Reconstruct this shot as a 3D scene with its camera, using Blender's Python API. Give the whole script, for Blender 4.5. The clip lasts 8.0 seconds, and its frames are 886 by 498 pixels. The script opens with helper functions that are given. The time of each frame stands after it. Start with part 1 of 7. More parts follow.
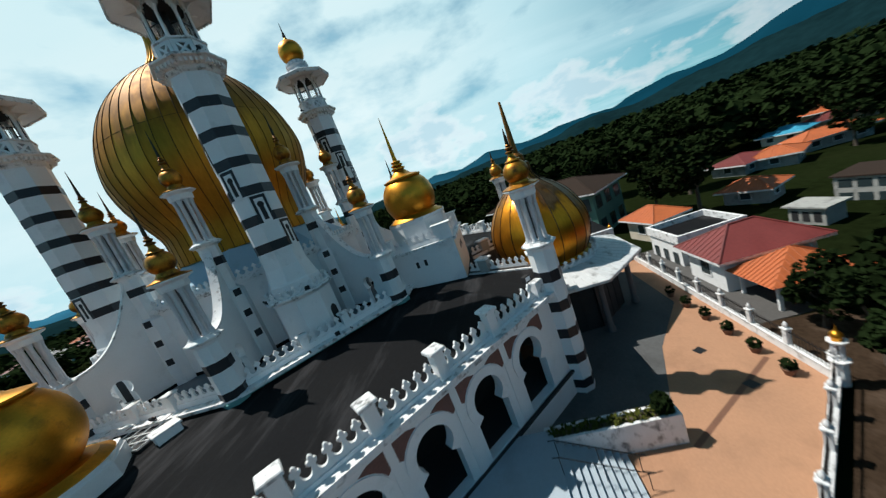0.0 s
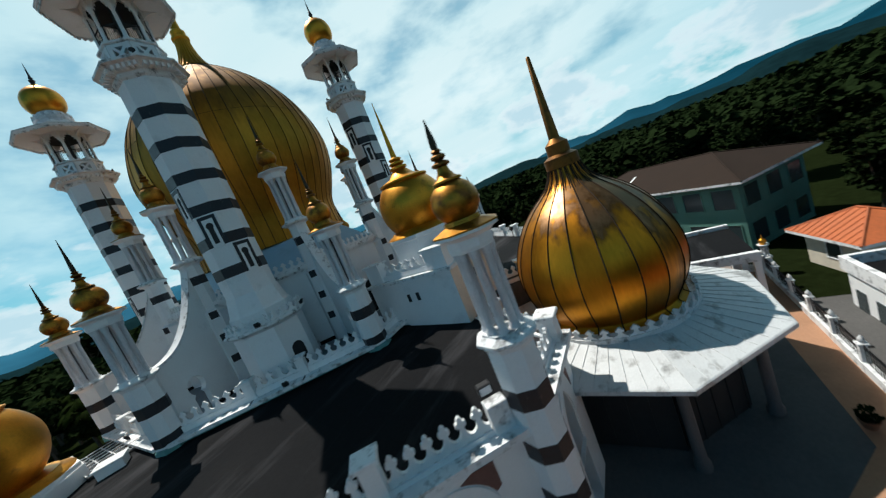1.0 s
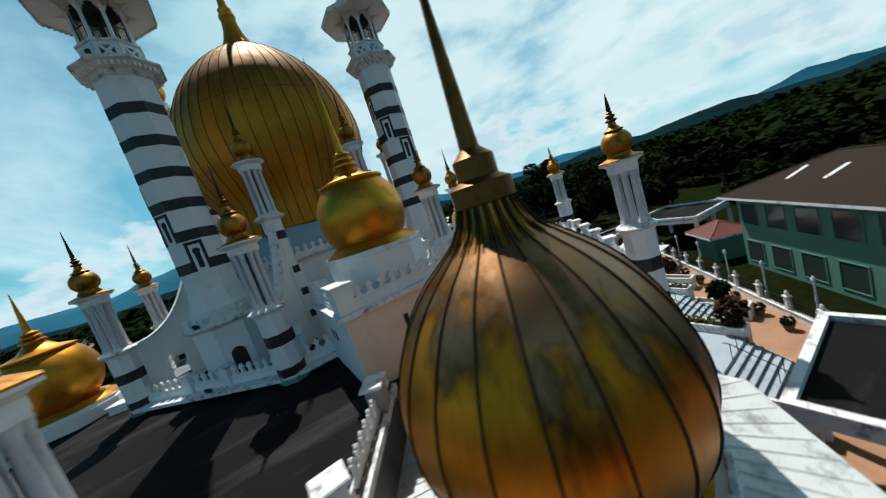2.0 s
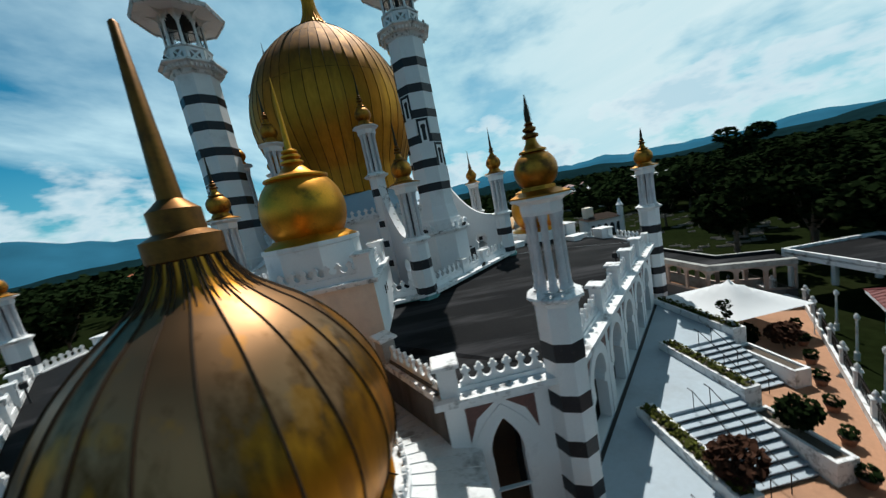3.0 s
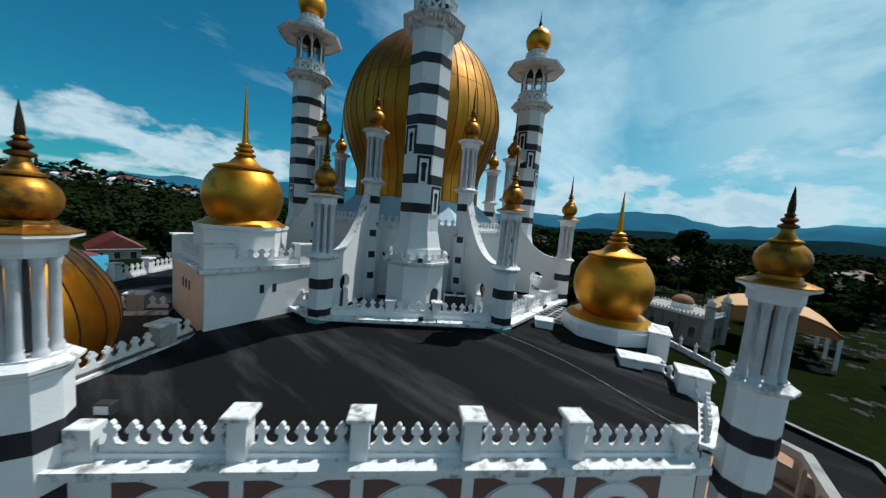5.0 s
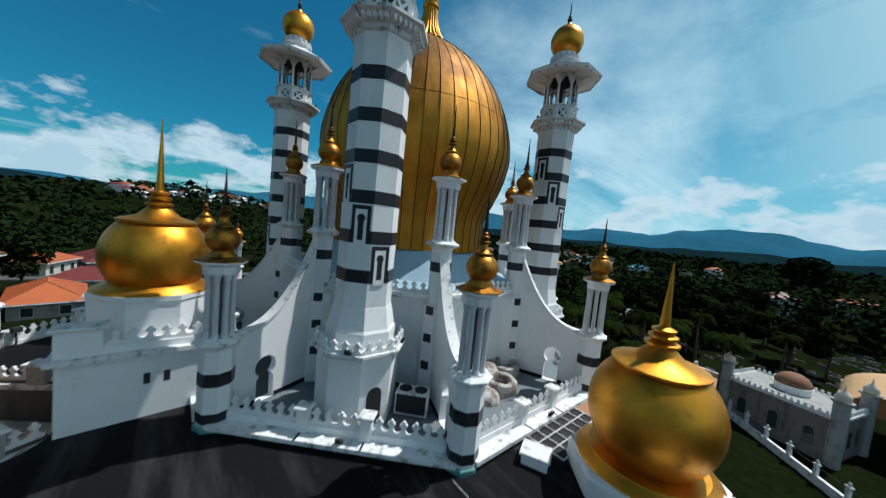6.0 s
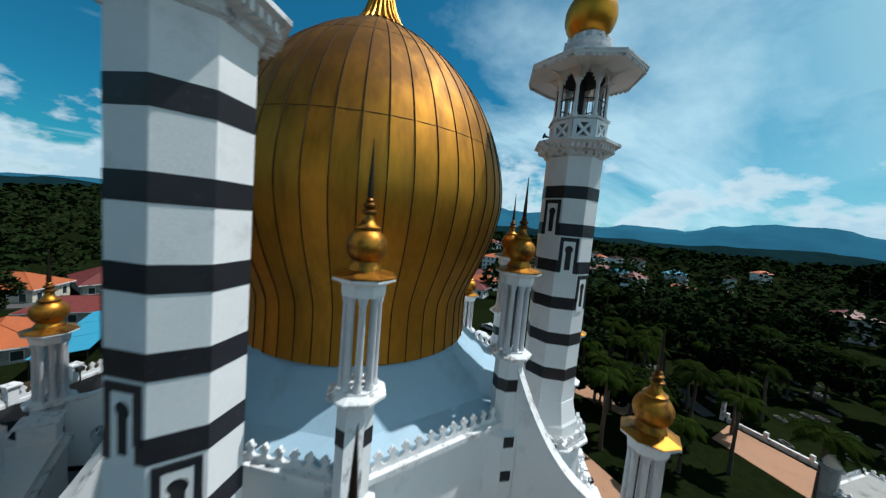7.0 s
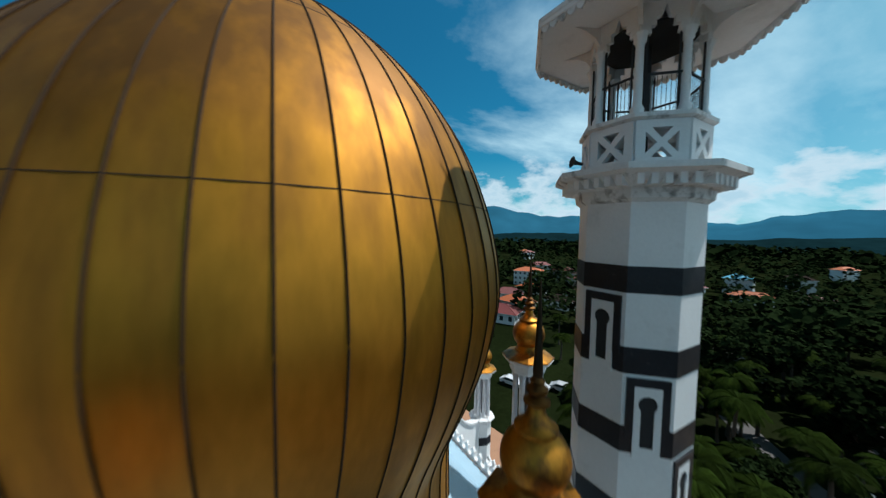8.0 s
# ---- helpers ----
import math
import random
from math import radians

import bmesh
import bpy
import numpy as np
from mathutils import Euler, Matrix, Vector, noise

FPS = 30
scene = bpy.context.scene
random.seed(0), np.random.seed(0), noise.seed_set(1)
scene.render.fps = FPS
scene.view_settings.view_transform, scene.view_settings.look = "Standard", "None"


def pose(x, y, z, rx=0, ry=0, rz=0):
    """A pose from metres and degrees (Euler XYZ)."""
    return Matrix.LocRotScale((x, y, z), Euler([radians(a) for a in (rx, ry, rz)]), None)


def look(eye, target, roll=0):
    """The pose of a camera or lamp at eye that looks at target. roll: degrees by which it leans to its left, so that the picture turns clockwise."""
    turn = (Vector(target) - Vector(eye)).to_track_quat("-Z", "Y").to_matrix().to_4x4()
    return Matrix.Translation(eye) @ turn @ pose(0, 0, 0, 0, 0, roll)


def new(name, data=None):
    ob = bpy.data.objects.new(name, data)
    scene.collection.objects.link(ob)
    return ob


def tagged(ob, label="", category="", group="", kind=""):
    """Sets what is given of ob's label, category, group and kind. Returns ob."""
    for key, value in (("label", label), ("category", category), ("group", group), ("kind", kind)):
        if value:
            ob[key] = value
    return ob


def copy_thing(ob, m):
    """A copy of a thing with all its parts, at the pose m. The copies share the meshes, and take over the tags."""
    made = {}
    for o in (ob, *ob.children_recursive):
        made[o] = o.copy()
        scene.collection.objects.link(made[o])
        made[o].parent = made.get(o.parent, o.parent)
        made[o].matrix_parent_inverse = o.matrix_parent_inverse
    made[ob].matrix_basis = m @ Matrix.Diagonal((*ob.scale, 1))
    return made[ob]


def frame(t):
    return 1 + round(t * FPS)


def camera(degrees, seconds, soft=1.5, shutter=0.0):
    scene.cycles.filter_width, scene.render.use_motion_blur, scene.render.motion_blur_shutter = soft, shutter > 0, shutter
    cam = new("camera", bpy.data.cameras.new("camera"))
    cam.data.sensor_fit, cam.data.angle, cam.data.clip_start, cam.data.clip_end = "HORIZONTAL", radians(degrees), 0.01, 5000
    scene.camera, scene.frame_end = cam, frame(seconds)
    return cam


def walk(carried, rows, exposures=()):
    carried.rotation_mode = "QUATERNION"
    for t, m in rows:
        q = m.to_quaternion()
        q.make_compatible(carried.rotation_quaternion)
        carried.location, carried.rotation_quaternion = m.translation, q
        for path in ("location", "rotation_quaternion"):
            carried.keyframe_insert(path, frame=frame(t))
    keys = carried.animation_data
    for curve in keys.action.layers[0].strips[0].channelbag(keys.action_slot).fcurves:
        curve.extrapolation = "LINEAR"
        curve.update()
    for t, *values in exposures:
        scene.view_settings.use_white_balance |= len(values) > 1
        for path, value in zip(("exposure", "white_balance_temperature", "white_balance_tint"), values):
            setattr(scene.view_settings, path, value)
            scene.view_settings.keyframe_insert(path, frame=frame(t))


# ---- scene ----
cam = camera(109.2, 8.0, soft=1.3, shutter=0.25)


def aim(x, y, z, heading, pitch, roll):
    """A camera pose: heading in degrees from +x, pitch up, roll to its left."""
    h, p = radians(heading), radians(pitch)
    d = Vector((math.cos(h) * math.cos(p), math.sin(h) * math.cos(p), math.sin(p)))
    return look((x, y, z), Vector((x, y, z)) + d, roll)


# seconds, x, y, z, heading, pitch, roll
PATH = [
    (0.00, -29.723, -24.115, 8.059, 10.740, -10.994, -20.889),
    (0.60, -23.615, -28.013, 7.520, 23.472, -8.434, -22.257),
    (1.00, -19.256, -30.475, 7.337, 32.576, -7.890, -21.945),
    (1.20, -17.033, -31.797, 7.323, 37.494, -8.158, -21.510),
    (2.30, -2.351, -35.820, 6.905, 67.142, -7.438, -16.554),
    (2.50, -0.178, -36.471, 7.001, 72.077, -7.818, -15.269),
    (3.00, 6.528, -36.851, 6.780, 86.644, -8.247, -11.487),
    (3.50, 12.549, -35.856, 6.753, 98.709, -8.353, -7.344),
    (4.00, 18.452, -33.274, 6.723, 110.924, -7.504, -2.760),
    (4.20, 20.154, -31.721, 6.712, 114.721, -6.900, -0.809),
    (5.30, 25.317, -23.215, 8.408, 132.514, -5.169, 5.905),
    (5.50, 25.497, -21.362, 9.036, 134.940, -4.903, 6.158),
    (6.00, 24.109, -16.524, 11.129, 139.336, -4.014, 5.767),
    (6.50, 21.884, -12.276, 13.602, 141.695, -4.036, 5.349),
    (7.00, 19.026, -7.968, 16.028, 143.426, -4.826, 5.101),
    (7.50, 16.074, -4.355, 17.864, 144.946, -5.049, 2.854),
    (8.00, 13.330, -0.694, 19.294, 149.300, -3.098, 1.051),
]
walk(cam, [(r[0], aim(*r[1:])) for r in PATH], exposures=[(0.0, 0.07, 6400, 8), (3.5, -0.10, 6250, 8), (5.3, -0.18, 6050, 8), (8.0, -0.10, 6000, 8)])

# ---------------------------------------------------------------- light
SUN_AZ, SUN_EL = 72.0, 61.0
sun_dir = Vector((math.cos(radians(SUN_AZ)) * math.cos(radians(SUN_EL)), math.sin(radians(SUN_AZ)) * math.cos(radians(SUN_EL)), math.sin(radians(SUN_EL))))
sun_data = bpy.data.lights.new("sun", "SUN")
sun_data.energy, sun_data.angle, sun_data.color = 4.7, radians(0.5), (1.0, 0.95, 0.87)
sun_lamp = new("sun", sun_data)
sun_lamp.matrix_world = look(sun_dir * 300, (0, 0, 0))

world = bpy.data.worlds.new("world")
scene.world = world
world.use_nodes = True
wn, wl = world.node_tree.nodes, world.node_tree.links
wn.clear()
w_out = wn.new("ShaderNodeOutputWorld")
w_bg = wn.new("ShaderNodeBackground")
w_sky = wn.new("ShaderNodeTexSky")
w_sky.sky_type, w_sky.sun_disc = "NISHITA", False
w_sky.sun_elevation, w_sky.sun_rotation = radians(SUN_EL), radians(90 - SUN_AZ)
w_sky.air_density, w_sky.dust_density, w_sky.ozone_density = 1.0, 0.6, 2.0
w_co = wn.new("ShaderNodeTexCoord")


def wmath(op, a, b=None, c=None):
    n = wn.new("ShaderNodeMath")
    n.operation = op
    for i, v in enumerate((a, b, c)):
        if v is None:
            continue
        if isinstance(v, (int, float)):
            n.inputs[i].default_value = v
        else:
            wl.new(v, n.inputs[i])
    return n.outputs[0]


w_sep = wn.new("ShaderNodeSeparateXYZ")
wl.new(w_co.outputs["Generated"], w_sep.inputs[0])
# clouds lie on a plane high above: project the direction on it
w_h = wmath("MAXIMUM", wmath("ADD", w_sep.outputs[2], 0.12), 0.02)
w_cx, w_cy = wmath("DIVIDE", w_sep.outputs[0], w_h), wmath("DIVIDE", w_sep.outputs[1], w_h)
w_comb = wn.new("ShaderNodeCombineXYZ")
wl.new(w_cx, w_comb.inputs[0])
wl.new(w_cy, w_comb.inputs[1])
w_cloud = wn.new("ShaderNodeTexNoise")
w_cloud.inputs["Scale"].default_value, w_cloud.inputs["Detail"].default_value = 0.55, 9.0
w_cloud.inputs["Roughness"].default_value, w_cloud.inputs["Distortion"].default_value = 0.58, 0.35
w_cmap = wn.new("ShaderNodeMapping")
w_cmap.inputs["Scale"].default_value, w_cmap.inputs["Rotation"].default_value = (1.0, 0.42, 1.0), (0, 0, radians(25))
wl.new(w_comb.outputs[0], w_cmap.inputs[0])
wl.new(w_cmap.outputs[0], w_cloud.inputs["Vector"])


def wramp(src, *stops):
    """A colour ramp over src: positions and grey values."""
    r = wn.new("ShaderNodeValToRGB")
    while len(r.color_ramp.elements) < len(stops):
        r.color_ramp.elements.new(0.5)
    for el, (pos, v) in zip(r.color_ramp.elements, stops):
        el.position, el.color = pos, (v, v, v, 1)
    wl.new(src, r.inputs[0])
    return r.outputs[0]


def wmix(fac, a, b, kind="MIX"):
    x = wn.new("ShaderNodeMix")
    x.data_type, x.blend_type = "RGBA", kind
    for i, v in ((0, fac), (6, a), (7, b)):
        if isinstance(v, (int, float)):
            x.inputs[i].default_value = v
        elif isinstance(v, tuple):
            x.inputs[i].default_value = (*v, 1)
        else:
            wl.new(v, x.inputs[i])
    return x.outputs[2]


# cumulus heads low over the hills
w_low = wn.new("ShaderNodeTexNoise")
w_low.inputs["Scale"].default_value, w_low.inputs["Detail"].default_value, w_low.inputs["Roughness"].default_value = 5.0, 9.0, 0.56
w_map = wn.new("ShaderNodeMapping")
w_map.inputs["Scale"].default_value = (1.0, 1.0, 2.0)
wl.new(w_co.outputs["Generated"], w_map.inputs[0])
wl.new(w_map.outputs[0], w_low.inputs["Vector"])
w_band = wramp(w_sep.outputs[2], (0.0, 0.92), (0.05, 1.0), (0.12, 0.99), (0.18, 0.88), (0.26, 0.60))
w_heads = wmath("MULTIPLY", w_low.outputs[0], w_band)
w_cum = wramp(w_heads, (0.46, 0.0), (0.55, 0.92))
w_body = wramp(w_heads, (0.48, 1.0), (0.60, 0.25))
# thin bright haze on the side of the sun
w_dot = wn.new("ShaderNodeVectorMath")
w_dot.operation = "DOT_PRODUCT"
HAZE_AZ = SUN_AZ - 40
w_dot.inputs[1].default_value = Vector((math.cos(radians(HAZE_AZ)) * 0.9, math.sin(radians(HAZE_AZ)) * 0.9, 0.43))
wl.new(w_co.outputs["Generated"], w_dot.inputs[0])
w_cirrus = wmath("MULTIPLY", wramp(w_cloud.outputs[0], (0.48, 0.0), (0.64, 0.80)), wmath("MULTIPLY", wramp(w_sep.outputs[2], (0.50, 1.0), (0.82, 0.15)), wramp(w_dot.outputs["Value"], (0.45, 1.0), (0.85, 0.30))))
w_mid = wn.new("ShaderNodeTexNoise")
w_mid.inputs["Scale"].default_value, w_mid.inputs["Detail"].default_value, w_mid.inputs["Roughness"].default_value = 3.4, 7.0, 0.55
w_mmap = wn.new("ShaderNodeMapping")
w_mmap.inputs["Scale"].default_value, w_mmap.inputs["Location"].default_value = (1.0, 1.0, 2.2), (2.3, 0.7, 0.4)
wl.new(w_co.outputs["Generated"], w_mmap.inputs[0])
wl.new(w_mmap.outputs[0], w_mid.inputs["Vector"])
w_pale = wmath("MULTIPLY", wramp(w_dot.outputs["Value"], (0.20, 0.0), (0.70, 0.80), (1.0, 0.98)), wramp(w_mid.outputs[0], (0.37, 0.40), (0.52, 1.0)))
w_veil = wramp(w_cloud.outputs[0], (0.35, 0.60), (0.62, 1.0))
w_white = wmath("MULTIPLY", wramp(w_dot.outputs["Value"], (0.48, 0.0), (0.92, 0.90)), wmath("MULTIPLY", w_veil, wramp(w_mid.outputs[0], (0.34, 0.25), (0.52, 1.0))))
w_rim = wmath("MULTIPLY", wramp(w_sep.outputs[2], (0.0, 0.60), (0.07, 0.42), (0.22, 0.0)), wramp(wmath("ADD", wmath("MULTIPLY", w_dot.outputs["Value"], 0.5), 0.5), (0.25, 0.0), (0.5, 1.0)))
w_col = wmix(1.0, w_sky.outputs[0], (0.16, 0.85, 0.94), "MULTIPLY")
w_col = wmix(w_pale, w_col, (4.4, 8.5, 9.6))
w_col = wmix(w_rim, w_col, (4.2, 8.2, 9.8))
w_col = wmix(w_white, w_col, (9.4, 10.6, 10.7))
w_col = wmix(w_cirrus, w_col, (7.8, 10.6, 11.4))
w_col = wmix(w_cum, w_col, wmix(w_body, (4.8, 7.6, 8.9), (10.2, 11.0, 11.2)))
# the clear sky is deeper over against the sun and overhead
w_anti = wn.new("ShaderNodeVectorMath")
w_anti.operation = "DOT_PRODUCT"
w_anti.inputs[1].default_value = (0.32, -0.92, 0.22)
wl.new(w_co.outputs["Generated"], w_anti.inputs[0])
w_col = wmix(1.0, w_col, wramp(w_anti.outputs["Value"], (0.55, 1.0), (0.95, 0.70)), "MULTIPLY")
w_col = wmix(1.0, w_col, wramp(w_sep.outputs[2], (0.62, 1.0), (0.90, 0.18)), "MULTIPLY")
wl.new(w_col, w_bg.inputs[0])
w_bg.inputs[1].default_value = 0.085
wl.new(w_bg.outputs[0], w_out.inputs[0])

# ---------------------------------------------------------------- materials
def material(name, color, rough=0.7, metal=0.0, var=0.15, scale=1.5, fine=14.0, bump=0.15, stain=None, stain_amt=0.4, stain_scale=0.6,
             streak=False, spec=0.5, rnd=0.0, contrast=(0.35, 0.7), grain=None):
    """A surface with variation at two scales, fine relief, and stains or run-off streaks of their own shape."""
    m = bpy.data.materials.new(name)
    m.use_nodes = True
    nt = m.node_tree
    n, l = nt.nodes, nt.links
    bsdf = n["Principled BSDF"]
    bsdf.inputs["Roughness"].default_value, bsdf.inputs["Metallic"].default_value = rough, metal
    bsdf.inputs["Specular IOR Level"].default_value = spec
    co = n.new("ShaderNodeTexCoord")
    big, small = n.new("ShaderNodeTexNoise"), n.new("ShaderNodeTexNoise")
    for t, s, d in ((big, scale, 6.0), (small, fine, 4.0)):
        t.inputs["Scale"].default_value, t.inputs["Detail"].default_value = s, d
        l.new(co.outputs["Object"], t.inputs["Vector"])
    def mix(kind, fac, a, b):
        x = n.new("ShaderNodeMix")
        x.data_type, x.blend_type = "RGBA", kind
        for i, v in ((0, fac), (6, a), (7, b)):
            if isinstance(v, (int, float)):
                x.inputs[i].default_value = v
            elif isinstance(v, tuple):
                x.inputs[i].default_value = (*v, 1)
            else:
                l.new(v, x.inputs[i])
        return x.outputs[2]
    def ramp(src, lo, hi):
        r = n.new("ShaderNodeMapRange")
        r.inputs[1].default_value, r.inputs[2].default_value, r.inputs[3].default_value, r.inputs[4].default_value = 0.3, 0.7, lo, hi
        l.new(src, r.inputs[0])
        return r.outputs[0]
    c = mix("MULTIPLY", 1.0, color, mix("MIX", 0.5, ramp(big.outputs[0], 1 - var, 1 + var), ramp(small.outputs[0], 1 - var, 1 + var)))
    if stain:
        st = n.new("ShaderNodeTexNoise")
        st.inputs["Scale"].default_value, st.inputs["Detail"].default_value = stain_scale, 8.0
        st.inputs["Roughness"].default_value = 0.65
        mp = n.new("ShaderNodeMapping")
        mp.inputs["Scale"].default_value = (2.4, 2.4, 0.5) if streak else (grain[0], grain[1], 1) if grain else (1, 1, 1)
        if grain:
            mp.inputs["Rotation"].default_value = (0, 0, radians(grain[2]))
        l.new(co.outputs["Object"], mp.inputs[0])
        l.new(mp.outputs[0], st.inputs["Vector"])
        r = n.new("ShaderNodeMapRange")
        r.inputs[1].default_value, r.inputs[2].default_value = contrast[0] + 0.15, contrast[1]
        r.inputs[4].default_value = stain_amt
        l.new(st.outputs[0], r.inputs[0])
        c = mix("MIX", r.outputs[0], c, stain)
    if rnd:
        oi = n.new("ShaderNodeObjectInfo")
        r = n.new("ShaderNodeMapRange")
        r.inputs[3].default_value, r.inputs[4].default_value = 1 - rnd, 1 + rnd
        l.new(oi.outputs["Random"], r.inputs[0])
        c = mix("MULTIPLY", 1.0, c, r.outputs[0])
    l.new(c, bsdf.inputs["Base Color"])
    rr = n.new("ShaderNodeMapRange")
    rr.inputs[1].default_value, rr.inputs[2].default_value = 0.3, 0.7
    rr.inputs[3].default_value, rr.inputs[4].default_value = max(0.02, rough - 0.08), min(1, rough + 0.08)
    l.new(big.outputs[0], rr.inputs[0])
    l.new(rr.outputs[0], bsdf.inputs["Roughness"])
    if bump:
        b = n.new("ShaderNodeBump")
        b.inputs["Strength"].default_value, b.inputs["Distance"].default_value = bump, 0.03
        l.new(small.outputs[0], b.inputs["Height"])
        l.new(b.outputs[0], bsdf.inputs["Normal"])
    return m


WHITE = material("white_plaster", (0.78, 0.79, 0.80), 0.75, var=0.05, scale=0.8, stain=(0.27, 0.28, 0.28), stain_amt=0.50, stain_scale=0.75, contrast=(0.42, 0.84))
TRIM = material("white_trim", (0.74, 0.75, 0.76), 0.75, var=0.08, stain=(0.13, 0.13, 0.13), stain_amt=0.85, stain_scale=1.9, contrast=(0.37, 0.66))
MARBLE = material("dark_marble", (0.020, 0.021, 0.026), 0.42, spec=0.3, var=0.3, scale=2.0, stain=(0.11, 0.085, 0.085), stain_amt=0.7, stain_scale=4.5, bump=0.05, contrast=(0.46, 0.78))
GREYCOL = material("grey_column", (0.60, 0.61, 0.64), 0.6, var=0.12, stain=(0.20, 0.20, 0.21), stain_amt=0.6, stain_scale=1.2, streak=True, contrast=(0.36, 0.7))
def gold_dome(name, color, tarnish, z_lo, z_hi, amount, rough, metal=1.0, t_rough=0.5, crown=None, side=None, origin=(0, 0, 0), neck=None, crown_at=(0.85, 1.15), edge=(0.35, 0.75)):
    """Gold sheet that has gone brown from the crown down, in uneven runs; each panel has its own tone."""
    m = bpy.data.materials.new(name)
    m.use_nodes = True
    n, l = m.node_tree.nodes, m.node_tree.links
    bsdf = n["Principled BSDF"]
    bsdf.inputs["Metallic"].default_value = metal
    where, co = n.new("ShaderNodeNewGeometry"), n.new("ShaderNodeVectorMath")
    co.operation = "SUBTRACT"
    co.inputs[1].default_value = origin
    l.new(where.outputs["Position"], co.inputs[0])
    tone = n.new("ShaderNodeObjectInfo").outputs["Random"]
    def tex(scale, mapping, detail=6.0):
        mp, t = n.new("ShaderNodeMapping"), n.new("ShaderNodeTexNoise")
        mp.inputs["Scale"].default_value = mapping
        t.inputs["Scale"].default_value, t.inputs["Detail"].default_value = scale, detail
        l.new(co.outputs[0], mp.inputs[0])
        l.new(mp.outputs[0], t.inputs["Vector"])
        return t.outputs[0]
    def rng_(src, a0, a1, b0, b1):
        r = n.new("ShaderNodeMapRange")
        for i, v in enumerate((a0, a1, b0, b1)):
            r.inputs[1 + i].default_value = v
        l.new(src, r.inputs[0])
        return r.outputs[0]
    def mth(op, a, b):
        x = n.new("ShaderNodeMath")
        x.operation = op
        for i, v in enumerate((a, b)):
            if isinstance(v, (int, float)):
                x.inputs[i].default_value = v
            else:
                l.new(v, x.inputs[i])
        return x.outputs[0]
    sep = n.new("ShaderNodeSeparateXYZ")
    l.new(co.outputs[0], sep.inputs[0])
    runs = tex(0.9, (1.6, 1.6, 0.16))
    patch = tex(0.55, (1, 1, 1))
    fine = tex(5.0, (1, 1, 0.3))
    h = mth("ADD", rng_(sep.outputs[2], z_lo, z_hi, 0.0, 1.0), mth("MULTIPLY", mth("SUBTRACT", runs, 0.5), 1.9))
    h = mth("ADD", h, mth("MULTIPLY", mth("SUBTRACT", tone, 0.5), 0.30))
    if side:
        dp = n.new("ShaderNodeVectorMath")
        dp.operation = "DOT_PRODUCT"
        dp.inputs[1].default_value = side
        l.new(co.outputs[0], dp.inputs[0])
        h = mth("ADD", h, dp.outputs["Value"])
    mask = mth("MULTIPLY", rng_(mth("ADD", h, mth("MULTIPLY", mth("SUBTRACT", patch, 0.5), 0.7)), edge[0], edge[1], 0.0, 1.0), amount)
    if neck:
        # the neck and a few sharp-edged pieces of sheet have kept their gold
        mask = mth("MULTIPLY", mask, rng_(mth("ADD", sep.outputs[2], mth("MULTIPLY", mth("SUBTRACT", fine, 0.5), 1.2)), neck[0], neck[1], 1.0, 0.15))
        mask = mth("MULTIPLY", mask, rng_(tex(1.15, (1, 1, 0.8), 3.0), 0.57, 0.66, 1.0, 0.62))
    def mix(kind, fac, a, b):
        x = n.new("ShaderNodeMix")
        x.data_type, x.blend_type = "RGBA", kind
        for i, v in ((0, fac), (6, a), (7, b)):
            if isinstance(v, (int, float)):
                x.inputs[i].default_value = v
            elif isinstance(v, tuple):
                x.inputs[i].default_value = (*v, 1)
            else:
                l.new(v, x.inputs[i])
        return x.outputs[2]
    base = mix("MULTIPLY", 1.0, color, rng_(patch, 0.3, 0.7, 0.82, 1.12))
    base = mix("MULTIPLY", 1.0, base, rng_(fine, 0.3, 0.7, 0.9, 1.08))
    base = mix("MULTIPLY", 1.0, base, rng_(tone, 0.0, 1.0, 0.86, 1.12))
    top = mix("MIX", rng_(mth("ADD", h, mth("MULTIPLY", mth("SUBTRACT", fine, 0.5), 0.5)), crown_at[0], crown_at[1], 0.0, 0.9), tarnish, crown or tarnish)
    l.new(mix("MIX", mask, base, top), bsdf.inputs["Base Color"])
    l.new(mth("ADD", mth("MULTIPLY", mask, t_rough - rough), mth("ADD", rng_(patch, 0.3, 0.7, rough - 0.05, rough + 0.06), rng_(tone, 0.0, 1.0, 0.05, -0.05))), bsdf.inputs["Roughness"])
    bp = n.new("ShaderNodeBump")
    bp.inputs["Strength"].default_value, bp.inputs["Distance"].default_value = 0.12, 0.05
    l.new(tex(1.1, (1, 1, 0.5), 2.0), bp.inputs["Height"])
    l.new(bp.outputs[0], bsdf.inputs["Normal"])
    return m


GOLD = gold_dome("gold_sheet", (0.52, 0.246, 0.030), (0.155, 0.076, 0.027), 18.6, 22.6, 0.85, 0.54, t_rough=0.66, edge=(0.05, 1.05))
PORCHGOLD = gold_dome("tarnished_gold_sheet", (0.55, 0.225, 0.017), (0.095, 0.045, 0.017), 1.5, 4.6, 0.95, 0.42, t_rough=0.43, crown=(0.30, 0.172, 0.092), side=(0.05, -0.085, 0.0), origin=(0.1, -27.65, 0), neck=(5.5, 5.9), crown_at=(0.62, 1.05))
BALLGOLD = material("gold_paint", (0.64, 0.285, 0.028), 0.42, metal=0.95, var=0.14, scale=1.2, fine=10.0, bump=0.05, stain=(0.20, 0.082, 0.024), stain_amt=0.6, stain_scale=1.3, contrast=(0.40, 0.72))
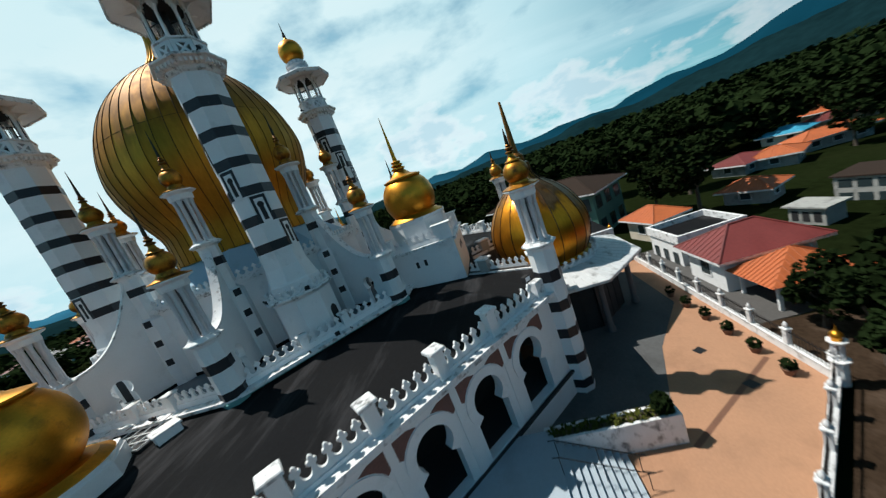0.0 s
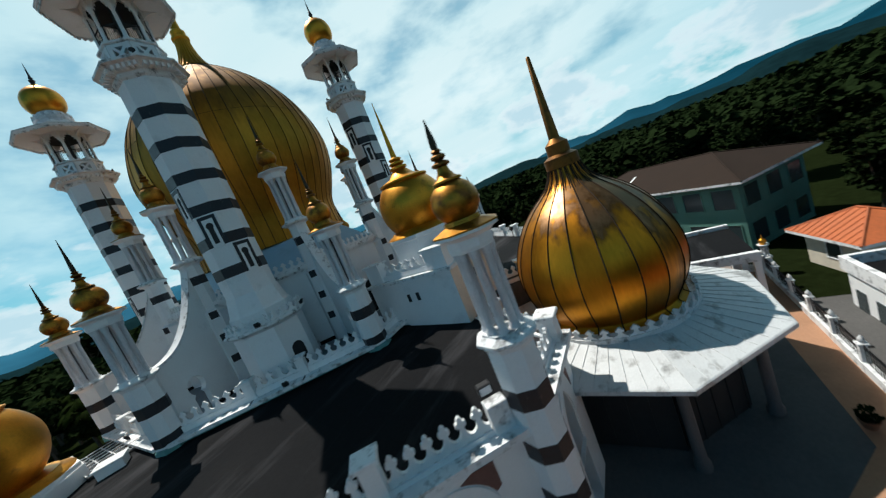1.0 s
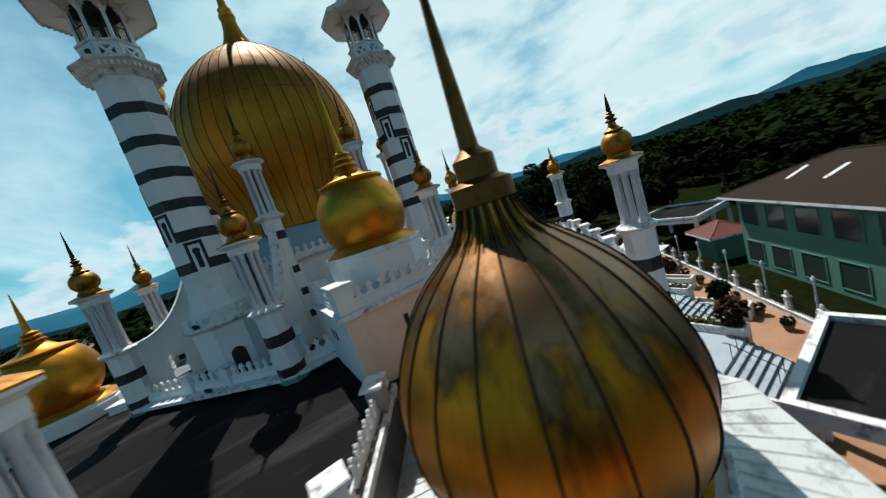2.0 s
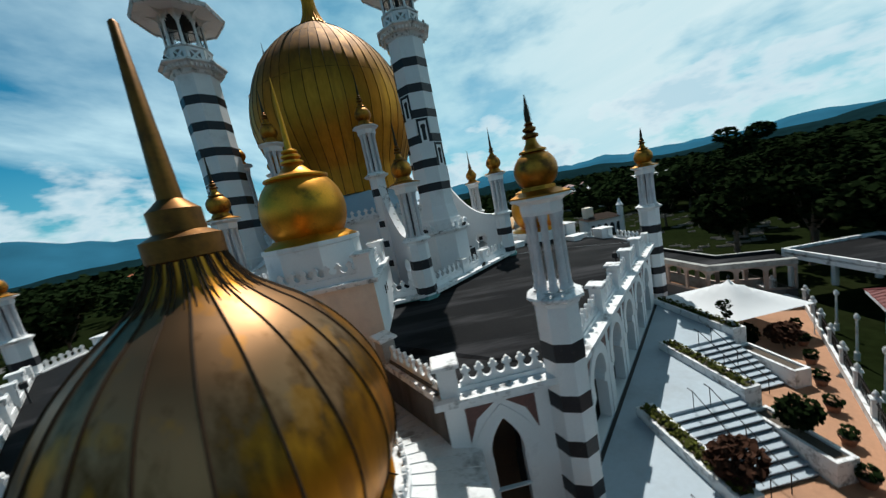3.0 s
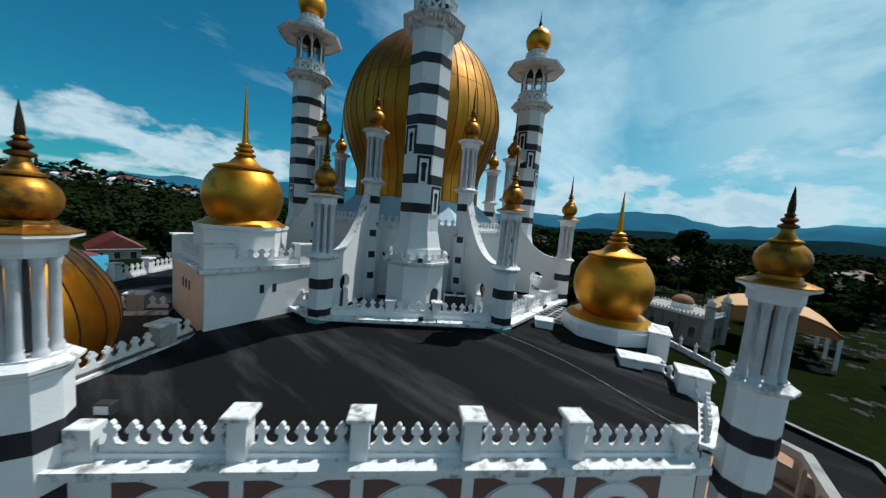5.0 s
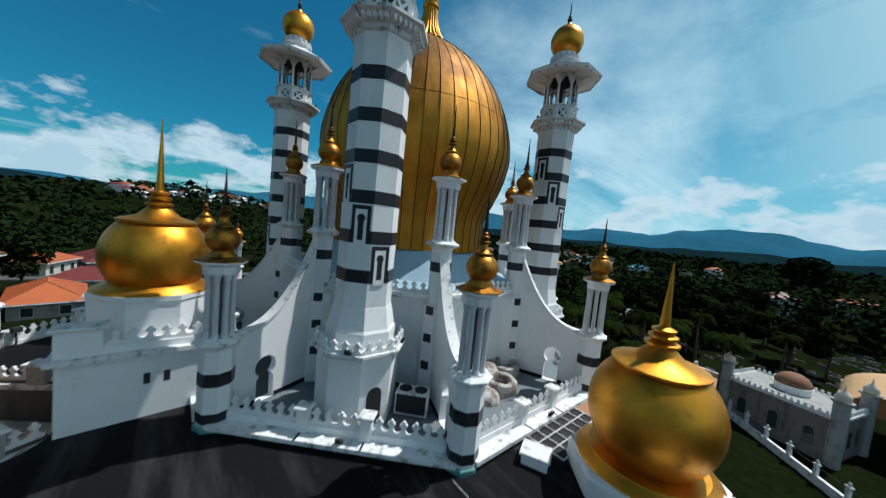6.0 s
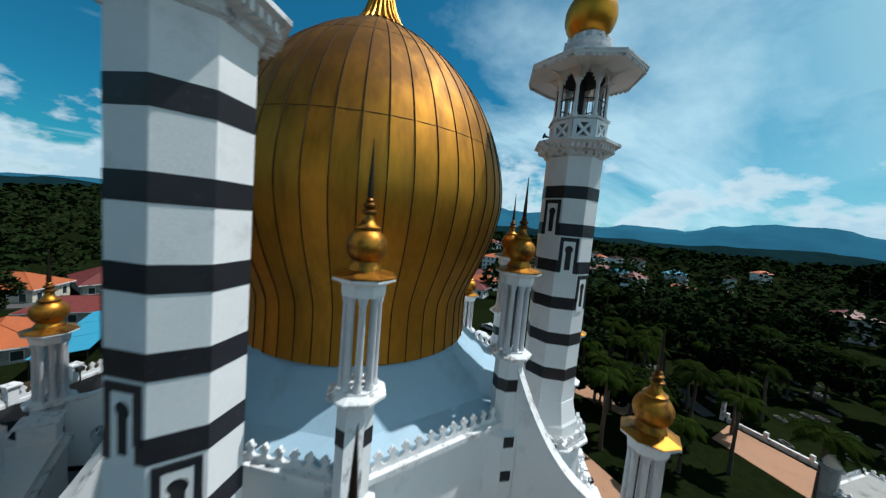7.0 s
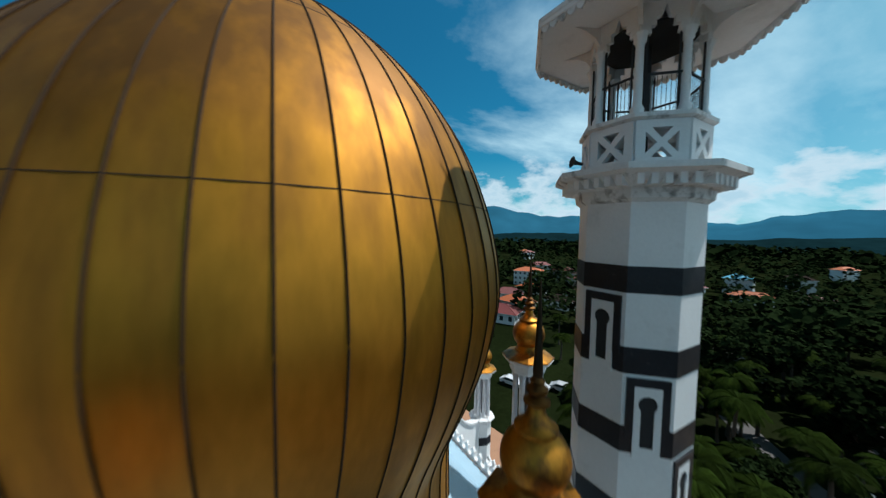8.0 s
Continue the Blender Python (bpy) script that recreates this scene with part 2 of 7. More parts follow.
TURRETGOLD = material("worn_gold_paint", (0.46, 0.205, 0.026), 0.45, metal=0.9, var=0.22, scale=1.6, fine=10.0, bump=0.08, stain=(0.11, 0.046, 0.018), stain_amt=0.85, stain_scale=1.7, contrast=(0.34, 0.64))
BRONZE = material("tarnished_gold", (0.20, 0.088, 0.020), 0.48, metal=0.9, var=0.22, scale=1.4, fine=9.0, bump=0.06, stain=(0.07, 0.036, 0.016), stain_amt=0.7, stain_scale=1.6, contrast=(0.34, 0.66))
DARKSPIKE = material("dark_bronze", (0.045, 0.032, 0.020), 0.45, metal=0.8, var=0.2, scale=2.0)
SEAM = material("dark_seam", (0.035, 0.019, 0.009), 0.8, metal=0.0, spec=0.2, var=0.2)
ASPHALT = material("roof_bitumen", (0.0060, 0.0064, 0.0075), 0.92, var=0.35, scale=0.22, fine=6.0, bump=0.25, spec=0.14, stain=(0.046, 0.046, 0.050), stain_amt=0.85, stain_scale=0.20, contrast=(0.36, 0.70), grain=(0.35, 2.2, 45))
# a white roof; the blue of its shaded side is in the colour
BLUEGREY = material("blue_shade_roof", (0.33, 0.49, 0.61), 0.6, var=0.07, scale=0.6, stain=(0.20, 0.28, 0.34), stain_amt=0.5, stain_scale=0.5, contrast=(0.4, 0.75))
METALROOF = material("porch_roof_sheet", (0.62, 0.64, 0.65), 0.5, var=0.10, stain=(0.16, 0.16, 0.155), stain_amt=0.75, stain_scale=1.0, contrast=(0.38, 0.66))
DIRTY = material("weathered_white_wall", (0.34, 0.34, 0.325), 0.85, var=0.14, stain=(0.14, 0.14, 0.13), stain_amt=0.75, stain_scale=0.9, contrast=(0.36, 0.66))
FLOORGREY = material("grey_floor_paint", (0.150, 0.180, 0.205), 0.65, var=0.12, scale=0.5, stain=(0.075, 0.085, 0.095), stain_amt=0.6, stain_scale=0.45, contrast=(0.36, 0.7))
WEATHERED = material("weathered_concrete", (0.50, 0.48, 0.45), 0.9, var=0.15, scale=1.2, fine=12.0, bump=0.5, stain=(0.14, 0.10, 0.08), stain_amt=0.85, stain_scale=1.4, contrast=(0.30, 0.58))
DARKSTREAK = material("dark_streaked_wall", (0.10, 0.088, 0.078), 0.85, var=0.2, scale=1.0, stain=(0.03, 0.028, 0.026), stain_amt=0.8, stain_scale=0.8, streak=True)
SPANDREL = material("red_spandrel", (0.135, 0.062, 0.054), 0.6, var=0.25, scale=3.0)
# black fittings; in openings and recesses this near-black also stands in for shade
DARK = material("black_and_recess_shade", (0.018, 0.018, 0.020), 0.8, var=0.2)
TEAL = material("teal_paint", (0.10, 0.28, 0.28), 0.6, var=0.1)
BEIGE = material("beige_plaster", (0.74, 0.64, 0.54), 0.8, var=0.06, stain=(0.5, 0.42, 0.36), stain_amt=0.4, stain_scale=0.8)
# near-black carries the shade under the arcade roof
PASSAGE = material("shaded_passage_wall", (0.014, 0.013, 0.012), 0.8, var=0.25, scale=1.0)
PASSFLOOR = material("shaded_passage_floor", (0.030, 0.030, 0.032), 0.7, var=0.25, scale=1.0)
# concrete grey; on porch columns and turret poles it stands in for shade
SHADOWGREY = material("shade_and_concrete_grey", (0.10, 0.10, 0.105), 0.8, var=0.25, scale=1.0)

# ---------------------------------------------------------------- mesh helpers
class Geo:
    """Vertices and faces of one mesh."""

    def __init__(self):
        self.v, self.f = [], []

    def add(self, verts, faces, m=None):
        k = len(self.v)
        self.v += [tuple(m @ Vector(p)) if m else tuple(p) for p in verts]
        self.f += [tuple(i + k for i in q) for q in faces]
        return self

    def lathe(self, prof, n=24, phase=0.0, m=None, cap=True):
        verts, faces = [], []
        for r, z in prof:
            for i in range(n):
                a = radians(phase) + 2 * math.pi * i / n
                verts.append((r * math.cos(a), r * math.sin(a), z))
        for j in range(len(prof) - 1):
            for i in range(n):
                k = (i + 1) % n
                faces.append((j * n + i, j * n + k, (j + 1) * n + k, (j + 1) * n + i))
        if cap:
            faces.append(tuple(range(n - 1, -1, -1)))
            faces.append(tuple((len(prof) - 1) * n + i for i in range(n)))
        return self.add(verts, faces, m)

    def box(self, x0, x1, y0, y1, z0, z1, m=None, b=0.0):
        if b <= 0:
            vs = [(x, y, z) for z in (z0, z1) for y in (y0, y1) for x in (x0, x1)]
            fs = [(0, 2, 3, 1), (4, 5, 7, 6), (0, 1, 5, 4), (2, 6, 7, 3), (0, 4, 6, 2), (1, 3, 7, 5)]
            return self.add(vs, fs, m)
        # chamfered on its upper edges
        vs = [(x0, y0, z0), (x1, y0, z0), (x1, y1, z0), (x0, y1, z0), (x0, y0, z1 - b), (x1, y0, z1 - b), (x1, y1, z1 - b), (x0, y1, z1 - b),
              (x0 + b, y0 + b, z1), (x1 - b, y0 + b, z1), (x1 - b, y1 - b, z1), (x0 + b, y1 - b, z1)]
        fs = [(3, 2, 1, 0), (8, 9, 10, 11)]
        for i in range(4):
            k = (i + 1) % 4
            fs += [(i, k, 4 + k, 4 + i), (4 + i, 4 + k, 8 + k, 8 + i)]
        return self.add(vs, fs, m)

    def slab(self, outer, holes=(), y0=0.0, y1=0.2, m=None):
        """A polygon in the xz plane, with holes, given thickness from y0 to y1."""
        loops = [list(outer)] + [list(h) for h in holes]
        flat = [p for lp in loops for p in lp]
        tris = tessellate_polygon([[Vector((p[0], p[1], 0)) for p in lp] for lp in loops])
        n = len(flat)
        vs = [(p[0], y0, p[1]) for p in flat] + [(p[0], y1, p[1]) for p in flat]
        fs = []
        for a, b, c in tris:
            fs += [(a, b, c), (c + n, b + n, a + n)]
        k = 0
        for lp in loops:
            q = len(lp)
            for i in range(q):
                j = (i + 1) % q
                fs.append((k + i, k + j, n + k + j, n + k + i))
            k += q
        return self.add(vs, fs, m)

    def plan(self, pts, z0, z1, m=None):
        """A polygon in plan given height."""
        n = len(pts)
        vs = [(p[0], p[1], z0) for p in pts] + [(p[0], p[1], z1) for p in pts]
        fs = [tuple(range(n - 1, -1, -1)), tuple(range(n, 2 * n))] + [(i, (i + 1) % n, n + (i + 1) % n, n + i) for i in range(n)]
        return self.add(vs, fs, m)

    def tube(self, pts, r, n=6, m=None):
        """A rod along a line of points."""
        vs, fs = [], []
        P = [Vector(p) for p in pts]
        for i, p in enumerate(P):
            d = (P[min(i + 1, len(P) - 1)] - P[max(i - 1, 0)]).normalized()
            u = d.cross(Vector((0, 0, 1)))
            u = u.normalized() if u.length > 1e-4 else Vector((1, 0, 0))
            w = d.cross(u)
            rr = r[i] if isinstance(r, (list, tuple)) else r
            vs += [tuple(p + rr * (math.cos(2 * math.pi * k / n) * u + math.sin(2 * math.pi * k / n) * w)) for k in range(n)]
        for i in range(len(P) - 1):
            for k in range(n):
                j = (k + 1) % n
                fs.append((i * n + k, i * n + j, (i + 1) * n + j, (i + 1) * n + k))
        fs += [tuple(range(n - 1, -1, -1)), tuple((len(P) - 1) * n + k for k in range(n))]
        return self.add(vs, fs, m)

    def mesh(self, name, mat, smooth=0.0):
        me = bpy.data.meshes.new(name)
        me.from_pydata(self.v, [], self.f)
        me.validate()
        bm = bmesh.new()
        bm.from_mesh(me)
        bmesh.ops.recalc_face_normals(bm, faces=bm.faces)
        for f in bm.faces:
            f.smooth = smooth > 0
        if smooth > 0:
            for ed in bm.edges:
                if len(ed.link_faces) == 2 and ed.calc_face_angle(0) > radians(smooth):
                    ed.smooth = False
        bm.to_mesh(me)
        bm.free()
        me.materials.append(mat)
        return me


from mathutils.geometry import tessellate_polygon


def thing(name, label, category, m=None, group="", kind=""):
    ob = new(name)
    ob.empty_display_size = 0.5
    if m is not None:
        ob.matrix_basis = m
    return tagged(ob, label, category, group, kind)


def part(name, geo, mat, parent, label="", smooth=0.0, m=None):
    data = geo if isinstance(geo, bpy.types.Mesh) else geo.mesh(name, mat, smooth)
    ob = new(name, data)
    ob.parent = parent
    if m is not None:
        ob.matrix_basis = m
    if label:
        ob["label"] = label
    return ob


def solo(name, geo, mat, label, category, kind="", group="", smooth=0.0, m=None):
    ob = new(name, geo if isinstance(geo, bpy.types.Mesh) else geo.mesh(name, mat, smooth))
    if m is not None:
        ob.matrix_basis = m
    return tagged(ob, label, category, group, kind)


def turn(a):
    return Matrix.Rotation(radians(a), 4, "Z")


def arc(cx, cz, r, a0, a1, n):
    return [(cx + r * math.cos(radians(a0 + (a1 - a0) * i / n)), cz + r * math.sin(radians(a0 + (a1 - a0) * i / n))) for i in range(n + 1)]


OCT = 1 / math.cos(math.pi / 8)  # from half width across flats to corner radius


# ---------------------------------------------------------------- crest pieces of the parapets
def crest_outline(w, h):
    """One crest: a stem with a three-lobed head, half a scallop on either side."""
    s = h / 0.85
    right = [(w / 2, 0.0), (w / 2, 0.20 * s)]
    right += [(w / 2 - w * 0.36 * math.sin(radians(a)), 0.20 * s + 0.26 * s * (1 - math.cos(radians(a)))) for a in (25, 50, 75, 95)]
    right += [(w * 0.12, 0.52 * s), (w * 0.25, 0.53 * s), (w * 0.33, 0.60 * s), (w * 0.28, 0.68 * s), (w * 0.15, 0.69 * s), (w * 0.16, 0.76 * s), (w * 0.08, 0.82 * s), (0, h)]
    return right + [(-x, z) for x, z in reversed(right[:-1])]


CRESTS = {}


def crest_mesh(w, h, t=0.14):
    key = (round(w, 2), round(h, 2))
    if key not in CRESTS:
        CRESTS[key] = Geo().slab(crest_outline(w, h), (), -t / 2, t / 2).mesh("crest", TRIM)
    return CRESTS[key]


def crest_run(parent, x0, x1, z, h, y=0.0, pitch=0.58, base=None, name="crest"):
    """Crests side by side along x in the parent's own frame."""
    n = max(1, round((x1 - x0) / pitch))
    w = (x1 - x0) / n
    for i in range(n):
        part(name, crest_mesh(w, h), None, parent, m=Matrix.Translation((x0 + w * (i + 0.5), y, z)))


# ---------------------------------------------------------------- turrets
def onion(top, ball_r, tip, skirt_r, ball_z):
    """Profiles of a turret's ball and spire above the plate at height top."""
    b = ball_r
    ball = [(skirt_r, top), (skirt_r * 0.96, top + 0.06), (skirt_r * 0.80, top + 0.13), (b * 0.78, top + 0.20), (b * 0.80, top + 0.27)]
    for a in range(-50, 61, 11):
        ball.append((b * math.cos(radians(a)), ball_z + b * 0.95 * math.sin(radians(a))))
    k = ball_z + b * 0.95 * math.sin(radians(60))
    ball += [(b * 0.62, k + 0.01), (b * 0.62, k + 0.07), (b * 0.42, k + 0.14), (b * 0.27, k + 0.32), (b * 0.22, k + 0.48)]
    z = k + 0.48
    rings = [(b * 0.22, z - 0.02), (b * 0.38, z + 0.04), (b * 0.38, z + 0.10), (b * 0.18, z + 0.18), (b * 0.31, z + 0.26), (b * 0.31, z + 0.32), (b * 0.15, z + 0.40),
             (b * 0.22, z + 0.46), (b * 0.13, z + 0.53)]
    spike = [(b * 0.12, z + 0.51), (b * 0.15, z + 0.62), (b * 0.13, z + 0.85), (0.012, tip)]
    return ball, rings, spike


def turret(name, label, group, z_floor, bands, z_base, z_plate, z_ball, z_tip, ped=0.68, ball_r=0.64, dark=True):
    """A turret: banded octagonal pedestal, ring of slender columns, plate, gold ball and spire."""
    t = thing(name, label, "turret", None, group)
    segs, z = [], z_floor
    part("pedestal", Geo().lathe([(ped * OCT, z_floor), (ped * OCT, z_base - 0.32), (ped * OCT * 1.08, z_base - 0.22), (ped * OCT * 1.08, z_base - 0.16)], 8, 22.5), WHITE, t)
    for lo, hi in bands:
        part("band", Geo().lathe([((ped + 0.012) * OCT, lo), ((ped + 0.012) * OCT, hi)], 8, 22.5), MARBLE, t, "dark marble band")
    part("base_plate", Geo().lathe([(0.80 * OCT, z_base - 0.16), (0.96 * OCT, z_base - 0.04), (0.96 * OCT, z_base + 0.05), (0.70 * OCT, z_base + 0.20), (0.70 * OCT, z_base + 0.26)], 8, 22.5), TRIM, t, "weathered octagonal base plate")
    zc0, zc1 = z_base + 0.26, z_plate - 0.62
    col = Geo().lathe([(0.17, zc0), (0.17, zc0 + 0.10), (0.13, zc0 + 0.18), (0.130, zc0 + 0.26), (0.120, zc1 - 0.26), (0.150, zc1 - 0.20), (0.150, zc1 - 0.15), (0.18, zc1)], 10).mesh("column", GREYCOL, 40)
    for i in range(8):
        a = radians(45 * i)
        part("column", col, None, t, m=Matrix.Translation((0.52 * math.cos(a), 0.52 * math.sin(a), 0)))
    # added pole, its grey put in for shade between the columns
    part("core", Geo().lathe([(0.07, zc0 - 0.02), (0.07, zc1 + 0.02)], 8), SHADOWGREY, t, "thin added pole, grey for shade between the columns")
    part("capital_ring", Geo().lathe([(0.66 * OCT, zc1), (0.70 * OCT, zc1 + 0.12), (0.70 * OCT, zc1 + 0.38), (0.80 * OCT, zc1 + 0.46), (0.99 * OCT, z_plate - 0.08), (0.99 * OCT, z_plate)], 8, 22.5), WHITE, t)
    ball, rings, spike = onion(z_plate + 0.004, ball_r, z_tip, 1.0, z_ball)
    g = Geo()
    # the skirt is eight sided, the ball round
    g.lathe([(1.0 * OCT, z_plate + 0.003), (1.0 * OCT, z_plate + 0.05), (ball_r * 0.84, z_plate + 0.22), (ball_r * 0.80, z_plate + 0.34)], 8, 22.5)
    part("skirt", g, TURRETGOLD, t, "gold octagonal skirt")
    part("dome", Geo().lathe(ball[4:], 24), TURRETGOLD, t, "small worn gold onion dome", smooth=50)
    sp = part("spire", Geo().lathe(rings, 12), BRONZE, t, "dull gold ringed spire", smooth=40)
    part("spike", Geo().lathe(spike, 8), DARKSPIKE, sp, "dark bronze spike", smooth=40)
    return t


U_R, L_R, O_R, M_R = 10.04, 15.96, 28.25, 12.0
CORNERS = [22.5 + 45 * i for i in range(8)]

# upper turrets on the drum's corners, standing on piers with dark squares
ut = turret("upper_turret", "white pillared turret with gold onion top on the hall's corner", "turrets of the drum", 6.4, [(8.35, 8.95)], 10.05, 14.05, 15.04, 18.47, ped=0.60, ball_r=0.67)
pier = part("corner_pier", Geo().lathe([(0.86 * OCT, 0.4), (0.86 * OCT, 6.2), (0.62 * OCT, 6.42)], 8, 22.5), WHITE, ut)
for z in (5.75, 4.05, 2.35):
    for a in (45, -45):
        part("inlay", Geo().box(0.855, 0.872, -0.26, 0.26, z, z + 0.52, turn(a)), MARBLE, ut, "dark square inlay")
ut.matrix_basis = turn(CORNERS[0]) @ Matrix.Translation((U_R, 0, 0))
for a in CORNERS[1:]:
    copy_thing(ut, turn(a) @ Matrix.Translation((U_R, 0, 0)))

lt = turret("terrace_turret", "white pillared turret with gold onion top on the inner parapet", "turrets of the terrace", 0.2, [(2.55, 3.2), (0.75, 1.25)], 4.6, 8.5, 9.5, 12.85, ped=0.70, ball_r=0.71)
part("foot", Geo().lathe([(0.80 * OCT, 0.2), (0.80 * OCT, 0.55), (0.71 * OCT, 0.62)], 8, 22.5), TEAL, lt, "teal painted waterproof foot")
lt.matrix_basis = turn(CORNERS[0]) @ Matrix.Translation((L_R, 0, 0))
for a in CORNERS[1:]:
    copy_thing(lt, turn(a) @ Matrix.Translation((L_R, 0, 0)))

ot = turret("corner_turret", "white pillared turret with gold onion top on the arcade's corner", "turrets of the arcade", -7.5, [(0.45, 1.15), (-1.5, -0.85), (-3.35, -2.7), (-5.2, -4.55), (-7.0, -6.4)], 2.8, 6.35, 7.22, 9.72, ped=0.74, ball_r=0.73)
# the end turrets stand a little beyond the octagon's corners
ot.matrix_basis = Matrix.Translation((27.0, -9.95, 0)) @ turn(-22.5)
copy_thing(ot, Matrix.Translation((-27.0, -9.95, 0)) @ turn(-157.5))
for a in (-67.5, -112.5):
    copy_thing(ot, turn(a) @ Matrix.Translation((O_R, 0, 0)))


# ---------------------------------------------------------------- minarets
def keyhole(cx, z0, w, r, zc, n=10):
    """Outline of a keyhole opening: a straight part below, a round head of radius r at zc."""
    a = math.degrees(math.asin(min(0.99, w / r)))
    return [(cx - w, z0), (cx + w, z0)] + arc(cx, zc, r, -90 + a, 270 - a, n)


def minaret():
    t = thing("minaret", "tall octagonal minaret banded in white plaster and dark marble", "minaret", None, "four minarets")
    sh = 1.40
    part("base", Geo().lathe([(2.02 * OCT, 0.4), (2.02 * OCT, 4.1), (2.12 * OCT, 4.2)], 8, 22.5), WHITE, t)
    part("base_ledge", Geo().lathe([(2.12 * OCT, 4.2), (2.38 * OCT, 4.36), (2.38 * OCT, 4.5), (2.1 * OCT, 4.56)], 8, 22.5), TRIM, t, "stained projecting ledge")
    part("base_taper", Geo().lathe([(1.75 * OCT, 4.5), (1.75 * OCT, 5.35), (1.66 * OCT, 5.5), (sh * OCT * 1.02, 6.6)], 8, 22.5), WHITE, t)
    for i in range(8):
        for k in (-1, 0, 1):
            part("crest", crest_mesh(0.58, 0.62), None, t, m=turn(45 * i) @ Matrix.Translation((2.18, 0.6 * k, 4.52)) @ turn(90))
    part("shaft", Geo().lathe([(sh * OCT, 6.4), (sh * OCT, 20.2)], 8, 22.5), WHITE, t)
    for k in range(6):
        z = 18.55 - 2.0 * k
        part("band", Geo().lathe([((sh + 0.014) * OCT, z - 0.66), ((sh + 0.014) * OCT, z)], 8, 22.5), MARBLE, t, "dark veined marble band")
    # stair windows wind down round the shaft
    for f in (-135, -90, -45, 0, 45, 90, 135):
        zc = 10.8 - f / 45 * 2.0
        if zc < 7.2 or zc > 17.4:
            continue
        m = turn(f) @ Matrix.Translation((sh, 0, 0)) @ turn(90)
        w = part("window", Geo().slab([(-0.48, zc - 0.45), (-0.31, zc - 0.45), (-0.31, zc + 0.80), (0.31, zc + 0.80), (0.31, zc - 0.45), (0.48, zc - 0.45), (0.48, zc + 1.0), (-0.48, zc + 1.0)], (), -0.055, 0.0), MARBLE, t, "dark marble window surround", m=m)
        part("window_panel", Geo().slab([(-0.305, zc - 1.0), (0.305, zc - 1.0), (0.305, zc + 0.795), (-0.305, zc + 0.795)], [list(reversed(keyhole(0, zc - 0.74, 0.15, 0.215, zc + 0.36)))], -0.05, 0.0), WHITE, w)
        part("opening", Geo().slab(keyhole(0, zc - 0.74, 0.155, 0.22, zc + 0.36), (), -0.018, -0.014), DARK, w, "dark keyhole opening")
    part("cornice", Geo().lathe([(sh * OCT, 20.1), (1.52 * OCT, 20.2), (1.55 * OCT, 20.42), (1.95 * OCT, 20.72), (2.12 * OCT, 20.78), (2.12 * OCT, 20.92), (1.6 * OCT, 21.0)], 8, 22.5), TRIM, t)
    for i in range(8):
        for k in range(5):
            part("corbel", Geo().box(1.5, 1.93, -0.07, 0.07, 20.46, 20.70).mesh("corbel", WHITE) if i + k == 0 else corbel_me[0], None, t, m=turn(45 * i) @ Matrix.Translation((0, -0.56 + 0.28 * k, 0))) if (i + k) else corbel_me.append(part("corbel", Geo().box(1.5, 1.93, -0.07, 0.07, 20.46, 20.70), WHITE, t, m=turn(0) @ Matrix.Translation((0, -0.56, 0))).data)
    # balustrade with crossed panels
    for i in range(8):
        m = turn(45 * i) @ Matrix.Translation((1.34, 0, 0)) @ turn(90)
        hw = 1.34 * math.tan(math.pi / 8)
        q, z0, z1, zm = hw * 0.62, 21.14, 21.84, 21.49
        holes = [[(-q + .12, z0), (q - .12, z0), (0, zm - .10)], [(q - .12, z1), (-q + .12, z1), (0, zm + .10)], [(-q, z1 - .10), (-q, z0 + .10), (-.10, zm)], [(q, z0 + .10), (q, z1 - .10), (.10, zm)]]
        part("balustrade_panel", Geo().slab([(-hw, 20.98), (hw, 20.98), (hw, 22.02), (-hw, 22.02)], [list(reversed(h)) for h in holes], -0.08, 0.08), WHITE, t, m=m)
    part("rail", Geo().lathe([(1.34 * OCT, 22.00), (1.50 * OCT, 22.08), (1.50 * OCT, 22.18), (1.34 * OCT, 22.22)], 8, 22.5), TRIM, t)
    lift = Matrix.Translation((0, 0, 0.12))
    # pole and ceiling are added near-black, for the shade inside the lantern
    part("core", Geo().lathe([(0.16, 20.95), (0.16, 24.4)], 8), DARK, t, "dark pole added for shade inside the lantern")
    part("inner_ceiling", Geo().lathe([(1.12 * OCT, 24.30), (1.12 * OCT, 24.36), (0.3, 24.5)], 8, 22.5), DARK, t, "lantern ceiling darkened for its inner shade", m=lift)
    col = Geo().lathe([(0.16, 22.20), (0.16, 22.34), (0.105, 22.44), (0.095, 23.85), (0.13, 23.9), (0.13, 23.96), (0.19, 24.1)], 8).mesh("column", WHITE, 40)
    for i in range(8):
        a = radians(22.5 + 45 * i)
        part("column", col, None, t, m=Matrix.Translation((1.30 * math.cos(a), 1.30 * math.sin(a), 0)))
    for i in range(8):
        hw = 1.22 * math.tan(math.pi / 8) + 0.05
        m = turn(45 * i) @ Matrix.Translation((1.22, 0, 0)) @ turn(90)
        # cusped head between columns
        cusp = [(-hw, 24.95), (-hw, 23.90)] + [(x * 0.86, z) for x, z in ((-.44, 23.90), (-.45, 24.06), (-.33, 24.06), (-.36, 24.24), (-.22, 24.24), (-.24, 24.42), (-.10, 24.44), (0, 24.70), (.10, 24.44), (.24, 24.42), (.22, 24.24), (.36, 24.24), (.33, 24.06), (.45, 24.06), (.44, 23.90))] + [(hw, 23.90), (hw, 24.95)]
        part("arch_head", Geo().slab(cusp, (), -0.07, 0.07), WHITE, t, m=m)
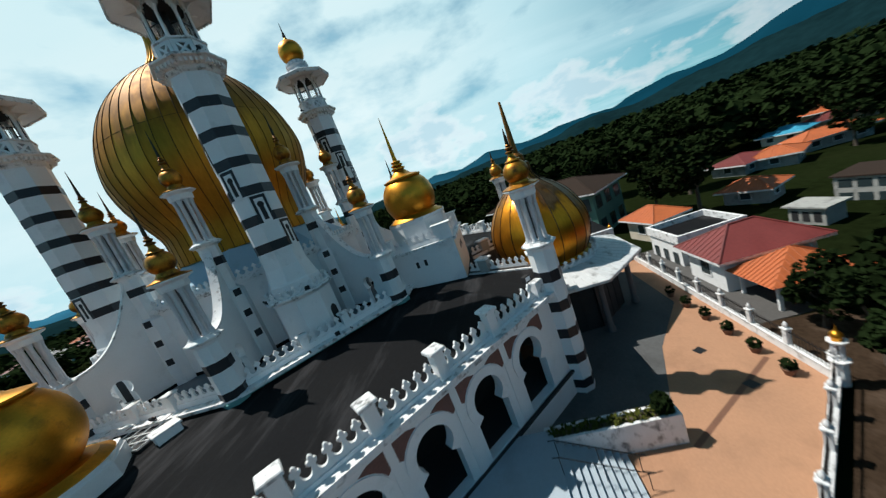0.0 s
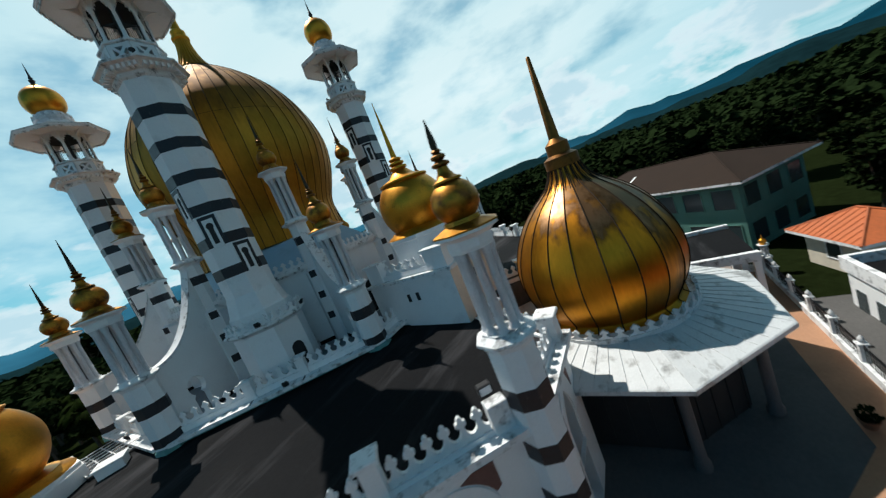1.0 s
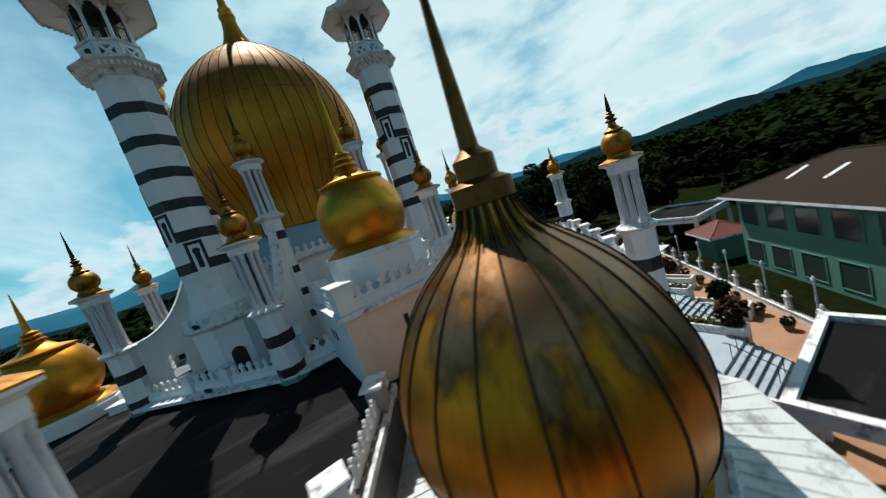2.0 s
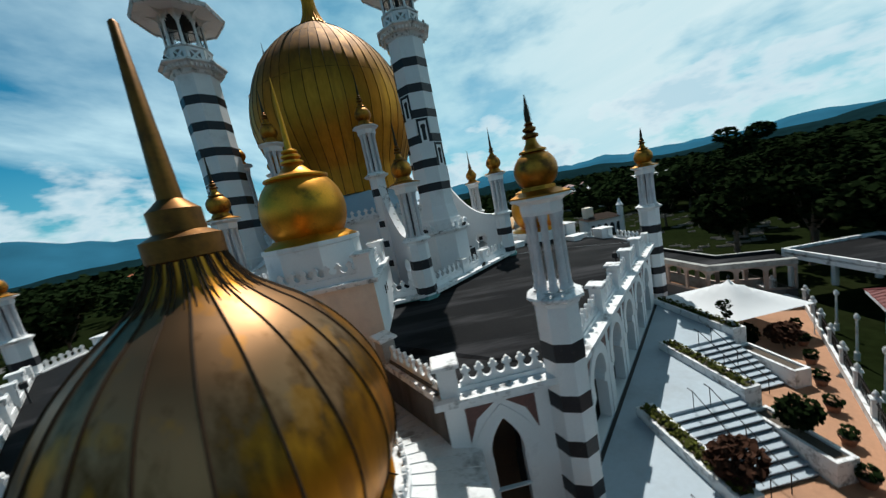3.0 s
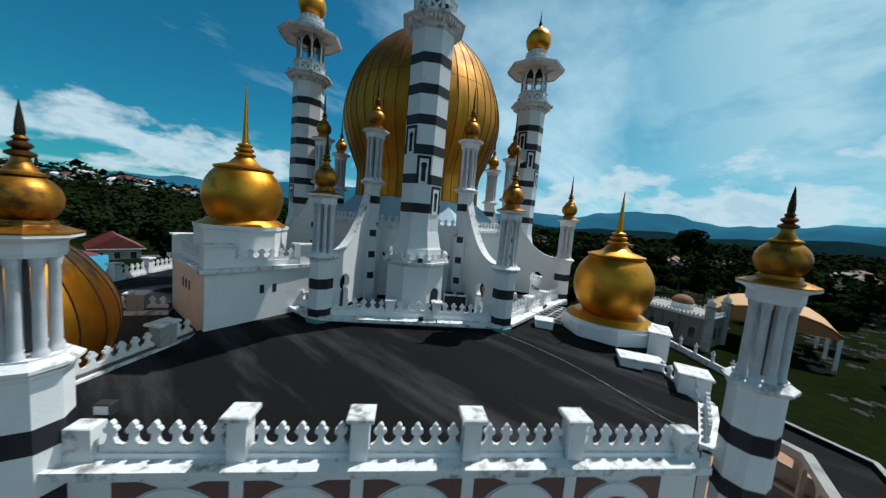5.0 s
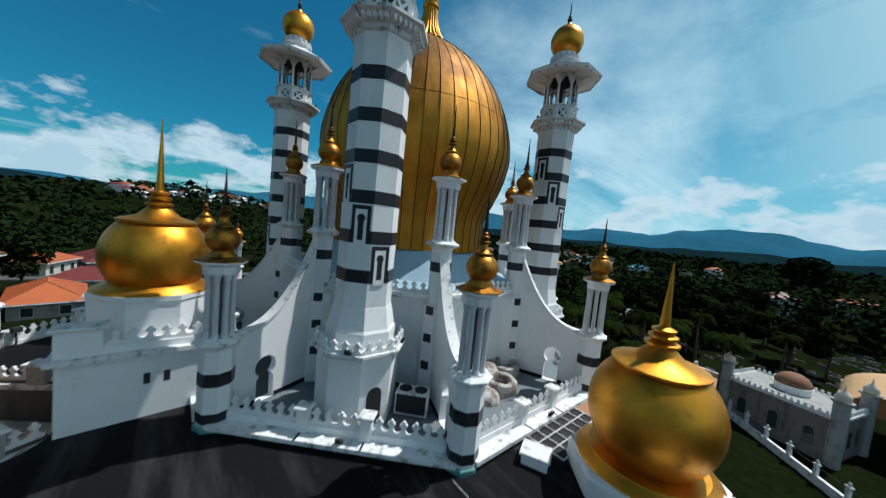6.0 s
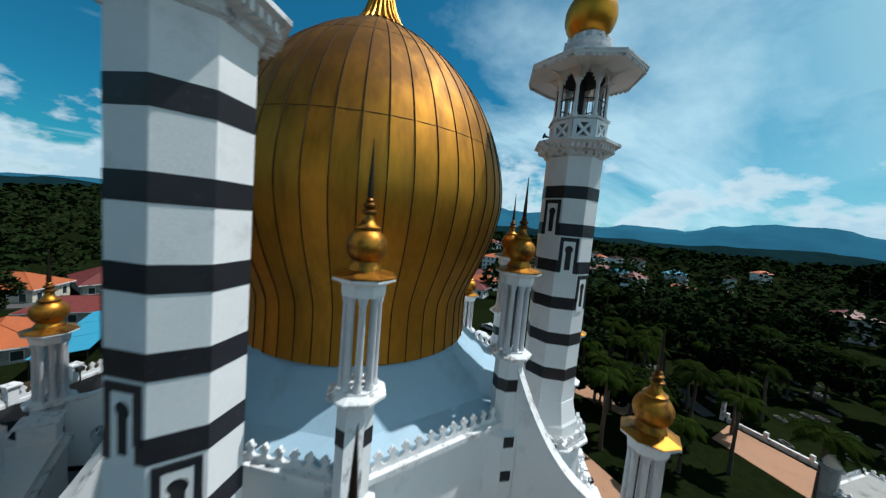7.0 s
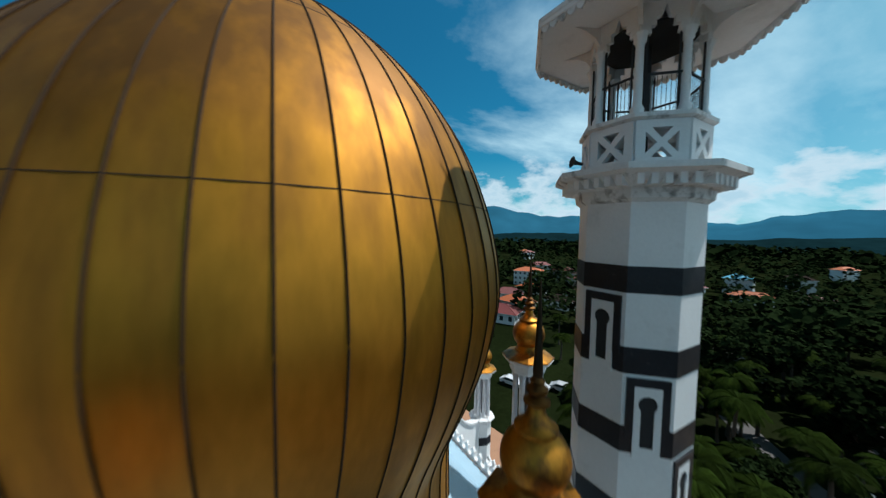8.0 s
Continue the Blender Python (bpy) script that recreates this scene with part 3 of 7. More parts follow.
        part("screen_bar", Geo().box(-hw, hw, -0.02, 0.02, 23.12, 23.17), DARK, t, "dark metal cross bar", m=m)
        fb = Geo()
        for x in (-hw * 0.62, hw * 0.62):
            fb.box(x - 0.02, x + 0.02, -0.02, 0.02, 22.22, 24.4)
        for k in range(7):
            x = -hw * 0.62 + 1.24 * hw * (k + 0.5) / 7
            fb.box(x - 0.005, x + 0.005, -0.005, 0.005, 22.22, 23.12)
        part("metal_frame", fb, DARK, t, "dark metal frame and mesh in the opening", m=m)
    part("eave", Geo().lathe([(1.14 * OCT, 24.72), (1.36 * OCT, 24.60), (2.74 * OCT, 24.52), (2.80 * OCT, 24.46), (2.83 * OCT, 24.47), (2.83 * OCT, 24.66), (2.6 * OCT, 24.80), (1.2 * OCT, 25.5), (1.1 * OCT, 25.7)], 8, 22.5), WHITE, t, m=lift)
    part("eave_edge", Geo().lathe([(2.832 * OCT, 24.56), (2.86 * OCT, 24.58), (2.86 * OCT, 24.67), (2.70 * OCT, 24.745)], 8, 22.5, cap=False), TRIM, t, "dark weathered edge of the eave", m=lift)
    for i in range(8):
        hw = 2.78 * math.tan(math.pi / 8)
        n = 9
        pts = [(-hw, 24.48)]
        for k in range(n):
            x0, x1 = -hw + 2 * hw * k / n, -hw + 2 * hw * (k + 1) / n
            pts += [(x0 + (x1 - x0) * .15, 24.36), ((x0 + x1) / 2, 24.30), (x0 + (x1 - x0) * .85, 24.36), (x1, 24.48)]
        part("eave_fringe", Geo().slab(list(reversed(pts)), (), -0.03, 0.03), TRIM, t, "scalloped fringe under the eave" if i == 0 else "", m=lift @ turn(45 * i) @ Matrix.Translation((2.76, 0, 0)) @ turn(90))
        # brackets under the eave at the corners
        part("bracket", Geo().slab([(1.30, 24.15), (1.38, 24.15), (1.52, 24.34), (1.80, 24.50), (2.2, 24.57), (2.2, 24.63), (1.30, 24.68)], (), -0.05, 0.05), WHITE, t, m=lift @ turn(45 * i + 22.5))
    part("neck", Geo().lathe([(1.1 * OCT, 25.5), (1.06 * OCT, 25.95), (1.15 * OCT, 26.05), (1.15 * OCT, 26.25), (0.9, 26.35), (0.86, 26.75)], 16), GREYCOL, t, "weathered grey neck")
    for i in range(16):
        part("crest", crest_mesh(0.42, 0.42), None, t, m=turn(22.5 * i) @ Matrix.Translation((1.14, 0, 26.10)) @ turn(90))
    ball = [(0.84, 26.5)] + [(1.34 * math.cos(radians(a)), 27.80 + 1.34 * math.sin(radians(a))) for a in range(-56, 81, 11)]
    ball += [(0.30, 29.20), (0.20, 29.35)]
    part("dome", Geo().lathe(ball, 28), BALLGOLD, t, "gold ball dome", smooth=50)
    part("spire", Geo().lathe([(0.20, 29.3), (0.13, 29.5), (0.20, 29.62), (0.20, 29.7), (0.10, 29.8), (0.15, 29.9), (0.08, 30.02), (0.07, 30.2), (0.012, 31.2)], 10), MARBLE, t, "dark ringed spire", smooth=40)
    # door in the base
    m = turn(45) @ Matrix.Translation((2.02, 0, 0)) @ turn(90)
    part("door", Geo().slab([(-0.42, 0.6), (0.42, 0.6)] + arc(0, 2.2, 0.42, 0, 180, 10), (), -0.02, -0.006), DARK, t, "dark arched doorway", m=m)
    # loudspeakers on the balcony
    for a in (20, 200):
        part("loudspeaker", Geo().lathe([(0.04, 0.0), (0.05, 0.14), (0.08, 0.24), (0.16, 0.30)], 10, 0, turn(a) @ Matrix.Translation((1.68, 0, 21.2)) @ Matrix.Rotation(radians(80), 4, "Y")), DARK, t, "dark horn loudspeaker", smooth=40)
    return t


corbel_me = []
mt = minaret()
mt.matrix_basis = turn(-45) @ Matrix.Translation((M_R, 0, 0))
for a in (-135, 135, 45):
    copy_thing(mt, turn(a) @ Matrix.Translation((M_R, 0, 0)))

# ---------------------------------------------------------------- main dome
def dense(prof, k=4):
    """A profile with k points for each one given, on a smooth curve through them."""
    out = []
    for i in range(len(prof) - 1):
        p = [Vector(prof[max(0, min(len(prof) - 1, i + d))]) for d in (-1, 0, 1, 2)]
        for j in range(k):
            u = j / k
            q = 0.5 * (2 * p[1] + (p[2] - p[0]) * u + (2 * p[0] - 5 * p[1] + 4 * p[2] - p[3]) * u * u + (3 * p[1] - p[0] - 3 * p[2] + p[3]) * u ** 3)
            out.append((q.x, q.y))
    return out + [prof[-1]]


def sheet_panel(prof, half, mat, cols=4, flat=0.7):
    """One sheet of a dome between two seams: nearly flat across, bowed along its height."""
    g = Geo()
    vs, fs = [], []
    for r, z in prof:
        for c in range(cols + 1):
            a = radians(half) * (2 * c / cols - 1)
            q = r * (1 - flat) + flat * r * math.cos(radians(half)) / math.cos(a)
            vs.append((q * math.cos(a), q * math.sin(a), z))
    w = cols + 1
    for j in range(len(prof) - 1):
        for c in range(cols):
            fs.append((j * w + c, j * w + c + 1, (j + 1) * w + c + 1, (j + 1) * w + c))
    return g.add(vs, fs).mesh("panel", mat, 60)


md = thing("main_dome", "huge gold sheet-metal onion dome with raised seams", "dome")
PROF = [(6.60, 9.25), (6.56, 10.3), (6.55, 11.2), (6.58, 11.8), (6.72, 12.3), (6.95, 12.9), (7.22, 13.5), (7.62, 14.5), (7.94, 15.5), (8.14, 16.5), (8.22, 17.3), (8.17, 18.1), (8.04, 18.9), (7.78, 19.9), (7.35, 21.1), (6.75, 22.3), (6.0, 23.4), (5.1, 24.4), (4.1, 25.3), (3.1, 26.05), (2.2, 26.65), (1.5, 27.1), (1.12, 27.6)]
PROF = dense(PROF)
gold_panel = sheet_panel(PROF, 3.75, GOLD)
for i in range(48):
    part("panel", gold_panel, None, md, "gold sheet panel browned towards the crown" if i == 0 else "", m=turn(7.5 * i + 0.35))
part("liner", Geo().lathe([(r - 0.10, z) for r, z in PROF], 48), SEAM, md, smooth=30)
seam = Geo()
for i in range(48):
    pts = [(r + 0.015, 0, z) for r, z in PROF]
    seam.tube(pts, 0.026, 4, turn(7.5 * i - 3.4))
    if i == 0:
        seam_me = seam.mesh("seam", SEAM)
        break
for i in range(48):
    part("seam", seam_me, None, md, "dark raised standing seam" if i == 0 else "", m=turn(7.5 * i))
for z in (20.0, 24.6):
    r = np.interp(z, [q[1] for q in PROF], [q[0] for q in PROF])
    part("ring_seam", Geo().lathe([(r - 0.03, z - 0.02), (r + 0.008, z - 0.012), (r, z + 0.010), (r - 0.03, z + 0.016)], 96, cap=False), SEAM, md, "horizontal seam")
# fluted neck and spire
nk = part("fluted_neck", Geo().lathe([(1.5, 27.1), (1.14, 27.6), (0.9, 28.1), (0.72, 28.7), (0.6, 29.4), (0.56, 30.0)], 24), BALLGOLD, md, "fluted gold neck", smooth=60)
flute = Geo().tube([(1.5, 0, 27.1), (1.16, 0, 27.6), (0.92, 0, 28.1), (0.74, 0, 28.7), (0.62, 0, 29.4), (0.58, 0, 30.0)], [0.12, 0.10, 0.09, 0.075, 0.06, 0.055], 6).mesh("flute", BALLGOLD, 60)
for i in range(24):
    part("flute", flute, None, nk, m=turn(15 * i))
part("spire", Geo().lathe([(0.62, 29.95), (0.72, 30.05), (0.72, 30.25), (0.5, 30.35), (0.6, 30.6), (0.6, 30.8), (0.42, 30.95), (0.36, 31.3), (0.03, 36.5)], 20), BALLGOLD, md, "gold pointed spire", smooth=40)

# ---------------------------------------------------------------- prayer hall under the dome
UA = U_R * math.cos(math.pi / 8)   # half width of the hall
LA = L_R * math.cos(math.pi / 8)   # half width of the inner terrace
OA = O_R * math.cos(math.pi / 8)   # half width of the arcade
hall = thing("prayer_hall", "white octagonal prayer hall carrying the great dome", "building")
hw = UA * math.tan(math.pi / 8)


def face(i, r):
    """The frame of the outer face i of an octagon: x along the face, y outward... seen from outside x runs to the right."""
    return turn(45 * i) @ Matrix.Translation((r, 0, 0)) @ turn(90)


for i in range(8):
    m = face(i, UA)
    # in this frame -y is outward
    win = [(-1.55, 0.55), (1.55, 0.55), (1.55, 2.0)] + arc(0, 2.0, 1.55, 0, 180, 14)[1:]
    part("wall", Geo().slab([(-hw, 0.3), (hw, 0.3), (hw, 6.6), (-hw, 6.6)], [list(reversed(win))], 0.0, 0.45), WHITE, hall, m=m)
    fr = Geo()
    fr.slab([(-1.72, 0.5), (1.72, 0.5)] + arc(0, 2.0, 1.72, 0, 180, 14), [list(reversed([(-1.5, 0.6), (1.5, 0.6)] + arc(0, 2.0, 1.5, 0, 180, 14)))], -0.06, 0.12)
    w = part("window", fr, TRIM, hall, "arched lattice window", m=m)
    lat = Geo()
    for k in range(-7, 8):
        x = 0.2 * k
        lat.box(x - 0.018, x + 0.018, 0.15, 0.19, 0.55, 2.0 + math.sqrt(max(0.0, 1.5 ** 2 - x * x)))
    for k in range(15):
        z = 0.7 + 0.2 * k
        half = 1.5 if z < 2 else math.sqrt(max(0, 1.5 ** 2 - (z - 2) ** 2))
        lat.box(-half, half, 0.152, 0.188, z - 0.018, z + 0.018)
    part("lattice", lat, DARK, w, "dark metal lattice")
    part("window_back", Geo().slab([(-1.56, 0.5), (1.56, 0.5)] + arc(0, 2.0, 1.56, 0, 180, 14), (), 0.30, 0.34), DARK, w)
    part("cornice", Geo().slab([(-hw - 0.1, 6.45), (hw + 0.1, 6.45), (hw + 0.1, 6.62), (-hw - 0.1, 6.62)], (), -0.18, 0.4, m).slab([(-hw - 0.15, 6.622), (hw + 0.15, 6.622), (hw + 0.15, 6.86), (-hw - 0.15, 6.86)], (), -0.42, 0.4, m), TRIM, hall)
    z0 = 6.86
    cw = (2 * hw - 1.3) / 11
    for k in range(11):
        part("crest", crest_mesh(cw, 0.72), None, hall, m=m @ Matrix.Translation((-hw + 0.65 + cw * (k + 0.5), -0.12, z0)))
part("drum_roof", Geo().lathe([(UA * OCT - 0.1, 6.75), (UA * OCT - 0.15, 7.0), (8.9, 7.35), (6.9, 9.15), (6.6, 9.3)], 8, 22.5), BLUEGREY, hall, "sloping white roof round the dome, coloured with its blue shade")

# ---------------------------------------------------------------- flying buttresses
def buttress():
    t = thing("buttress", "white curved buttress wall with a keyhole opening", "buttress", None, "buttresses")
    top = []
    for k in range(17):
        u = k / 16
        x = 10.55 + (15.35 - 10.55) * u
        top.append((x, 4.55 + 4.9 * (1 - u) ** 2.3))
    outer = [(10.3, 0.4), (15.4, 0.4)] + [(15.4, 4.5)] + [p for p in reversed(top)] + [(10.3, 9.5)]
    # a round head over a pinched neck and a straight body
    hole = [(13.55 - 0.50, 0.57), (13.55 + 0.50, 0.57), (13.55 + 0.50, 1.80), (13.55 + 0.36, 2.02)] + arc(13.55, 2.50, 0.60, -53, 233, 18) + [(13.55 - 0.36, 2.02), (13.55 - 0.50, 1.80)]
    part("wall", Geo().slab(outer, [list(reversed(hole))], -0.2, 0.2), WHITE, t)
    cop = [(x, z + 0.02) for x, z in top]
    part("coping", Geo().slab(cop + [(x, z + 0.16) for x, z in reversed(cop)], (), -0.30, 0.30), TRIM, t, "stained curved coping")
    return t


bt = buttress()
bt.matrix_basis = turn(CORNERS[0])
for a in CORNERS[1:]:
    copy_thing(bt, turn(a))

# ---------------------------------------------------------------- inner terrace with its parapet
octo = lambda r: [(r * OCT * math.cos(radians(22.5 + 45 * i)), r * OCT * math.sin(radians(22.5 + 45 * i))) for i in range(8)]
solo("terrace_floor", Geo().plan(octo(LA - 0.12), 0.15, 0.56), FLOORGREY, "grey painted terrace round the prayer hall", "floor", "structure")
lhw = LA * math.tan(math.pi / 8)
for i in range(8):
    m = face(i, LA)
    par = thing("terrace_parapet", "white parapet with fleur crests on a projecting ledge", "parapet", m, "parapets of the terrace")
    part("ledge", Geo().box(-lhw + 0.2, lhw - 0.2, -0.85, 0.15, 0.60, 0.80).box(-lhw + 0.5, lhw - 0.5, -0.3, 0.1, 0.2, 0.6), TRIM, par)
    part("kerb", Geo().box(-lhw + 0.6, lhw - 0.6, -0.12, 0.12, 0.8, 1.14), WHITE, par)
    for x in (-1.55, 1.55):
        p = part("pier", Geo().box(x - 0.26, x + 0.26, -0.26, 0.26, 0.8, 1.88), WHITE, par)
        part("cap", Geo().box(x - 0.38, x + 0.38, -0.38, 0.38, 1.88, 2.02, b=0.04), TRIM, p)
    for a, b in ((-lhw + 0.75, -1.85), (-1.25, 1.25), (1.85, lhw - 0.75)):
        crest_run(par, a, b, 1.12, 0.82, pitch=0.56)
    for x in (-1.55, 1.55):
        part("joint", Geo().box(x - 0.05, x + 0.05, -0.86, -0.28, 0.79, 0.806), DARK, par, "dark joint across the ledge")
    part("sealing_strip", Geo().box(-lhw + 0.3, lhw - 0.3, -0.36, -0.29, 0.36, 0.58), TEAL, par, "teal waterproof strip")
# black bitumen upstand at the foot of the hall walls and buttresses
for i in range(8):
    solo("skirting", Geo().box(-hw, hw, -0.035, -0.005, 0.56, 0.84), ASPHALT, "black bitumen upstand at the wall's foot", "skirting", "structure", m=face(i, UA))
    sk = turn(CORNERS[i])
    for y0, y1 in ((-0.235, -0.205), (0.205, 0.235)):
        solo("skirting", Geo().box(10.9, 12.98, y0, y1, 0.56, 0.82, sk).box(14.12, 15.2, y0, y1, 0.56, 0.82, sk), ASPHALT, "black bitumen upstand at the buttress foot", "skirting", "structure")

# weathered concrete basins on the east side
def basin(x, y, r, h, seed):
    n = 28
    prof = [(1.0, 0.0), (1.04, 0.3), (1.0, 0.7), (1.02, 0.92), (0.95, 1.0), (0.72, 1.0), (0.64, 0.92), (0.60, 0.35), (0.1, 0.30)]
    vs, fs = [], []
    for k, (q, z) in enumerate(prof):
        for i in range(n):
            a = 2 * math.pi * i / n
            w = 1 + 0.10 * noise.noise(Vector((math.cos(a) * 1.6 + seed, math.sin(a) * 1.6, z * 0.8)))
            vs.append((x + q * r * w * math.cos(a), y + q * r * w * math.sin(a), z * h * (1 + 0.10 * noise.noise(Vector((math.cos(a) * 2, math.sin(a) * 2, seed))))))
    for k in range(len(prof) - 1):
        for i in range(n):
            j = (i + 1) % n
            fs.append((k * n + i, k * n + j, (k + 1) * n + j, (k + 1) * n + i))
    fs.append(tuple(range(n - 1, -1, -1)))
    fs.append(tuple((len(prof) - 1) * n + i for i in range(n)))
    return Geo().add(vs, fs)


bs = thing("concrete_basins", "two joined weathered white concrete basins on the terrace", "basin", Matrix.Translation((0, 0, 0.56)))
for x, y, r, h, sd_ in ((10.1, 2.6, 1.15, 0.95, 1.0), (11.6, 0.5, 1.05, 0.85, 5.0)):
    b_ = part("basin", basin(x, y, r, h, sd_), WEATHERED, bs, smooth=50)
    part("hollow", Geo().lathe([(r * 0.6, h * 0.40), (r * 0.56, h * 0.43)], 20, 0, Matrix.Translation((x, y, 0))), DARK, b_, "dark basin floor")
for x, y, r, h, sd_ in ((9.9, 0.9, 0.95, 1.15, 9.0), (11.9, -1.3, 0.85, 0.7, 13.0), (10.9, -0.6, 0.8, 0.9, 17.0)):
    g = Geo()
    n = 20
    pr = [(1.0, 0.0), (1.02, 0.35), (0.92, 0.7), (0.65, 0.92), (0.3, 1.0), (0.05, 1.02)]
    vs = [(x + q * r * (1 + 0.22 * noise.noise(Vector((math.cos(2 * math.pi * i / n) * 1.5 + sd_, math.sin(2 * math.pi * i / n) * 1.5, z)))) * math.cos(2 * math.pi * i / n), y + q * r * (1 + 0.22 * noise.noise(Vector((math.cos(2 * math.pi * i / n) * 1.5, math.sin(2 * math.pi * i / n) * 1.5 + sd_, z)))) * math.sin(2 * math.pi * i / n), z * h) for q, z in pr for i in range(n)]
    fs = [(k * n + i, k * n + (i + 1) % n, (k + 1) * n + (i + 1) % n, (k + 1) * n + i) for k in range(len(pr) - 1) for i in range(n)] + [tuple(range(n - 1, -1, -1)), tuple((len(pr) - 1) * n + i for i in range(n))]
    part("rock_lump", g.add(vs, fs), WEATHERED, bs, "rough rounded concrete lump", smooth=50)


# black floodlights on the ledges
def floodlight(m):
    t = thing("floodlight", "small black floodlight on a bracket", "floodlight", m, "floodlights")
    part("bracket", Geo().box(-0.03, 0.03, -0.16, 0.16, 0.0, 0.03).box(-0.03, 0.03, -0.17, -0.15, 0, 0.26).box(-0.03, 0.03, 0.15, 0.17, 0, 0.26), DARK, t)
    hd = part("housing", Geo().box(-0.08, 0.06, -0.145, 0.145, 0.10, 0.36, b=0.03), DARK, t, m=Matrix.Rotation(radians(-25), 4, "Y"))
    part("lens", Geo().box(0.062, 0.07, -0.12, 0.12, 0.13, 0.32), TRIM, hd, "pale glass front")


for i in range(8):
    floodlight(face(i, LA) @ Matrix.Translation((0.5, -0.6, 0.80)) @ turn(90))
for a in (-45, -135, 45, 135):
    for f in (0, 90, -90):
        floodlight(turn(a) @ Matrix.Translation((M_R, 0, 0)) @ turn(f) @ Matrix.Translation((2.30, 0.2, 4.50)) @ turn(180))

# air handling unit and rooftop clutter on the terrace
ac = thing("air_conditioner", "white box air conditioner with two fan grilles", "air conditioner", Matrix.Translation((10.6, -6.05, 0.56)) @ turn(-47))
part("casing", Geo().box(-0.5, 0.5, -0.9, 0.9, 0.1, 1.35, b=0.03), TRIM, ac)
part("side_grille", Geo().box(0.505, 0.515, -0.82, 0.82, 0.2, 1.25), DARK, ac, "dark finned side")
for y in (-0.43, 0.43):
    part("fan_grille", Geo().lathe([(0.36, 1.352), (0.36, 1.40), (0.30, 1.40), (0.30, 1.37)], 20, 0, Matrix.Translation((0, y, 0))), DARK, ac, "round fan grille")
for x in (-0.4, 0.4):
    for y in (-0.8, 0.8):
        part("foot", Geo().box(x - 0.05, x + 0.05, y - 0.05, y + 0.05, 0, 0.1), DARK, ac)

# ---------------------------------------------------------------- flat roof of the arcade
S_IN = 20.6
oc = lambda a: (O_R * math.cos(radians(a)) * 0.985, O_R * math.sin(radians(a)) * 0.985)
roof_pts = [oc(-157.5), oc(-112.5), (-6.1, -OA + 0.3), (-2.8, -S_IN), (2.8, -S_IN), (6.1, -OA + 0.3), oc(-67.5), oc(-22.5), (OA - 0.3, -6.1), (23.6, -3.4), (23.6, 3.3), (15.0, 3.3)]
roof_pts += [(-x, y) for x, y in reversed(roof_pts[-4:])]
# outline closes along the terrace's edge
inner = [p for p in octo(LA - 0.6)]
south = [p for p in inner if p[1] < 7]
south.sort(key=lambda p: math.atan2(p[1], p[0]) % (2 * math.pi) if p[1] < 0 or p[0] > 0 else math.atan2(p[1], p[0]))
ring_in = [(LA - 0.6, 3.2)] + [((LA - 0.6) * OCT * math.cos(radians(q)), (LA - 0.6) * OCT * math.sin(radians(q))) for q in (-22.5, -67.5, -112.5, -157.5)] + [(-LA + 0.6, 3.2)]
pts3 = [(*p, -0.25) for p in roof_pts[:12]] + [(*p, 0.45) for p in ring_in] + [(*p, -0.25) for p in roof_pts[12:]]
for i, (x, y, z) in enumerate(pts3):
    if abs(x) > 20 and y > -4:
        pts3[i] = (x, y, 0.1)
    if abs(x) <= 15.1 and y > 3.2:
        pts3[i] = (x, y, 0.45)
rg = Geo()
tri = tessellate_polygon([[Vector((x, y, 0)) for x, y, z in pts3]])
rg.add(pts3, tri)
nn = len(pts3)
rg.add(pts3 + [(x, y, z - 0.35) for x, y, z in pts3], [tuple(reversed([q + nn for q in f])) for f in tri] + [(i, (i + 1) % nn, nn + (i + 1) % nn, nn + i) for i in range(nn)])
roof = solo("roof", rg, ASPHALT, "black bitumen flat roof with water stains", "roof", "structure")


# ---------------------------------------------------------------- arcade walls
def horseshoe(cx, z0, n=18):
    """Opening of the arcade: wide below, a step in, and a round horseshoe head."""
    r, zc = 1.02, -2.55
    return [(cx - 1.12, z0), (cx + 1.12, z0), (cx + 1.12, -3.55), (cx + 0.72, -3.32)] + arc(cx, zc, r, -46, 226, n) + [(cx - 0.72, -3.32), (cx - 1.12, -3.55)]


def pointed(cx, z0, w, zs, h):
    """A pointed arch opening."""
    pts = [(cx - w, z0), (cx + w, z0), (cx + w, zs)]
    for k in range(1, 8):
        u = k / 8
        pts.append((cx + w * (1 - u ** 1.6) + 0.12 * math.sin(math.pi * u), zs + h * u))
    pts.append((cx, zs + h))
    return pts + [(2 * cx - x, z) for x, z in reversed(pts[2:-1])]


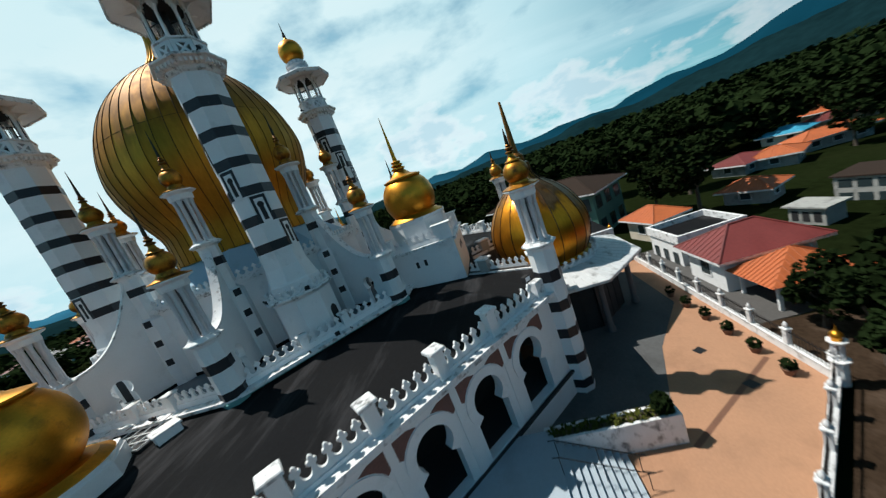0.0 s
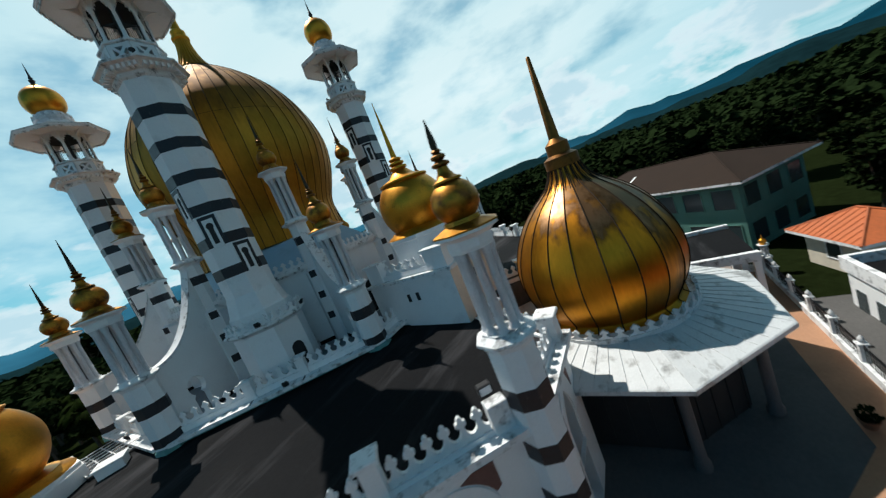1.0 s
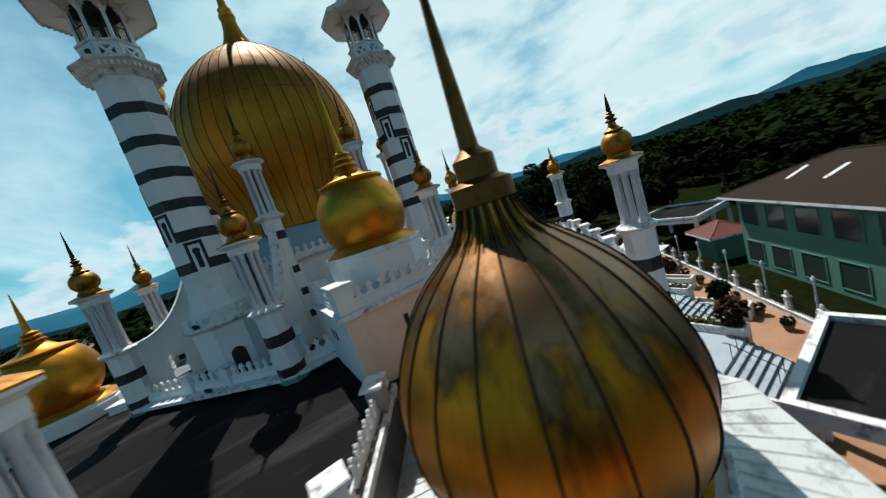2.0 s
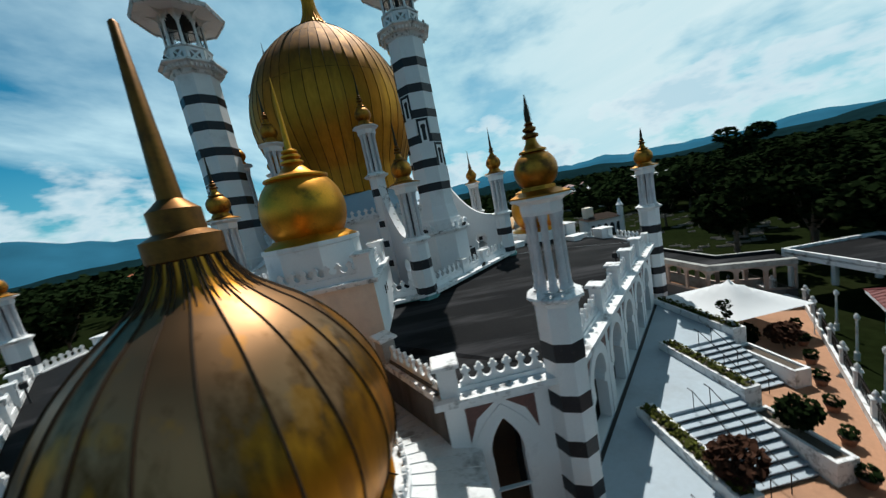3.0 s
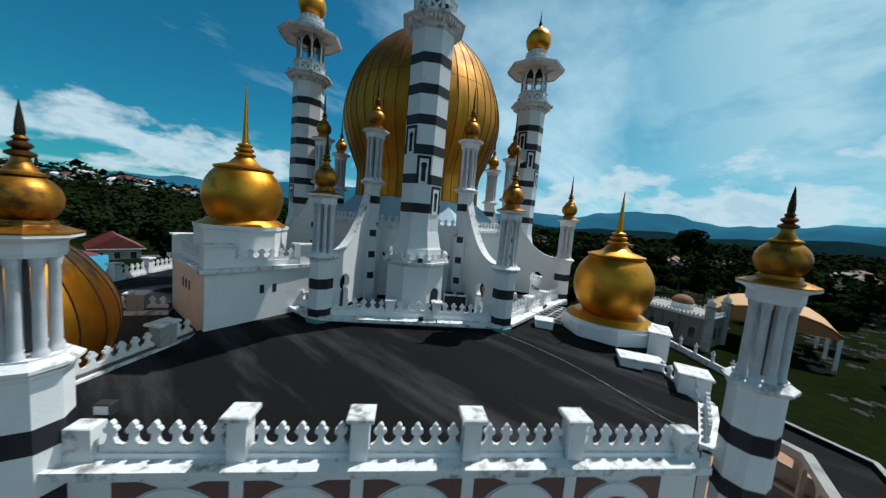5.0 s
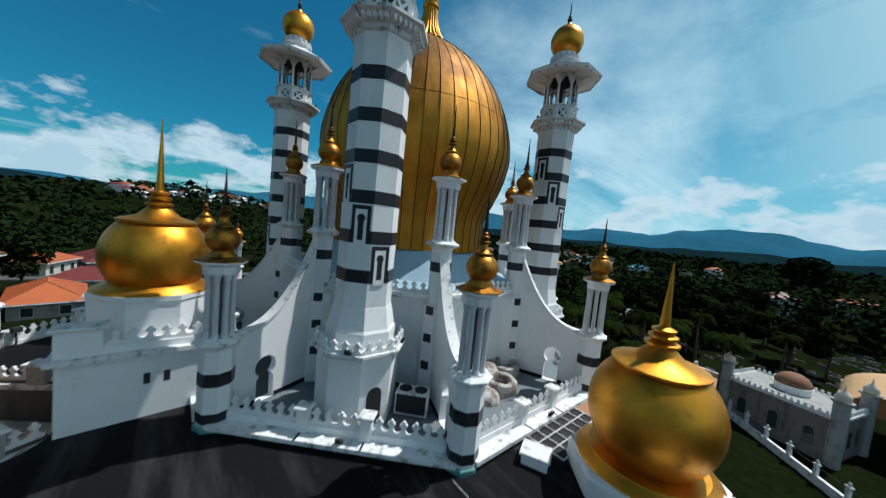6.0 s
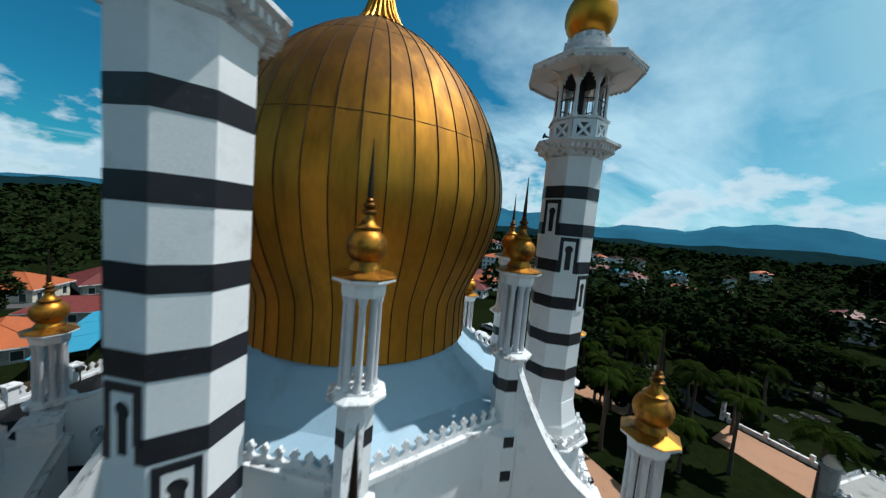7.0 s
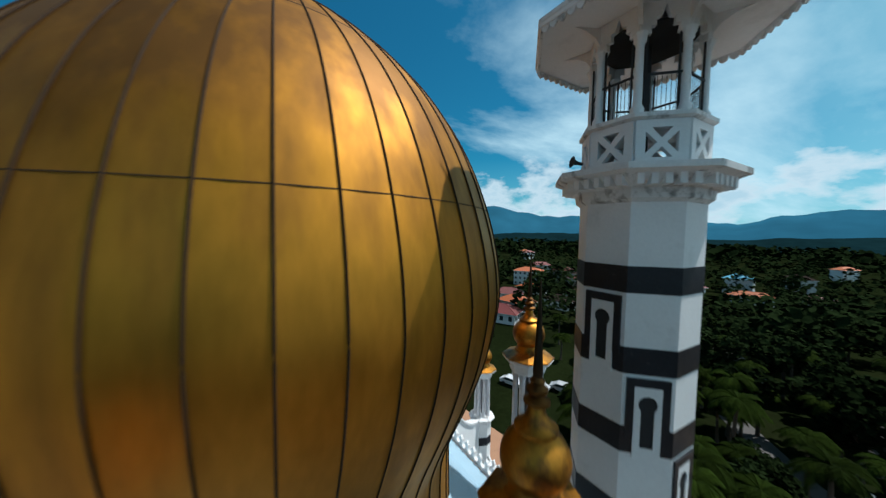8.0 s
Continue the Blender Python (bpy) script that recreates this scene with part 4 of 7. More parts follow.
def arcade_side(i, floor):
    ohw = OA * math.tan(math.pi / 8) - 0.55
    m = face(i, OA)
    t = thing("arcade_wall", "white arcade wall with horseshoe arches under a crested parapet", "wall", m, "arcade walls")
    cs = [-7.2, -3.6, 0.0, 3.6, 7.2]
    ends = [-ohw, -5.4, -1.8, 1.8, 5.4, ohw]
    for k, c in enumerate(cs):
        bay = part("bay", Geo().slab([(ends[k], floor), (ends[k + 1], floor), (ends[k + 1], -0.55), (ends[k], -0.55)], [list(reversed(horseshoe(c, max(floor, -5.65) + 0.05)))], 0.0, 0.55), WHITE, t)
        part("archivolt", Geo().slab(arc(c, -2.55, 1.50, -24, 204, 24) + list(reversed(arc(c, -2.55, 1.0, -24, 204, 24))), (), -0.07, 0.10), WHITE, bay, "raised white horseshoe moulding")
        for s in (-1, 1):
            tri_pts = [(c + s * 1.64, -0.86)] + [(c + s * 1.56 * math.cos(radians(a)), -2.55 + 1.56 * math.sin(radians(a))) for a in (88, 75, 62, 50, 38, 25)] + [(c + s * 1.64, -1.75)]
            tri_pts[1] = (c + s * 0.86, -0.86)
            tri_pts = [p for p in tri_pts if p[1] <= -0.86]
            part("spandrel", Geo().slab(tri_pts if s > 0 else list(reversed(tri_pts)), (), -0.025, 0.02), SPANDREL, bay, "dark red spandrel panel")
    for x in ends[1:-1]:
        part("pilaster", Geo().box(x - 0.20, x + 0.20, -0.045, 0.02, floor, -0.56), WHITE, t)
    part("cornice", Geo().box(-ohw, ohw, -0.22, 0.3, -0.56, -0.40).box(-ohw, ohw, -0.50, 0.3, -0.40, -0.14), TRIM, t, "black-stained projecting cornice")
    part("kerb", Geo().box(-ohw, ohw, 0.02, 0.30, -0.14, 0.02), WHITE, t)
    for x in ends[1:-1]:
        p = part("pier", Geo().box(x - 0.28, x + 0.28, -0.12, 0.44, -0.14, 1.20), WHITE, t)
        part("cap", Geo().box(x - 0.42, x + 0.42, -0.26, 0.58, 1.20, 1.36, b=0.04), TRIM, p, "weathered cap stone")
    # plain low blocks beside the turrets
    for x in (-ohw + 0.62, ohw - 0.62):
        part("end_block", Geo().box(x - 0.36, x + 0.36, -0.10, 0.42, -0.14, 0.86, b=0.03), TRIM, t)
    for k in range(5):
        crest_run(t, ends[k] + (0.32 if k else 1.02), ends[k + 1] - (0.32 if k < 4 else 1.02), 0.0, 0.98, y=0.16)
    return t


FLOOR = -7.4
for i in (5, 7):
    arcade_side(i, FLOOR)
    solo("drain_channel", Geo().box(-10.3, 10.3, -0.24, -0.06, -5.8, -5.635, face(i, OA)), DARK, "dark open drain along the arcade's foot", "drain", "structure")
    for x in (-9.6, 1.8) if i == 7 else (-1.8, 9.6):
        fl_ = thing("floodlight", "black box floodlight on the parapet pier", "floodlight", face(i, OA) @ Matrix.Translation((x, 0.75, -0.25)), "floodlights")
        part("stand", Geo().box(-0.04, 0.04, -0.04, 0.04, 0, 1.05), DARK, fl_)
        part("housing", Geo().box(-0.24, 0.24, -0.16, 0.16, 1.05, 1.42, b=0.04), DARK, fl_)
        part("lens", Geo().box(-0.2, 0.2, -0.17, -0.162, 1.1, 1.36), GREYCOL, fl_, "pale glass front")

# the south side stops short on both hands of the porch
for s in (-1, 1):
    t = thing("arcade_wall", "short white arcade wall with a pointed arch beside the porch", "wall", face(6, OA), "arcade walls")
    x0, x1 = (6.0, 10.2) if s > 0 else (-10.2, -6.0)
    c = (x0 + x1) / 2
    fl = FLOOR
    bay = part("bay", Geo().slab([(x0, fl), (x1, fl), (x1, -0.55), (x0, -0.55)], [list(reversed(pointed(c, fl + 0.05, 0.62, -3.3, 1.75))), ], 0.0, 0.5), WHITE, t)
    part("archivolt", Geo().slab(pointed(c, -4.6, 1.25, -2.9, 1.95), [list(reversed(pointed(c, -4.55, 0.70, -3.25, 1.72)))], -0.06, 0.1), WHITE, bay, "raised pointed moulding")
    for q in (-1, 1):
        tp = [(c + q * 1.35, -0.85), (c + q * 0.25, -0.85), (c + q * 0.95, -1.35), (c + q * 1.35, -2.3)]
        part("spandrel", Geo().slab(tp if q < 0 else list(reversed(tp)), (), -0.025, 0.02), SPANDREL, bay, "dark red spandrel panel")
    part("cornice", Geo().box(x0 - 0.2, x1 + 0.2, -0.22, 0.3, -0.56, -0.40).box(x0 - 0.3, x1 + 0.3, -0.50, 0.3, -0.40, -0.14), TRIM, t, "black-stained projecting cornice")
    part("kerb", Geo().box(x0, x1, 0.02, 0.30, -0.14, 0.02), WHITE, t)
    xp = x0 + 0.35 if s > 0 else x1 - 0.35
    p = part("pier", Geo().box(xp - 0.36, xp + 0.36, -0.18, 0.54, -0.14, 0.98), WHITE, t)
    part("cap", Geo().box(xp - 0.5, xp + 0.5, -0.32, 0.68, 0.98, 1.14, b=0.04), TRIM, p, "weathered cap stone")
    a, b = (x0 + 0.8, x1 - 0.2) if s > 0 else (x0 + 0.2, x1 - 0.8)
    crest_run(t, a, b, 0.0, 0.80, y=0.16)
    # the return towards the entrance block
    P0, P1 = Vector((s * 6.1, -OA + 0.2, 0)), Vector((s * 2.75, -S_IN, 0))
    d = P1 - P0
    rm = Matrix.Translation(P0) @ turn(math.degrees(math.atan2(d.y, d.x)))
    r = thing("return_parapet", "white crested parapet running in to the entrance block", "parapet", rm, "parapets beside the porch")
    part("wall", Geo().box(0.0, d.length, -0.15, 0.15, FLOOR, 0.0), DARKSTREAK, r, "dark streaked wall below the ledge")
    part("ledge", Geo().box(0.0, d.length, -0.34, 0.34, -0.42, -0.14), TRIM, r)
    k = d.length * 0.72
    p = part("pier", Geo().box(k - 0.45, k + 0.45, -0.32, 0.32, -0.14, 0.98), DIRTY, r)
    part("cap", Geo().box(k - 0.6, k + 0.6, -0.46, 0.46, 0.98, 1.12, b=0.04), TRIM, p)
    crest_run(r, 0.6, k - 0.5, 0.0, 0.80)
    crest_run(r, k + 0.5, d.length - 0.1, 0.0, 0.80)

# short walls on the east and west sides, and the ends of the roof
for s in (-1, 1):
    t = thing("arcade_wall", "short white wall with a crested parapet at the arcade's end", "wall", None, "arcade walls")
    for (p0, p1) in ((Vector((s * OA, -10.2, 0)), Vector((s * OA, -6.0, 0))), (Vector((s * OA, -6.0, 0)), Vector((s * 23.7, -3.4, 0))), (Vector((s * 23.7, -3.4, 0)), Vector((s * 23.7, 3.4, 0))), (Vector((s * 23.7, 3.4, 0)), Vector((s * 14.9, 3.4, 0)))):
        if s < 0:
            p0, p1 = p1, p0
        d = p1 - p0
        rm = Matrix.Translation(p0) @ turn(math.degrees(math.atan2(d.y, d.x)))
        part("wall", Geo().box(0, d.length, -0.02, 0.28, FLOOR, -0.3 if abs(p0.x) > 25 else 0.1), WHITE, t, m=rm)
        if p0.y < -5 or p1.y < -5:
            part("ledge", Geo().box(0, d.length, -0.34, 0.40, -0.42, -0.14), TRIM, t, m=rm)
            n = round((d.length - 0.8) / 0.58)
            w = (d.length - 0.8) / n
            for k in range(n):
                part("crest", crest_mesh(w, 0.8), None, t, m=rm @ Matrix.Translation((0.4 + w * (k + 0.5), 0.13, -0.14)))
# low plinth boxes and the stair head beside the side domes
for s in (-1, 1):
    for (x, y, w, d, z0, h, yaw) in ((22.5, -4.4, 1.15, 1.15, -0.2, 0.8, 20), (23.5, -3.7, 1.0, 1.1, -0.2, 0.7, 20), (25.4, -5.0, 1.3, 1.3, -0.3, 1.2, 10), (23.5, -0.6, 1.1, 2.2, -0.2, 1.8, 8), (16.7, -3.0, 1.2, 1.0, 0.2, 0.75, 25)):
        b = thing("roof_plinth", "white stained box with a flat capping on the roof", "plinth", Matrix.Translation((s * x, y, z0)) @ turn(s * yaw), "roof plinths")
        part("body", Geo().box(-w / 2, w / 2, -d / 2, d / 2, 0, h - 0.12), WHITE, b)
        part("cap", Geo().box(-w / 2 - 0.1, w / 2 + 0.1, -d / 2 - 0.1, d / 2 + 0.1, h - 0.12, h, b=0.03), TRIM, b, "blackened cap")
    g = thing("skylight_grid", "white pipe grid over a dark light well", "grid", None, "light wells")
    x0, x1, y0, y1 = 15.5, 17.6, -2.0, 3.0
    part("well", Geo().box(*sorted((s * x0, s * x1)), y0, y1, 0.30, 0.50), DARK, g, "dark light well")
    for k in range(4):
        xx = s * (x0 + (x1 - x0) * k / 3)
        part("pipe", Geo().tube([(xx, y0, 0.6), (xx, y1, 0.6)], 0.035, 6), TRIM, g)
    for k in range(7):
        yy = y0 + (y1 - y0) * k / 6
        part("pipe", Geo().tube([(s * x0, yy, 0.6), (s * x1, yy, 0.6)], 0.035, 6), TRIM, g)
cable = [(15.4, -7.2, 0.46)]
for k in range(1, 13):
    u = k / 12
    cable.append((15.4 + 9.8 * u, -7.2 - 1.8 * u + 0.5 * math.sin(4 * u), 0.46 - 0.66 * u))
solo("cable", Geo().tube(cable, 0.012, 5), TRIM, "thin white cable lying on the bitumen roof", "cable")

# passage behind the arches; its shade is painted into wall and floor
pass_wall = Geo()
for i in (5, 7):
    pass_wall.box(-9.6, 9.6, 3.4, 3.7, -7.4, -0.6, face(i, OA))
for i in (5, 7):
    solo("passage_floor", Geo().box(-10.2, 10.2, 0.02, 3.4, -7.3, -5.62, face(i, OA)), PASSFLOOR, "arcade passage floor, darkened for its shade", "floor", "structure")
solo("wall_inner", pass_wall, PASSAGE, "wall behind the arcade passage, darkened for its shade", "wall", "structure")

# ---------------------------------------------------------------- side domes
def side_dome(name, label, cat_label, zs, R, zc, z_col, tip, m):
    """A gold dome on a low white drum: skirt, ball, collar with rim, ringed spire."""
    t = thing(name, label, "dome", m, "side domes")
    b = R
    ball = [(b * 1.10, zs), (b * 1.08, zs + 0.10), (b * 0.92, zs + 0.28), (b * 0.90, zs + 0.36)]
    lo = math.degrees(math.asin(max(-0.95, (zs + 0.42 - zc) / (b * 1.05))))
    hi = math.degrees(math.asin(min(0.97, (z_col - zc) / (b * 1.02))))
    for k in range(15):
        a = lo + (hi - lo) * k / 14
        ball.append((b * math.cos(radians(a)), zc + b * (1.05 if a < 0 else 1.0) * math.sin(radians(a))))
    part("shell", Geo().lathe(ball, 40), BALLGOLD, t, "smooth gold shell", smooth=45)
    rc = max(b * 0.5, ball[-1][0])
    part("collar", Geo().lathe([(rc * 0.98, z_col - 0.16), (rc * 1.06, z_col - 0.10), (rc * 1.12, z_col - 0.02), (rc * 1.12, z_col + 0.08), (rc * 1.02, z_col + 0.13), (rc * 0.60, z_col + 0.34), (rc * 0.36, z_col + 0.75), (rc * 0.30, z_col + 0.9)], 32), BALLGOLD, t, "flared gold collar with a dark rim", smooth=35)
    z, q = z_col + 0.9, rc * 0.30
    sp = [(q, z - 0.05), (q * 1.35, z + 0.02), (q * 1.35, z + 0.14), (q * 0.8, z + 0.24), (q * 1.15, z + 0.36), (q * 1.15, z + 0.46), (q * 0.7, z + 0.56), (q * 0.95, z + 0.66), (q * 0.95, z + 0.74), (q * 0.42, z + 0.86), (q * 0.36, z + 1.4), (0.02, tip)]
    part("spire", Geo().lathe(sp, 14), BALLGOLD, t, "ringed gold spire", smooth=40)
    return t


SD_R = 20.3
for a in (0, 180):
    t = side_dome("side_dome", "gold dome on a low white drum on the flat roof", "dome", 1.45, 2.62, 3.95, 6.0, 10.65, turn(a) @ Matrix.Translation((SD_R, 0, 0)))
    part("drum", Geo().lathe([(2.95 * OCT, 0.0), (2.95 * OCT, 1.2), (2.86 * OCT, 1.28), (2.86 * OCT, 1.46)], 8, 22.5), WHITE, t, "low white octagonal drum")
    part("skirting", Geo().lathe([(3.05 * OCT, -0.1), (3.05 * OCT, 0.30), (2.96 * OCT, 0.36)], 8, 22.5), ASPHALT, t, "black bitumen upstand")

# entrance block with its dome on the south side
eb = thing("entrance_block", "white two-tier entrance block with crests and slit windows", "building")
part("lower_wall", Geo().plan([(-3.55, -20.3), (3.55, -20.3), (3.75, -13.6), (-3.75, -13.6)], -2.0, 3.45), WHITE, eb)
part("south_face", Geo().box(-3.55, 3.55, -20.33, -20.30, -2.0, 3.45), BEIGE, eb, "beige plaster face")
part("ledge", Geo().box(-3.85, 3.85, -20.6, -13.4, 3.45, 3.68), TRIM, eb, "projecting stained ledge")
part("upper_wall", Geo().box(-3.45, 3.45, -20.1, -13.6, 3.68, 4.02), WHITE, eb)
for x in (-3.2, 3.2):
    for y, q in ((-19.6, 0.75), (-14.3, 0.6)):
        p = part("pier", Geo().box(x - 0.42, x + 0.42, y - q, y + q, 3.7, 4.95), WHITE, eb)
        part("cap", Geo().box(x - 0.55, x + 0.55, y - q - 0.13, y + q + 0.13, 4.95, 5.08, b=0.03), TRIM, p)
for s in (-1, 1):
    n = 6
    w = 3.7 / n
    for k in range(n):
        part("crest", crest_mesh(w, 0.75), None, eb, m=Matrix.Translation((s * 3.3, -18.8 + w * (k + 0.5), 4.0)) @ turn(90))
n = 9
w = 5.5 / n
for k in range(n):
    part("crest", crest_mesh(w, 0.75), None, eb, m=Matrix.Translation((-2.75 + w * (k + 0.5), -19.95, 4.0)))
for s in (-1, 1):
    for k in range(3):
        part("slit_window", Geo().box(s * 3.64 - 0.03, s * 3.64 + 0.03, -17.45 + 0.75 * k, -17.2 + 0.75 * k, 1.95, 2.5), DARK, eb, "dark slit window")
for k in range(3):
    part("slit_window", Geo().box(-0.85 + 0.7 * k, -0.6 + 0.7 * k, -20.35, -20.31, 1.9, 2.5), DARK, eb, "dark slit window")
sd = side_dome("entrance_dome", "gold dome with a tall ringed spire on the entrance block", "dome", 6.05, 2.42, 7.95, 9.8, 15.55, Matrix.Translation((0, -17.2, 0)))
part("drum", Geo().lathe([(2.55 * OCT, 3.7), (2.55 * OCT, 5.75), (2.62 * OCT, 5.82), (2.62 * OCT, 6.06)], 8, 22.5), WHITE, sd, "white octagonal drum")

# ---------------------------------------------------------------- entrance porch
PX, PY = 0.1, -27.65
pc = thing("entrance_porch", "octagonal open porch with a tarnished gold dome and white sheet roof", "porch", Matrix.Translation((PX, PY, 0)))
PP = [(r * 1.05, z) for r, z in ((4.00, -1.80), (3.78, -1.66), (3.55, -1.48), (3.55, -1.35), (3.64, -1.15), (3.95, -0.5), (4.15, 0.2), (4.22, 0.9), (4.15, 1.7), (3.92, 2.5), (3.52, 3.35), (3.0, 4.15), (2.4, 4.8), (1.8, 5.3), (1.3, 5.75), (1.0, 6.2), (0.84, 6.7))]
PP = dense(PP, 3)
shell = part("dome", Geo().lathe([(r - 0.12, z) for r, z in PP], 42), SEAM, pc, "ribbed tarnished gold onion dome", smooth=30)
porch_panel = sheet_panel(PP, 180 / 21, PORCHGOLD, flat=0.6)
for i in range(21):
    part("panel", porch_panel, None, shell, "browned gold sheet panel" if i == 0 else "", m=turn(360 / 21 * (i + 0.5) + 4))
pseam = Geo().tube([(r + 0.012, 0, z) for r, z in PP], 0.036, 4).mesh("seam", SEAM)
for i in range(21):
    part("seam", pseam, None, shell, m=turn(360 / 21 * i + 4))
part("collar", Geo().lathe([(0.86, 6.62), (0.93, 6.7), (0.93, 7.25), (0.74, 7.35), (0.62, 7.42), (0.62, 8.0), (0.48, 8.12), (0.30, 8.3)], 24), BRONZE, pc, "stepped tarnished gold collar", smooth=30)
part("spire", Geo().lathe([(0.30, 8.25), (0.29, 8.4), (0.11, 12.75), (0.05, 12.83)], 14), BRONZE, pc, "tapering brown-gold spike", smooth=40)
part("roof", Geo().lathe([(3.2, -1.75), (4.35, -1.85), (7.50, -2.54), (7.56, -2.58), (7.56, -2.78), (7.2, -2.84), (3.0, -2.5)], 8, 22.5), METALROOF, pc, "white sheet roof with dirt streaks")
prib = Geo().tube([(4.5, 0, -1.86), (7.42, 0, -2.515)], 0.016, 4).mesh("roof_rib", METALROOF)
for i in range(64):
    q_ = (360 / 64 * i + 22.5) % 45 - 22.5
    part("roof_rib", prib, None, pc, m=turn(360 / 64 * i) @ Matrix.Diagonal((math.cos(math.pi / 8) / math.cos(radians(q_)) * 1.0, 1, 1, 1)))
# close-set ribs of the narrow neck
nrib = Geo().tube([(1.62, 0, 5.50), (1.375, 0, 5.755), (1.065, 0, 6.215), (0.905, 0, 6.66)], 0.022, 4).mesh("neck_rib", SEAM)
for i in range(42):
    part("neck_rib", nrib, None, shell, m=turn(360 / 42 * i))
part("dome_ring", Geo().lathe([(3.6, -2.0), (4.45, -1.98), (4.45, -1.72), (3.5, -1.6)], 40), TRIM, pc)
for i in range(40):
    part("crest", crest_mesh(0.63, 0.52), None, pc, m=turn(9 * i) @ Matrix.Translation((4.32, 0, -1.74)) @ turn(90))
# the columns' grey has the porch shade painted in
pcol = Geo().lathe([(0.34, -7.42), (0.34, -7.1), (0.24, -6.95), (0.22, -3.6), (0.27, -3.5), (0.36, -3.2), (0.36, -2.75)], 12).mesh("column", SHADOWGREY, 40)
for i in range(8):
    a = radians(22.5 + 45 * i)
    part("column", pcol, None, pc, m=Matrix.Translation((6.2 * math.cos(a), 6.2 * math.sin(a), 0)))
part("ring_beam", Geo().lathe([(6.5, -3.2), (6.5, -2.76), (5.8, -2.76), (5.8, -3.2), (6.5, -3.2)], 8, 22.5, cap=False), WHITE, pc)
# dark panels added for the drapes and deep shade under the porch
for i in range(8):
    hwp = 5.25 * math.tan(math.pi / 8) - 0.25
    sc = part("screen", Geo().slab([(-hwp, -7.4), (hwp, -7.4), (hwp, -3.2), (-hwp, -3.2)], (), -0.03, 0.03), DARK, pc, "dark panel for the drapes and shade under the porch", m=face(i, 4.9))
    for k in range(5):
        x = -hwp + 2 * hwp * k / 4
        part("mullion", Geo().box(x - 0.04, x + 0.04, -0.08, 0.08, -7.4, -3.2), DARK, sc)

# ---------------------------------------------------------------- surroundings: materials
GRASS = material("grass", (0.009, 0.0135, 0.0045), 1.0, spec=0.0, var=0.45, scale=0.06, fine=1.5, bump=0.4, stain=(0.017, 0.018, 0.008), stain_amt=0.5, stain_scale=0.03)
PAVE = material("brown_paving", (0.40, 0.215, 0.125), 0.85, var=0.12, scale=0.4, fine=9.0, stain=(0.22, 0.12, 0.07), stain_amt=0.5, stain_scale=0.35, contrast=(0.36, 0.7))
YARDGREY = material("dark_yard_paving", (0.085, 0.088, 0.09), 0.85, var=0.2, scale=0.5, fine=6.0, stain=(0.045, 0.045, 0.045), stain_amt=0.6, stain_scale=0.35)
TERR = material("white_terrace", (0.36, 0.43, 0.49), 0.7, var=0.06, scale=0.5, fine=5.0, stain=(0.26, 0.28, 0.30), stain_amt=0.45, stain_scale=0.4)
# dark grey stands in for the shade on the south-facing risers
RISER = material("shade_dark_riser", (0.05, 0.055, 0.06), 0.85, var=0.2, scale=1.5)
ROAD = material("asphalt_road", (0.085, 0.082, 0.080), 0.9, var=0.2, scale=0.3, fine=8.0)
ORANGE = material("orange_roof_tile", (0.42, 0.105, 0.030), 0.7, var=0.18, scale=0.8, fine=6.0, rnd=0.12)
REDROOF = material("dark_red_roof", (0.155, 0.028, 0.026), 0.6, var=0.18, scale=0.8, fine=6.0, rnd=0.12)
BROWNROOF = material("brown_roof", (0.036, 0.025, 0.020), 0.95, spec=0.08, var=0.2, scale=0.8)
GREENWALL = material("green_painted_wall", (0.085, 0.21, 0.175), 0.8, var=0.08, stain=(0.06, 0.13, 0.11), stain_amt=0.5)
CREAM = material("cream_wall", (0.62, 0.56, 0.46), 0.8, var=0.08, stain=(0.35, 0.32, 0.27), stain_amt=0.4)
BLUEPANEL = material("blue_canopy", (0.05, 0.33, 0.50), 0.5, var=0.08)
SOIL = material("brown_soil", (0.045, 0.030, 0.020), 0.95, var=0.4, scale=0.5, fine=5.0, bump=0.4, spec=0.0, stain=(0.12, 0.085, 0.065), stain_amt=0.6, stain_scale=0.5)
TENT = material("tent_fabric", (0.60, 0.62, 0.64), 0.8, var=0.03, bump=0.05)
SANDDOME = material("sand_coloured_shell", (0.64, 0.38, 0.18), 0.7, var=0.06, stain=(0.45, 0.27, 0.13), stain_amt=0.4)
CANOPYORANGE = material("orange_canopy_sheet", (0.40, 0.17, 0.055), 0.7, var=0.1, stain=(0.25, 0.11, 0.04), stain_amt=0.4)
OLDWALL = material("old_stained_wall", (0.20, 0.185, 0.17), 0.9, var=0.2, stain=(0.06, 0.055, 0.05), stain_amt=0.8, stain_scale=0.7, streak=True)
RUSTDOME = material("brown_dome_paint", (0.24, 0.115, 0.06), 0.8, var=0.2, stain=(0.10, 0.055, 0.035), stain_amt=0.7, stain_scale=1.2)
GLASS = material("dark_window", (0.03, 0.045, 0.05), 0.15, var=0.2, bump=0)
BARK = material("bark", (0.085, 0.065, 0.048), 0.9, var=0.3, scale=4.0)
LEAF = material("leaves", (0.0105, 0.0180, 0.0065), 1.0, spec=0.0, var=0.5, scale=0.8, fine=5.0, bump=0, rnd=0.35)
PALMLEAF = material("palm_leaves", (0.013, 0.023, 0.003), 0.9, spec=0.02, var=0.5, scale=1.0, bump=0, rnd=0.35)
HEDGE = material("hedge_leaves", (0.060, 0.066, 0.012), 0.9, spec=0.1, var=0.4, scale=3.0, bump=0)
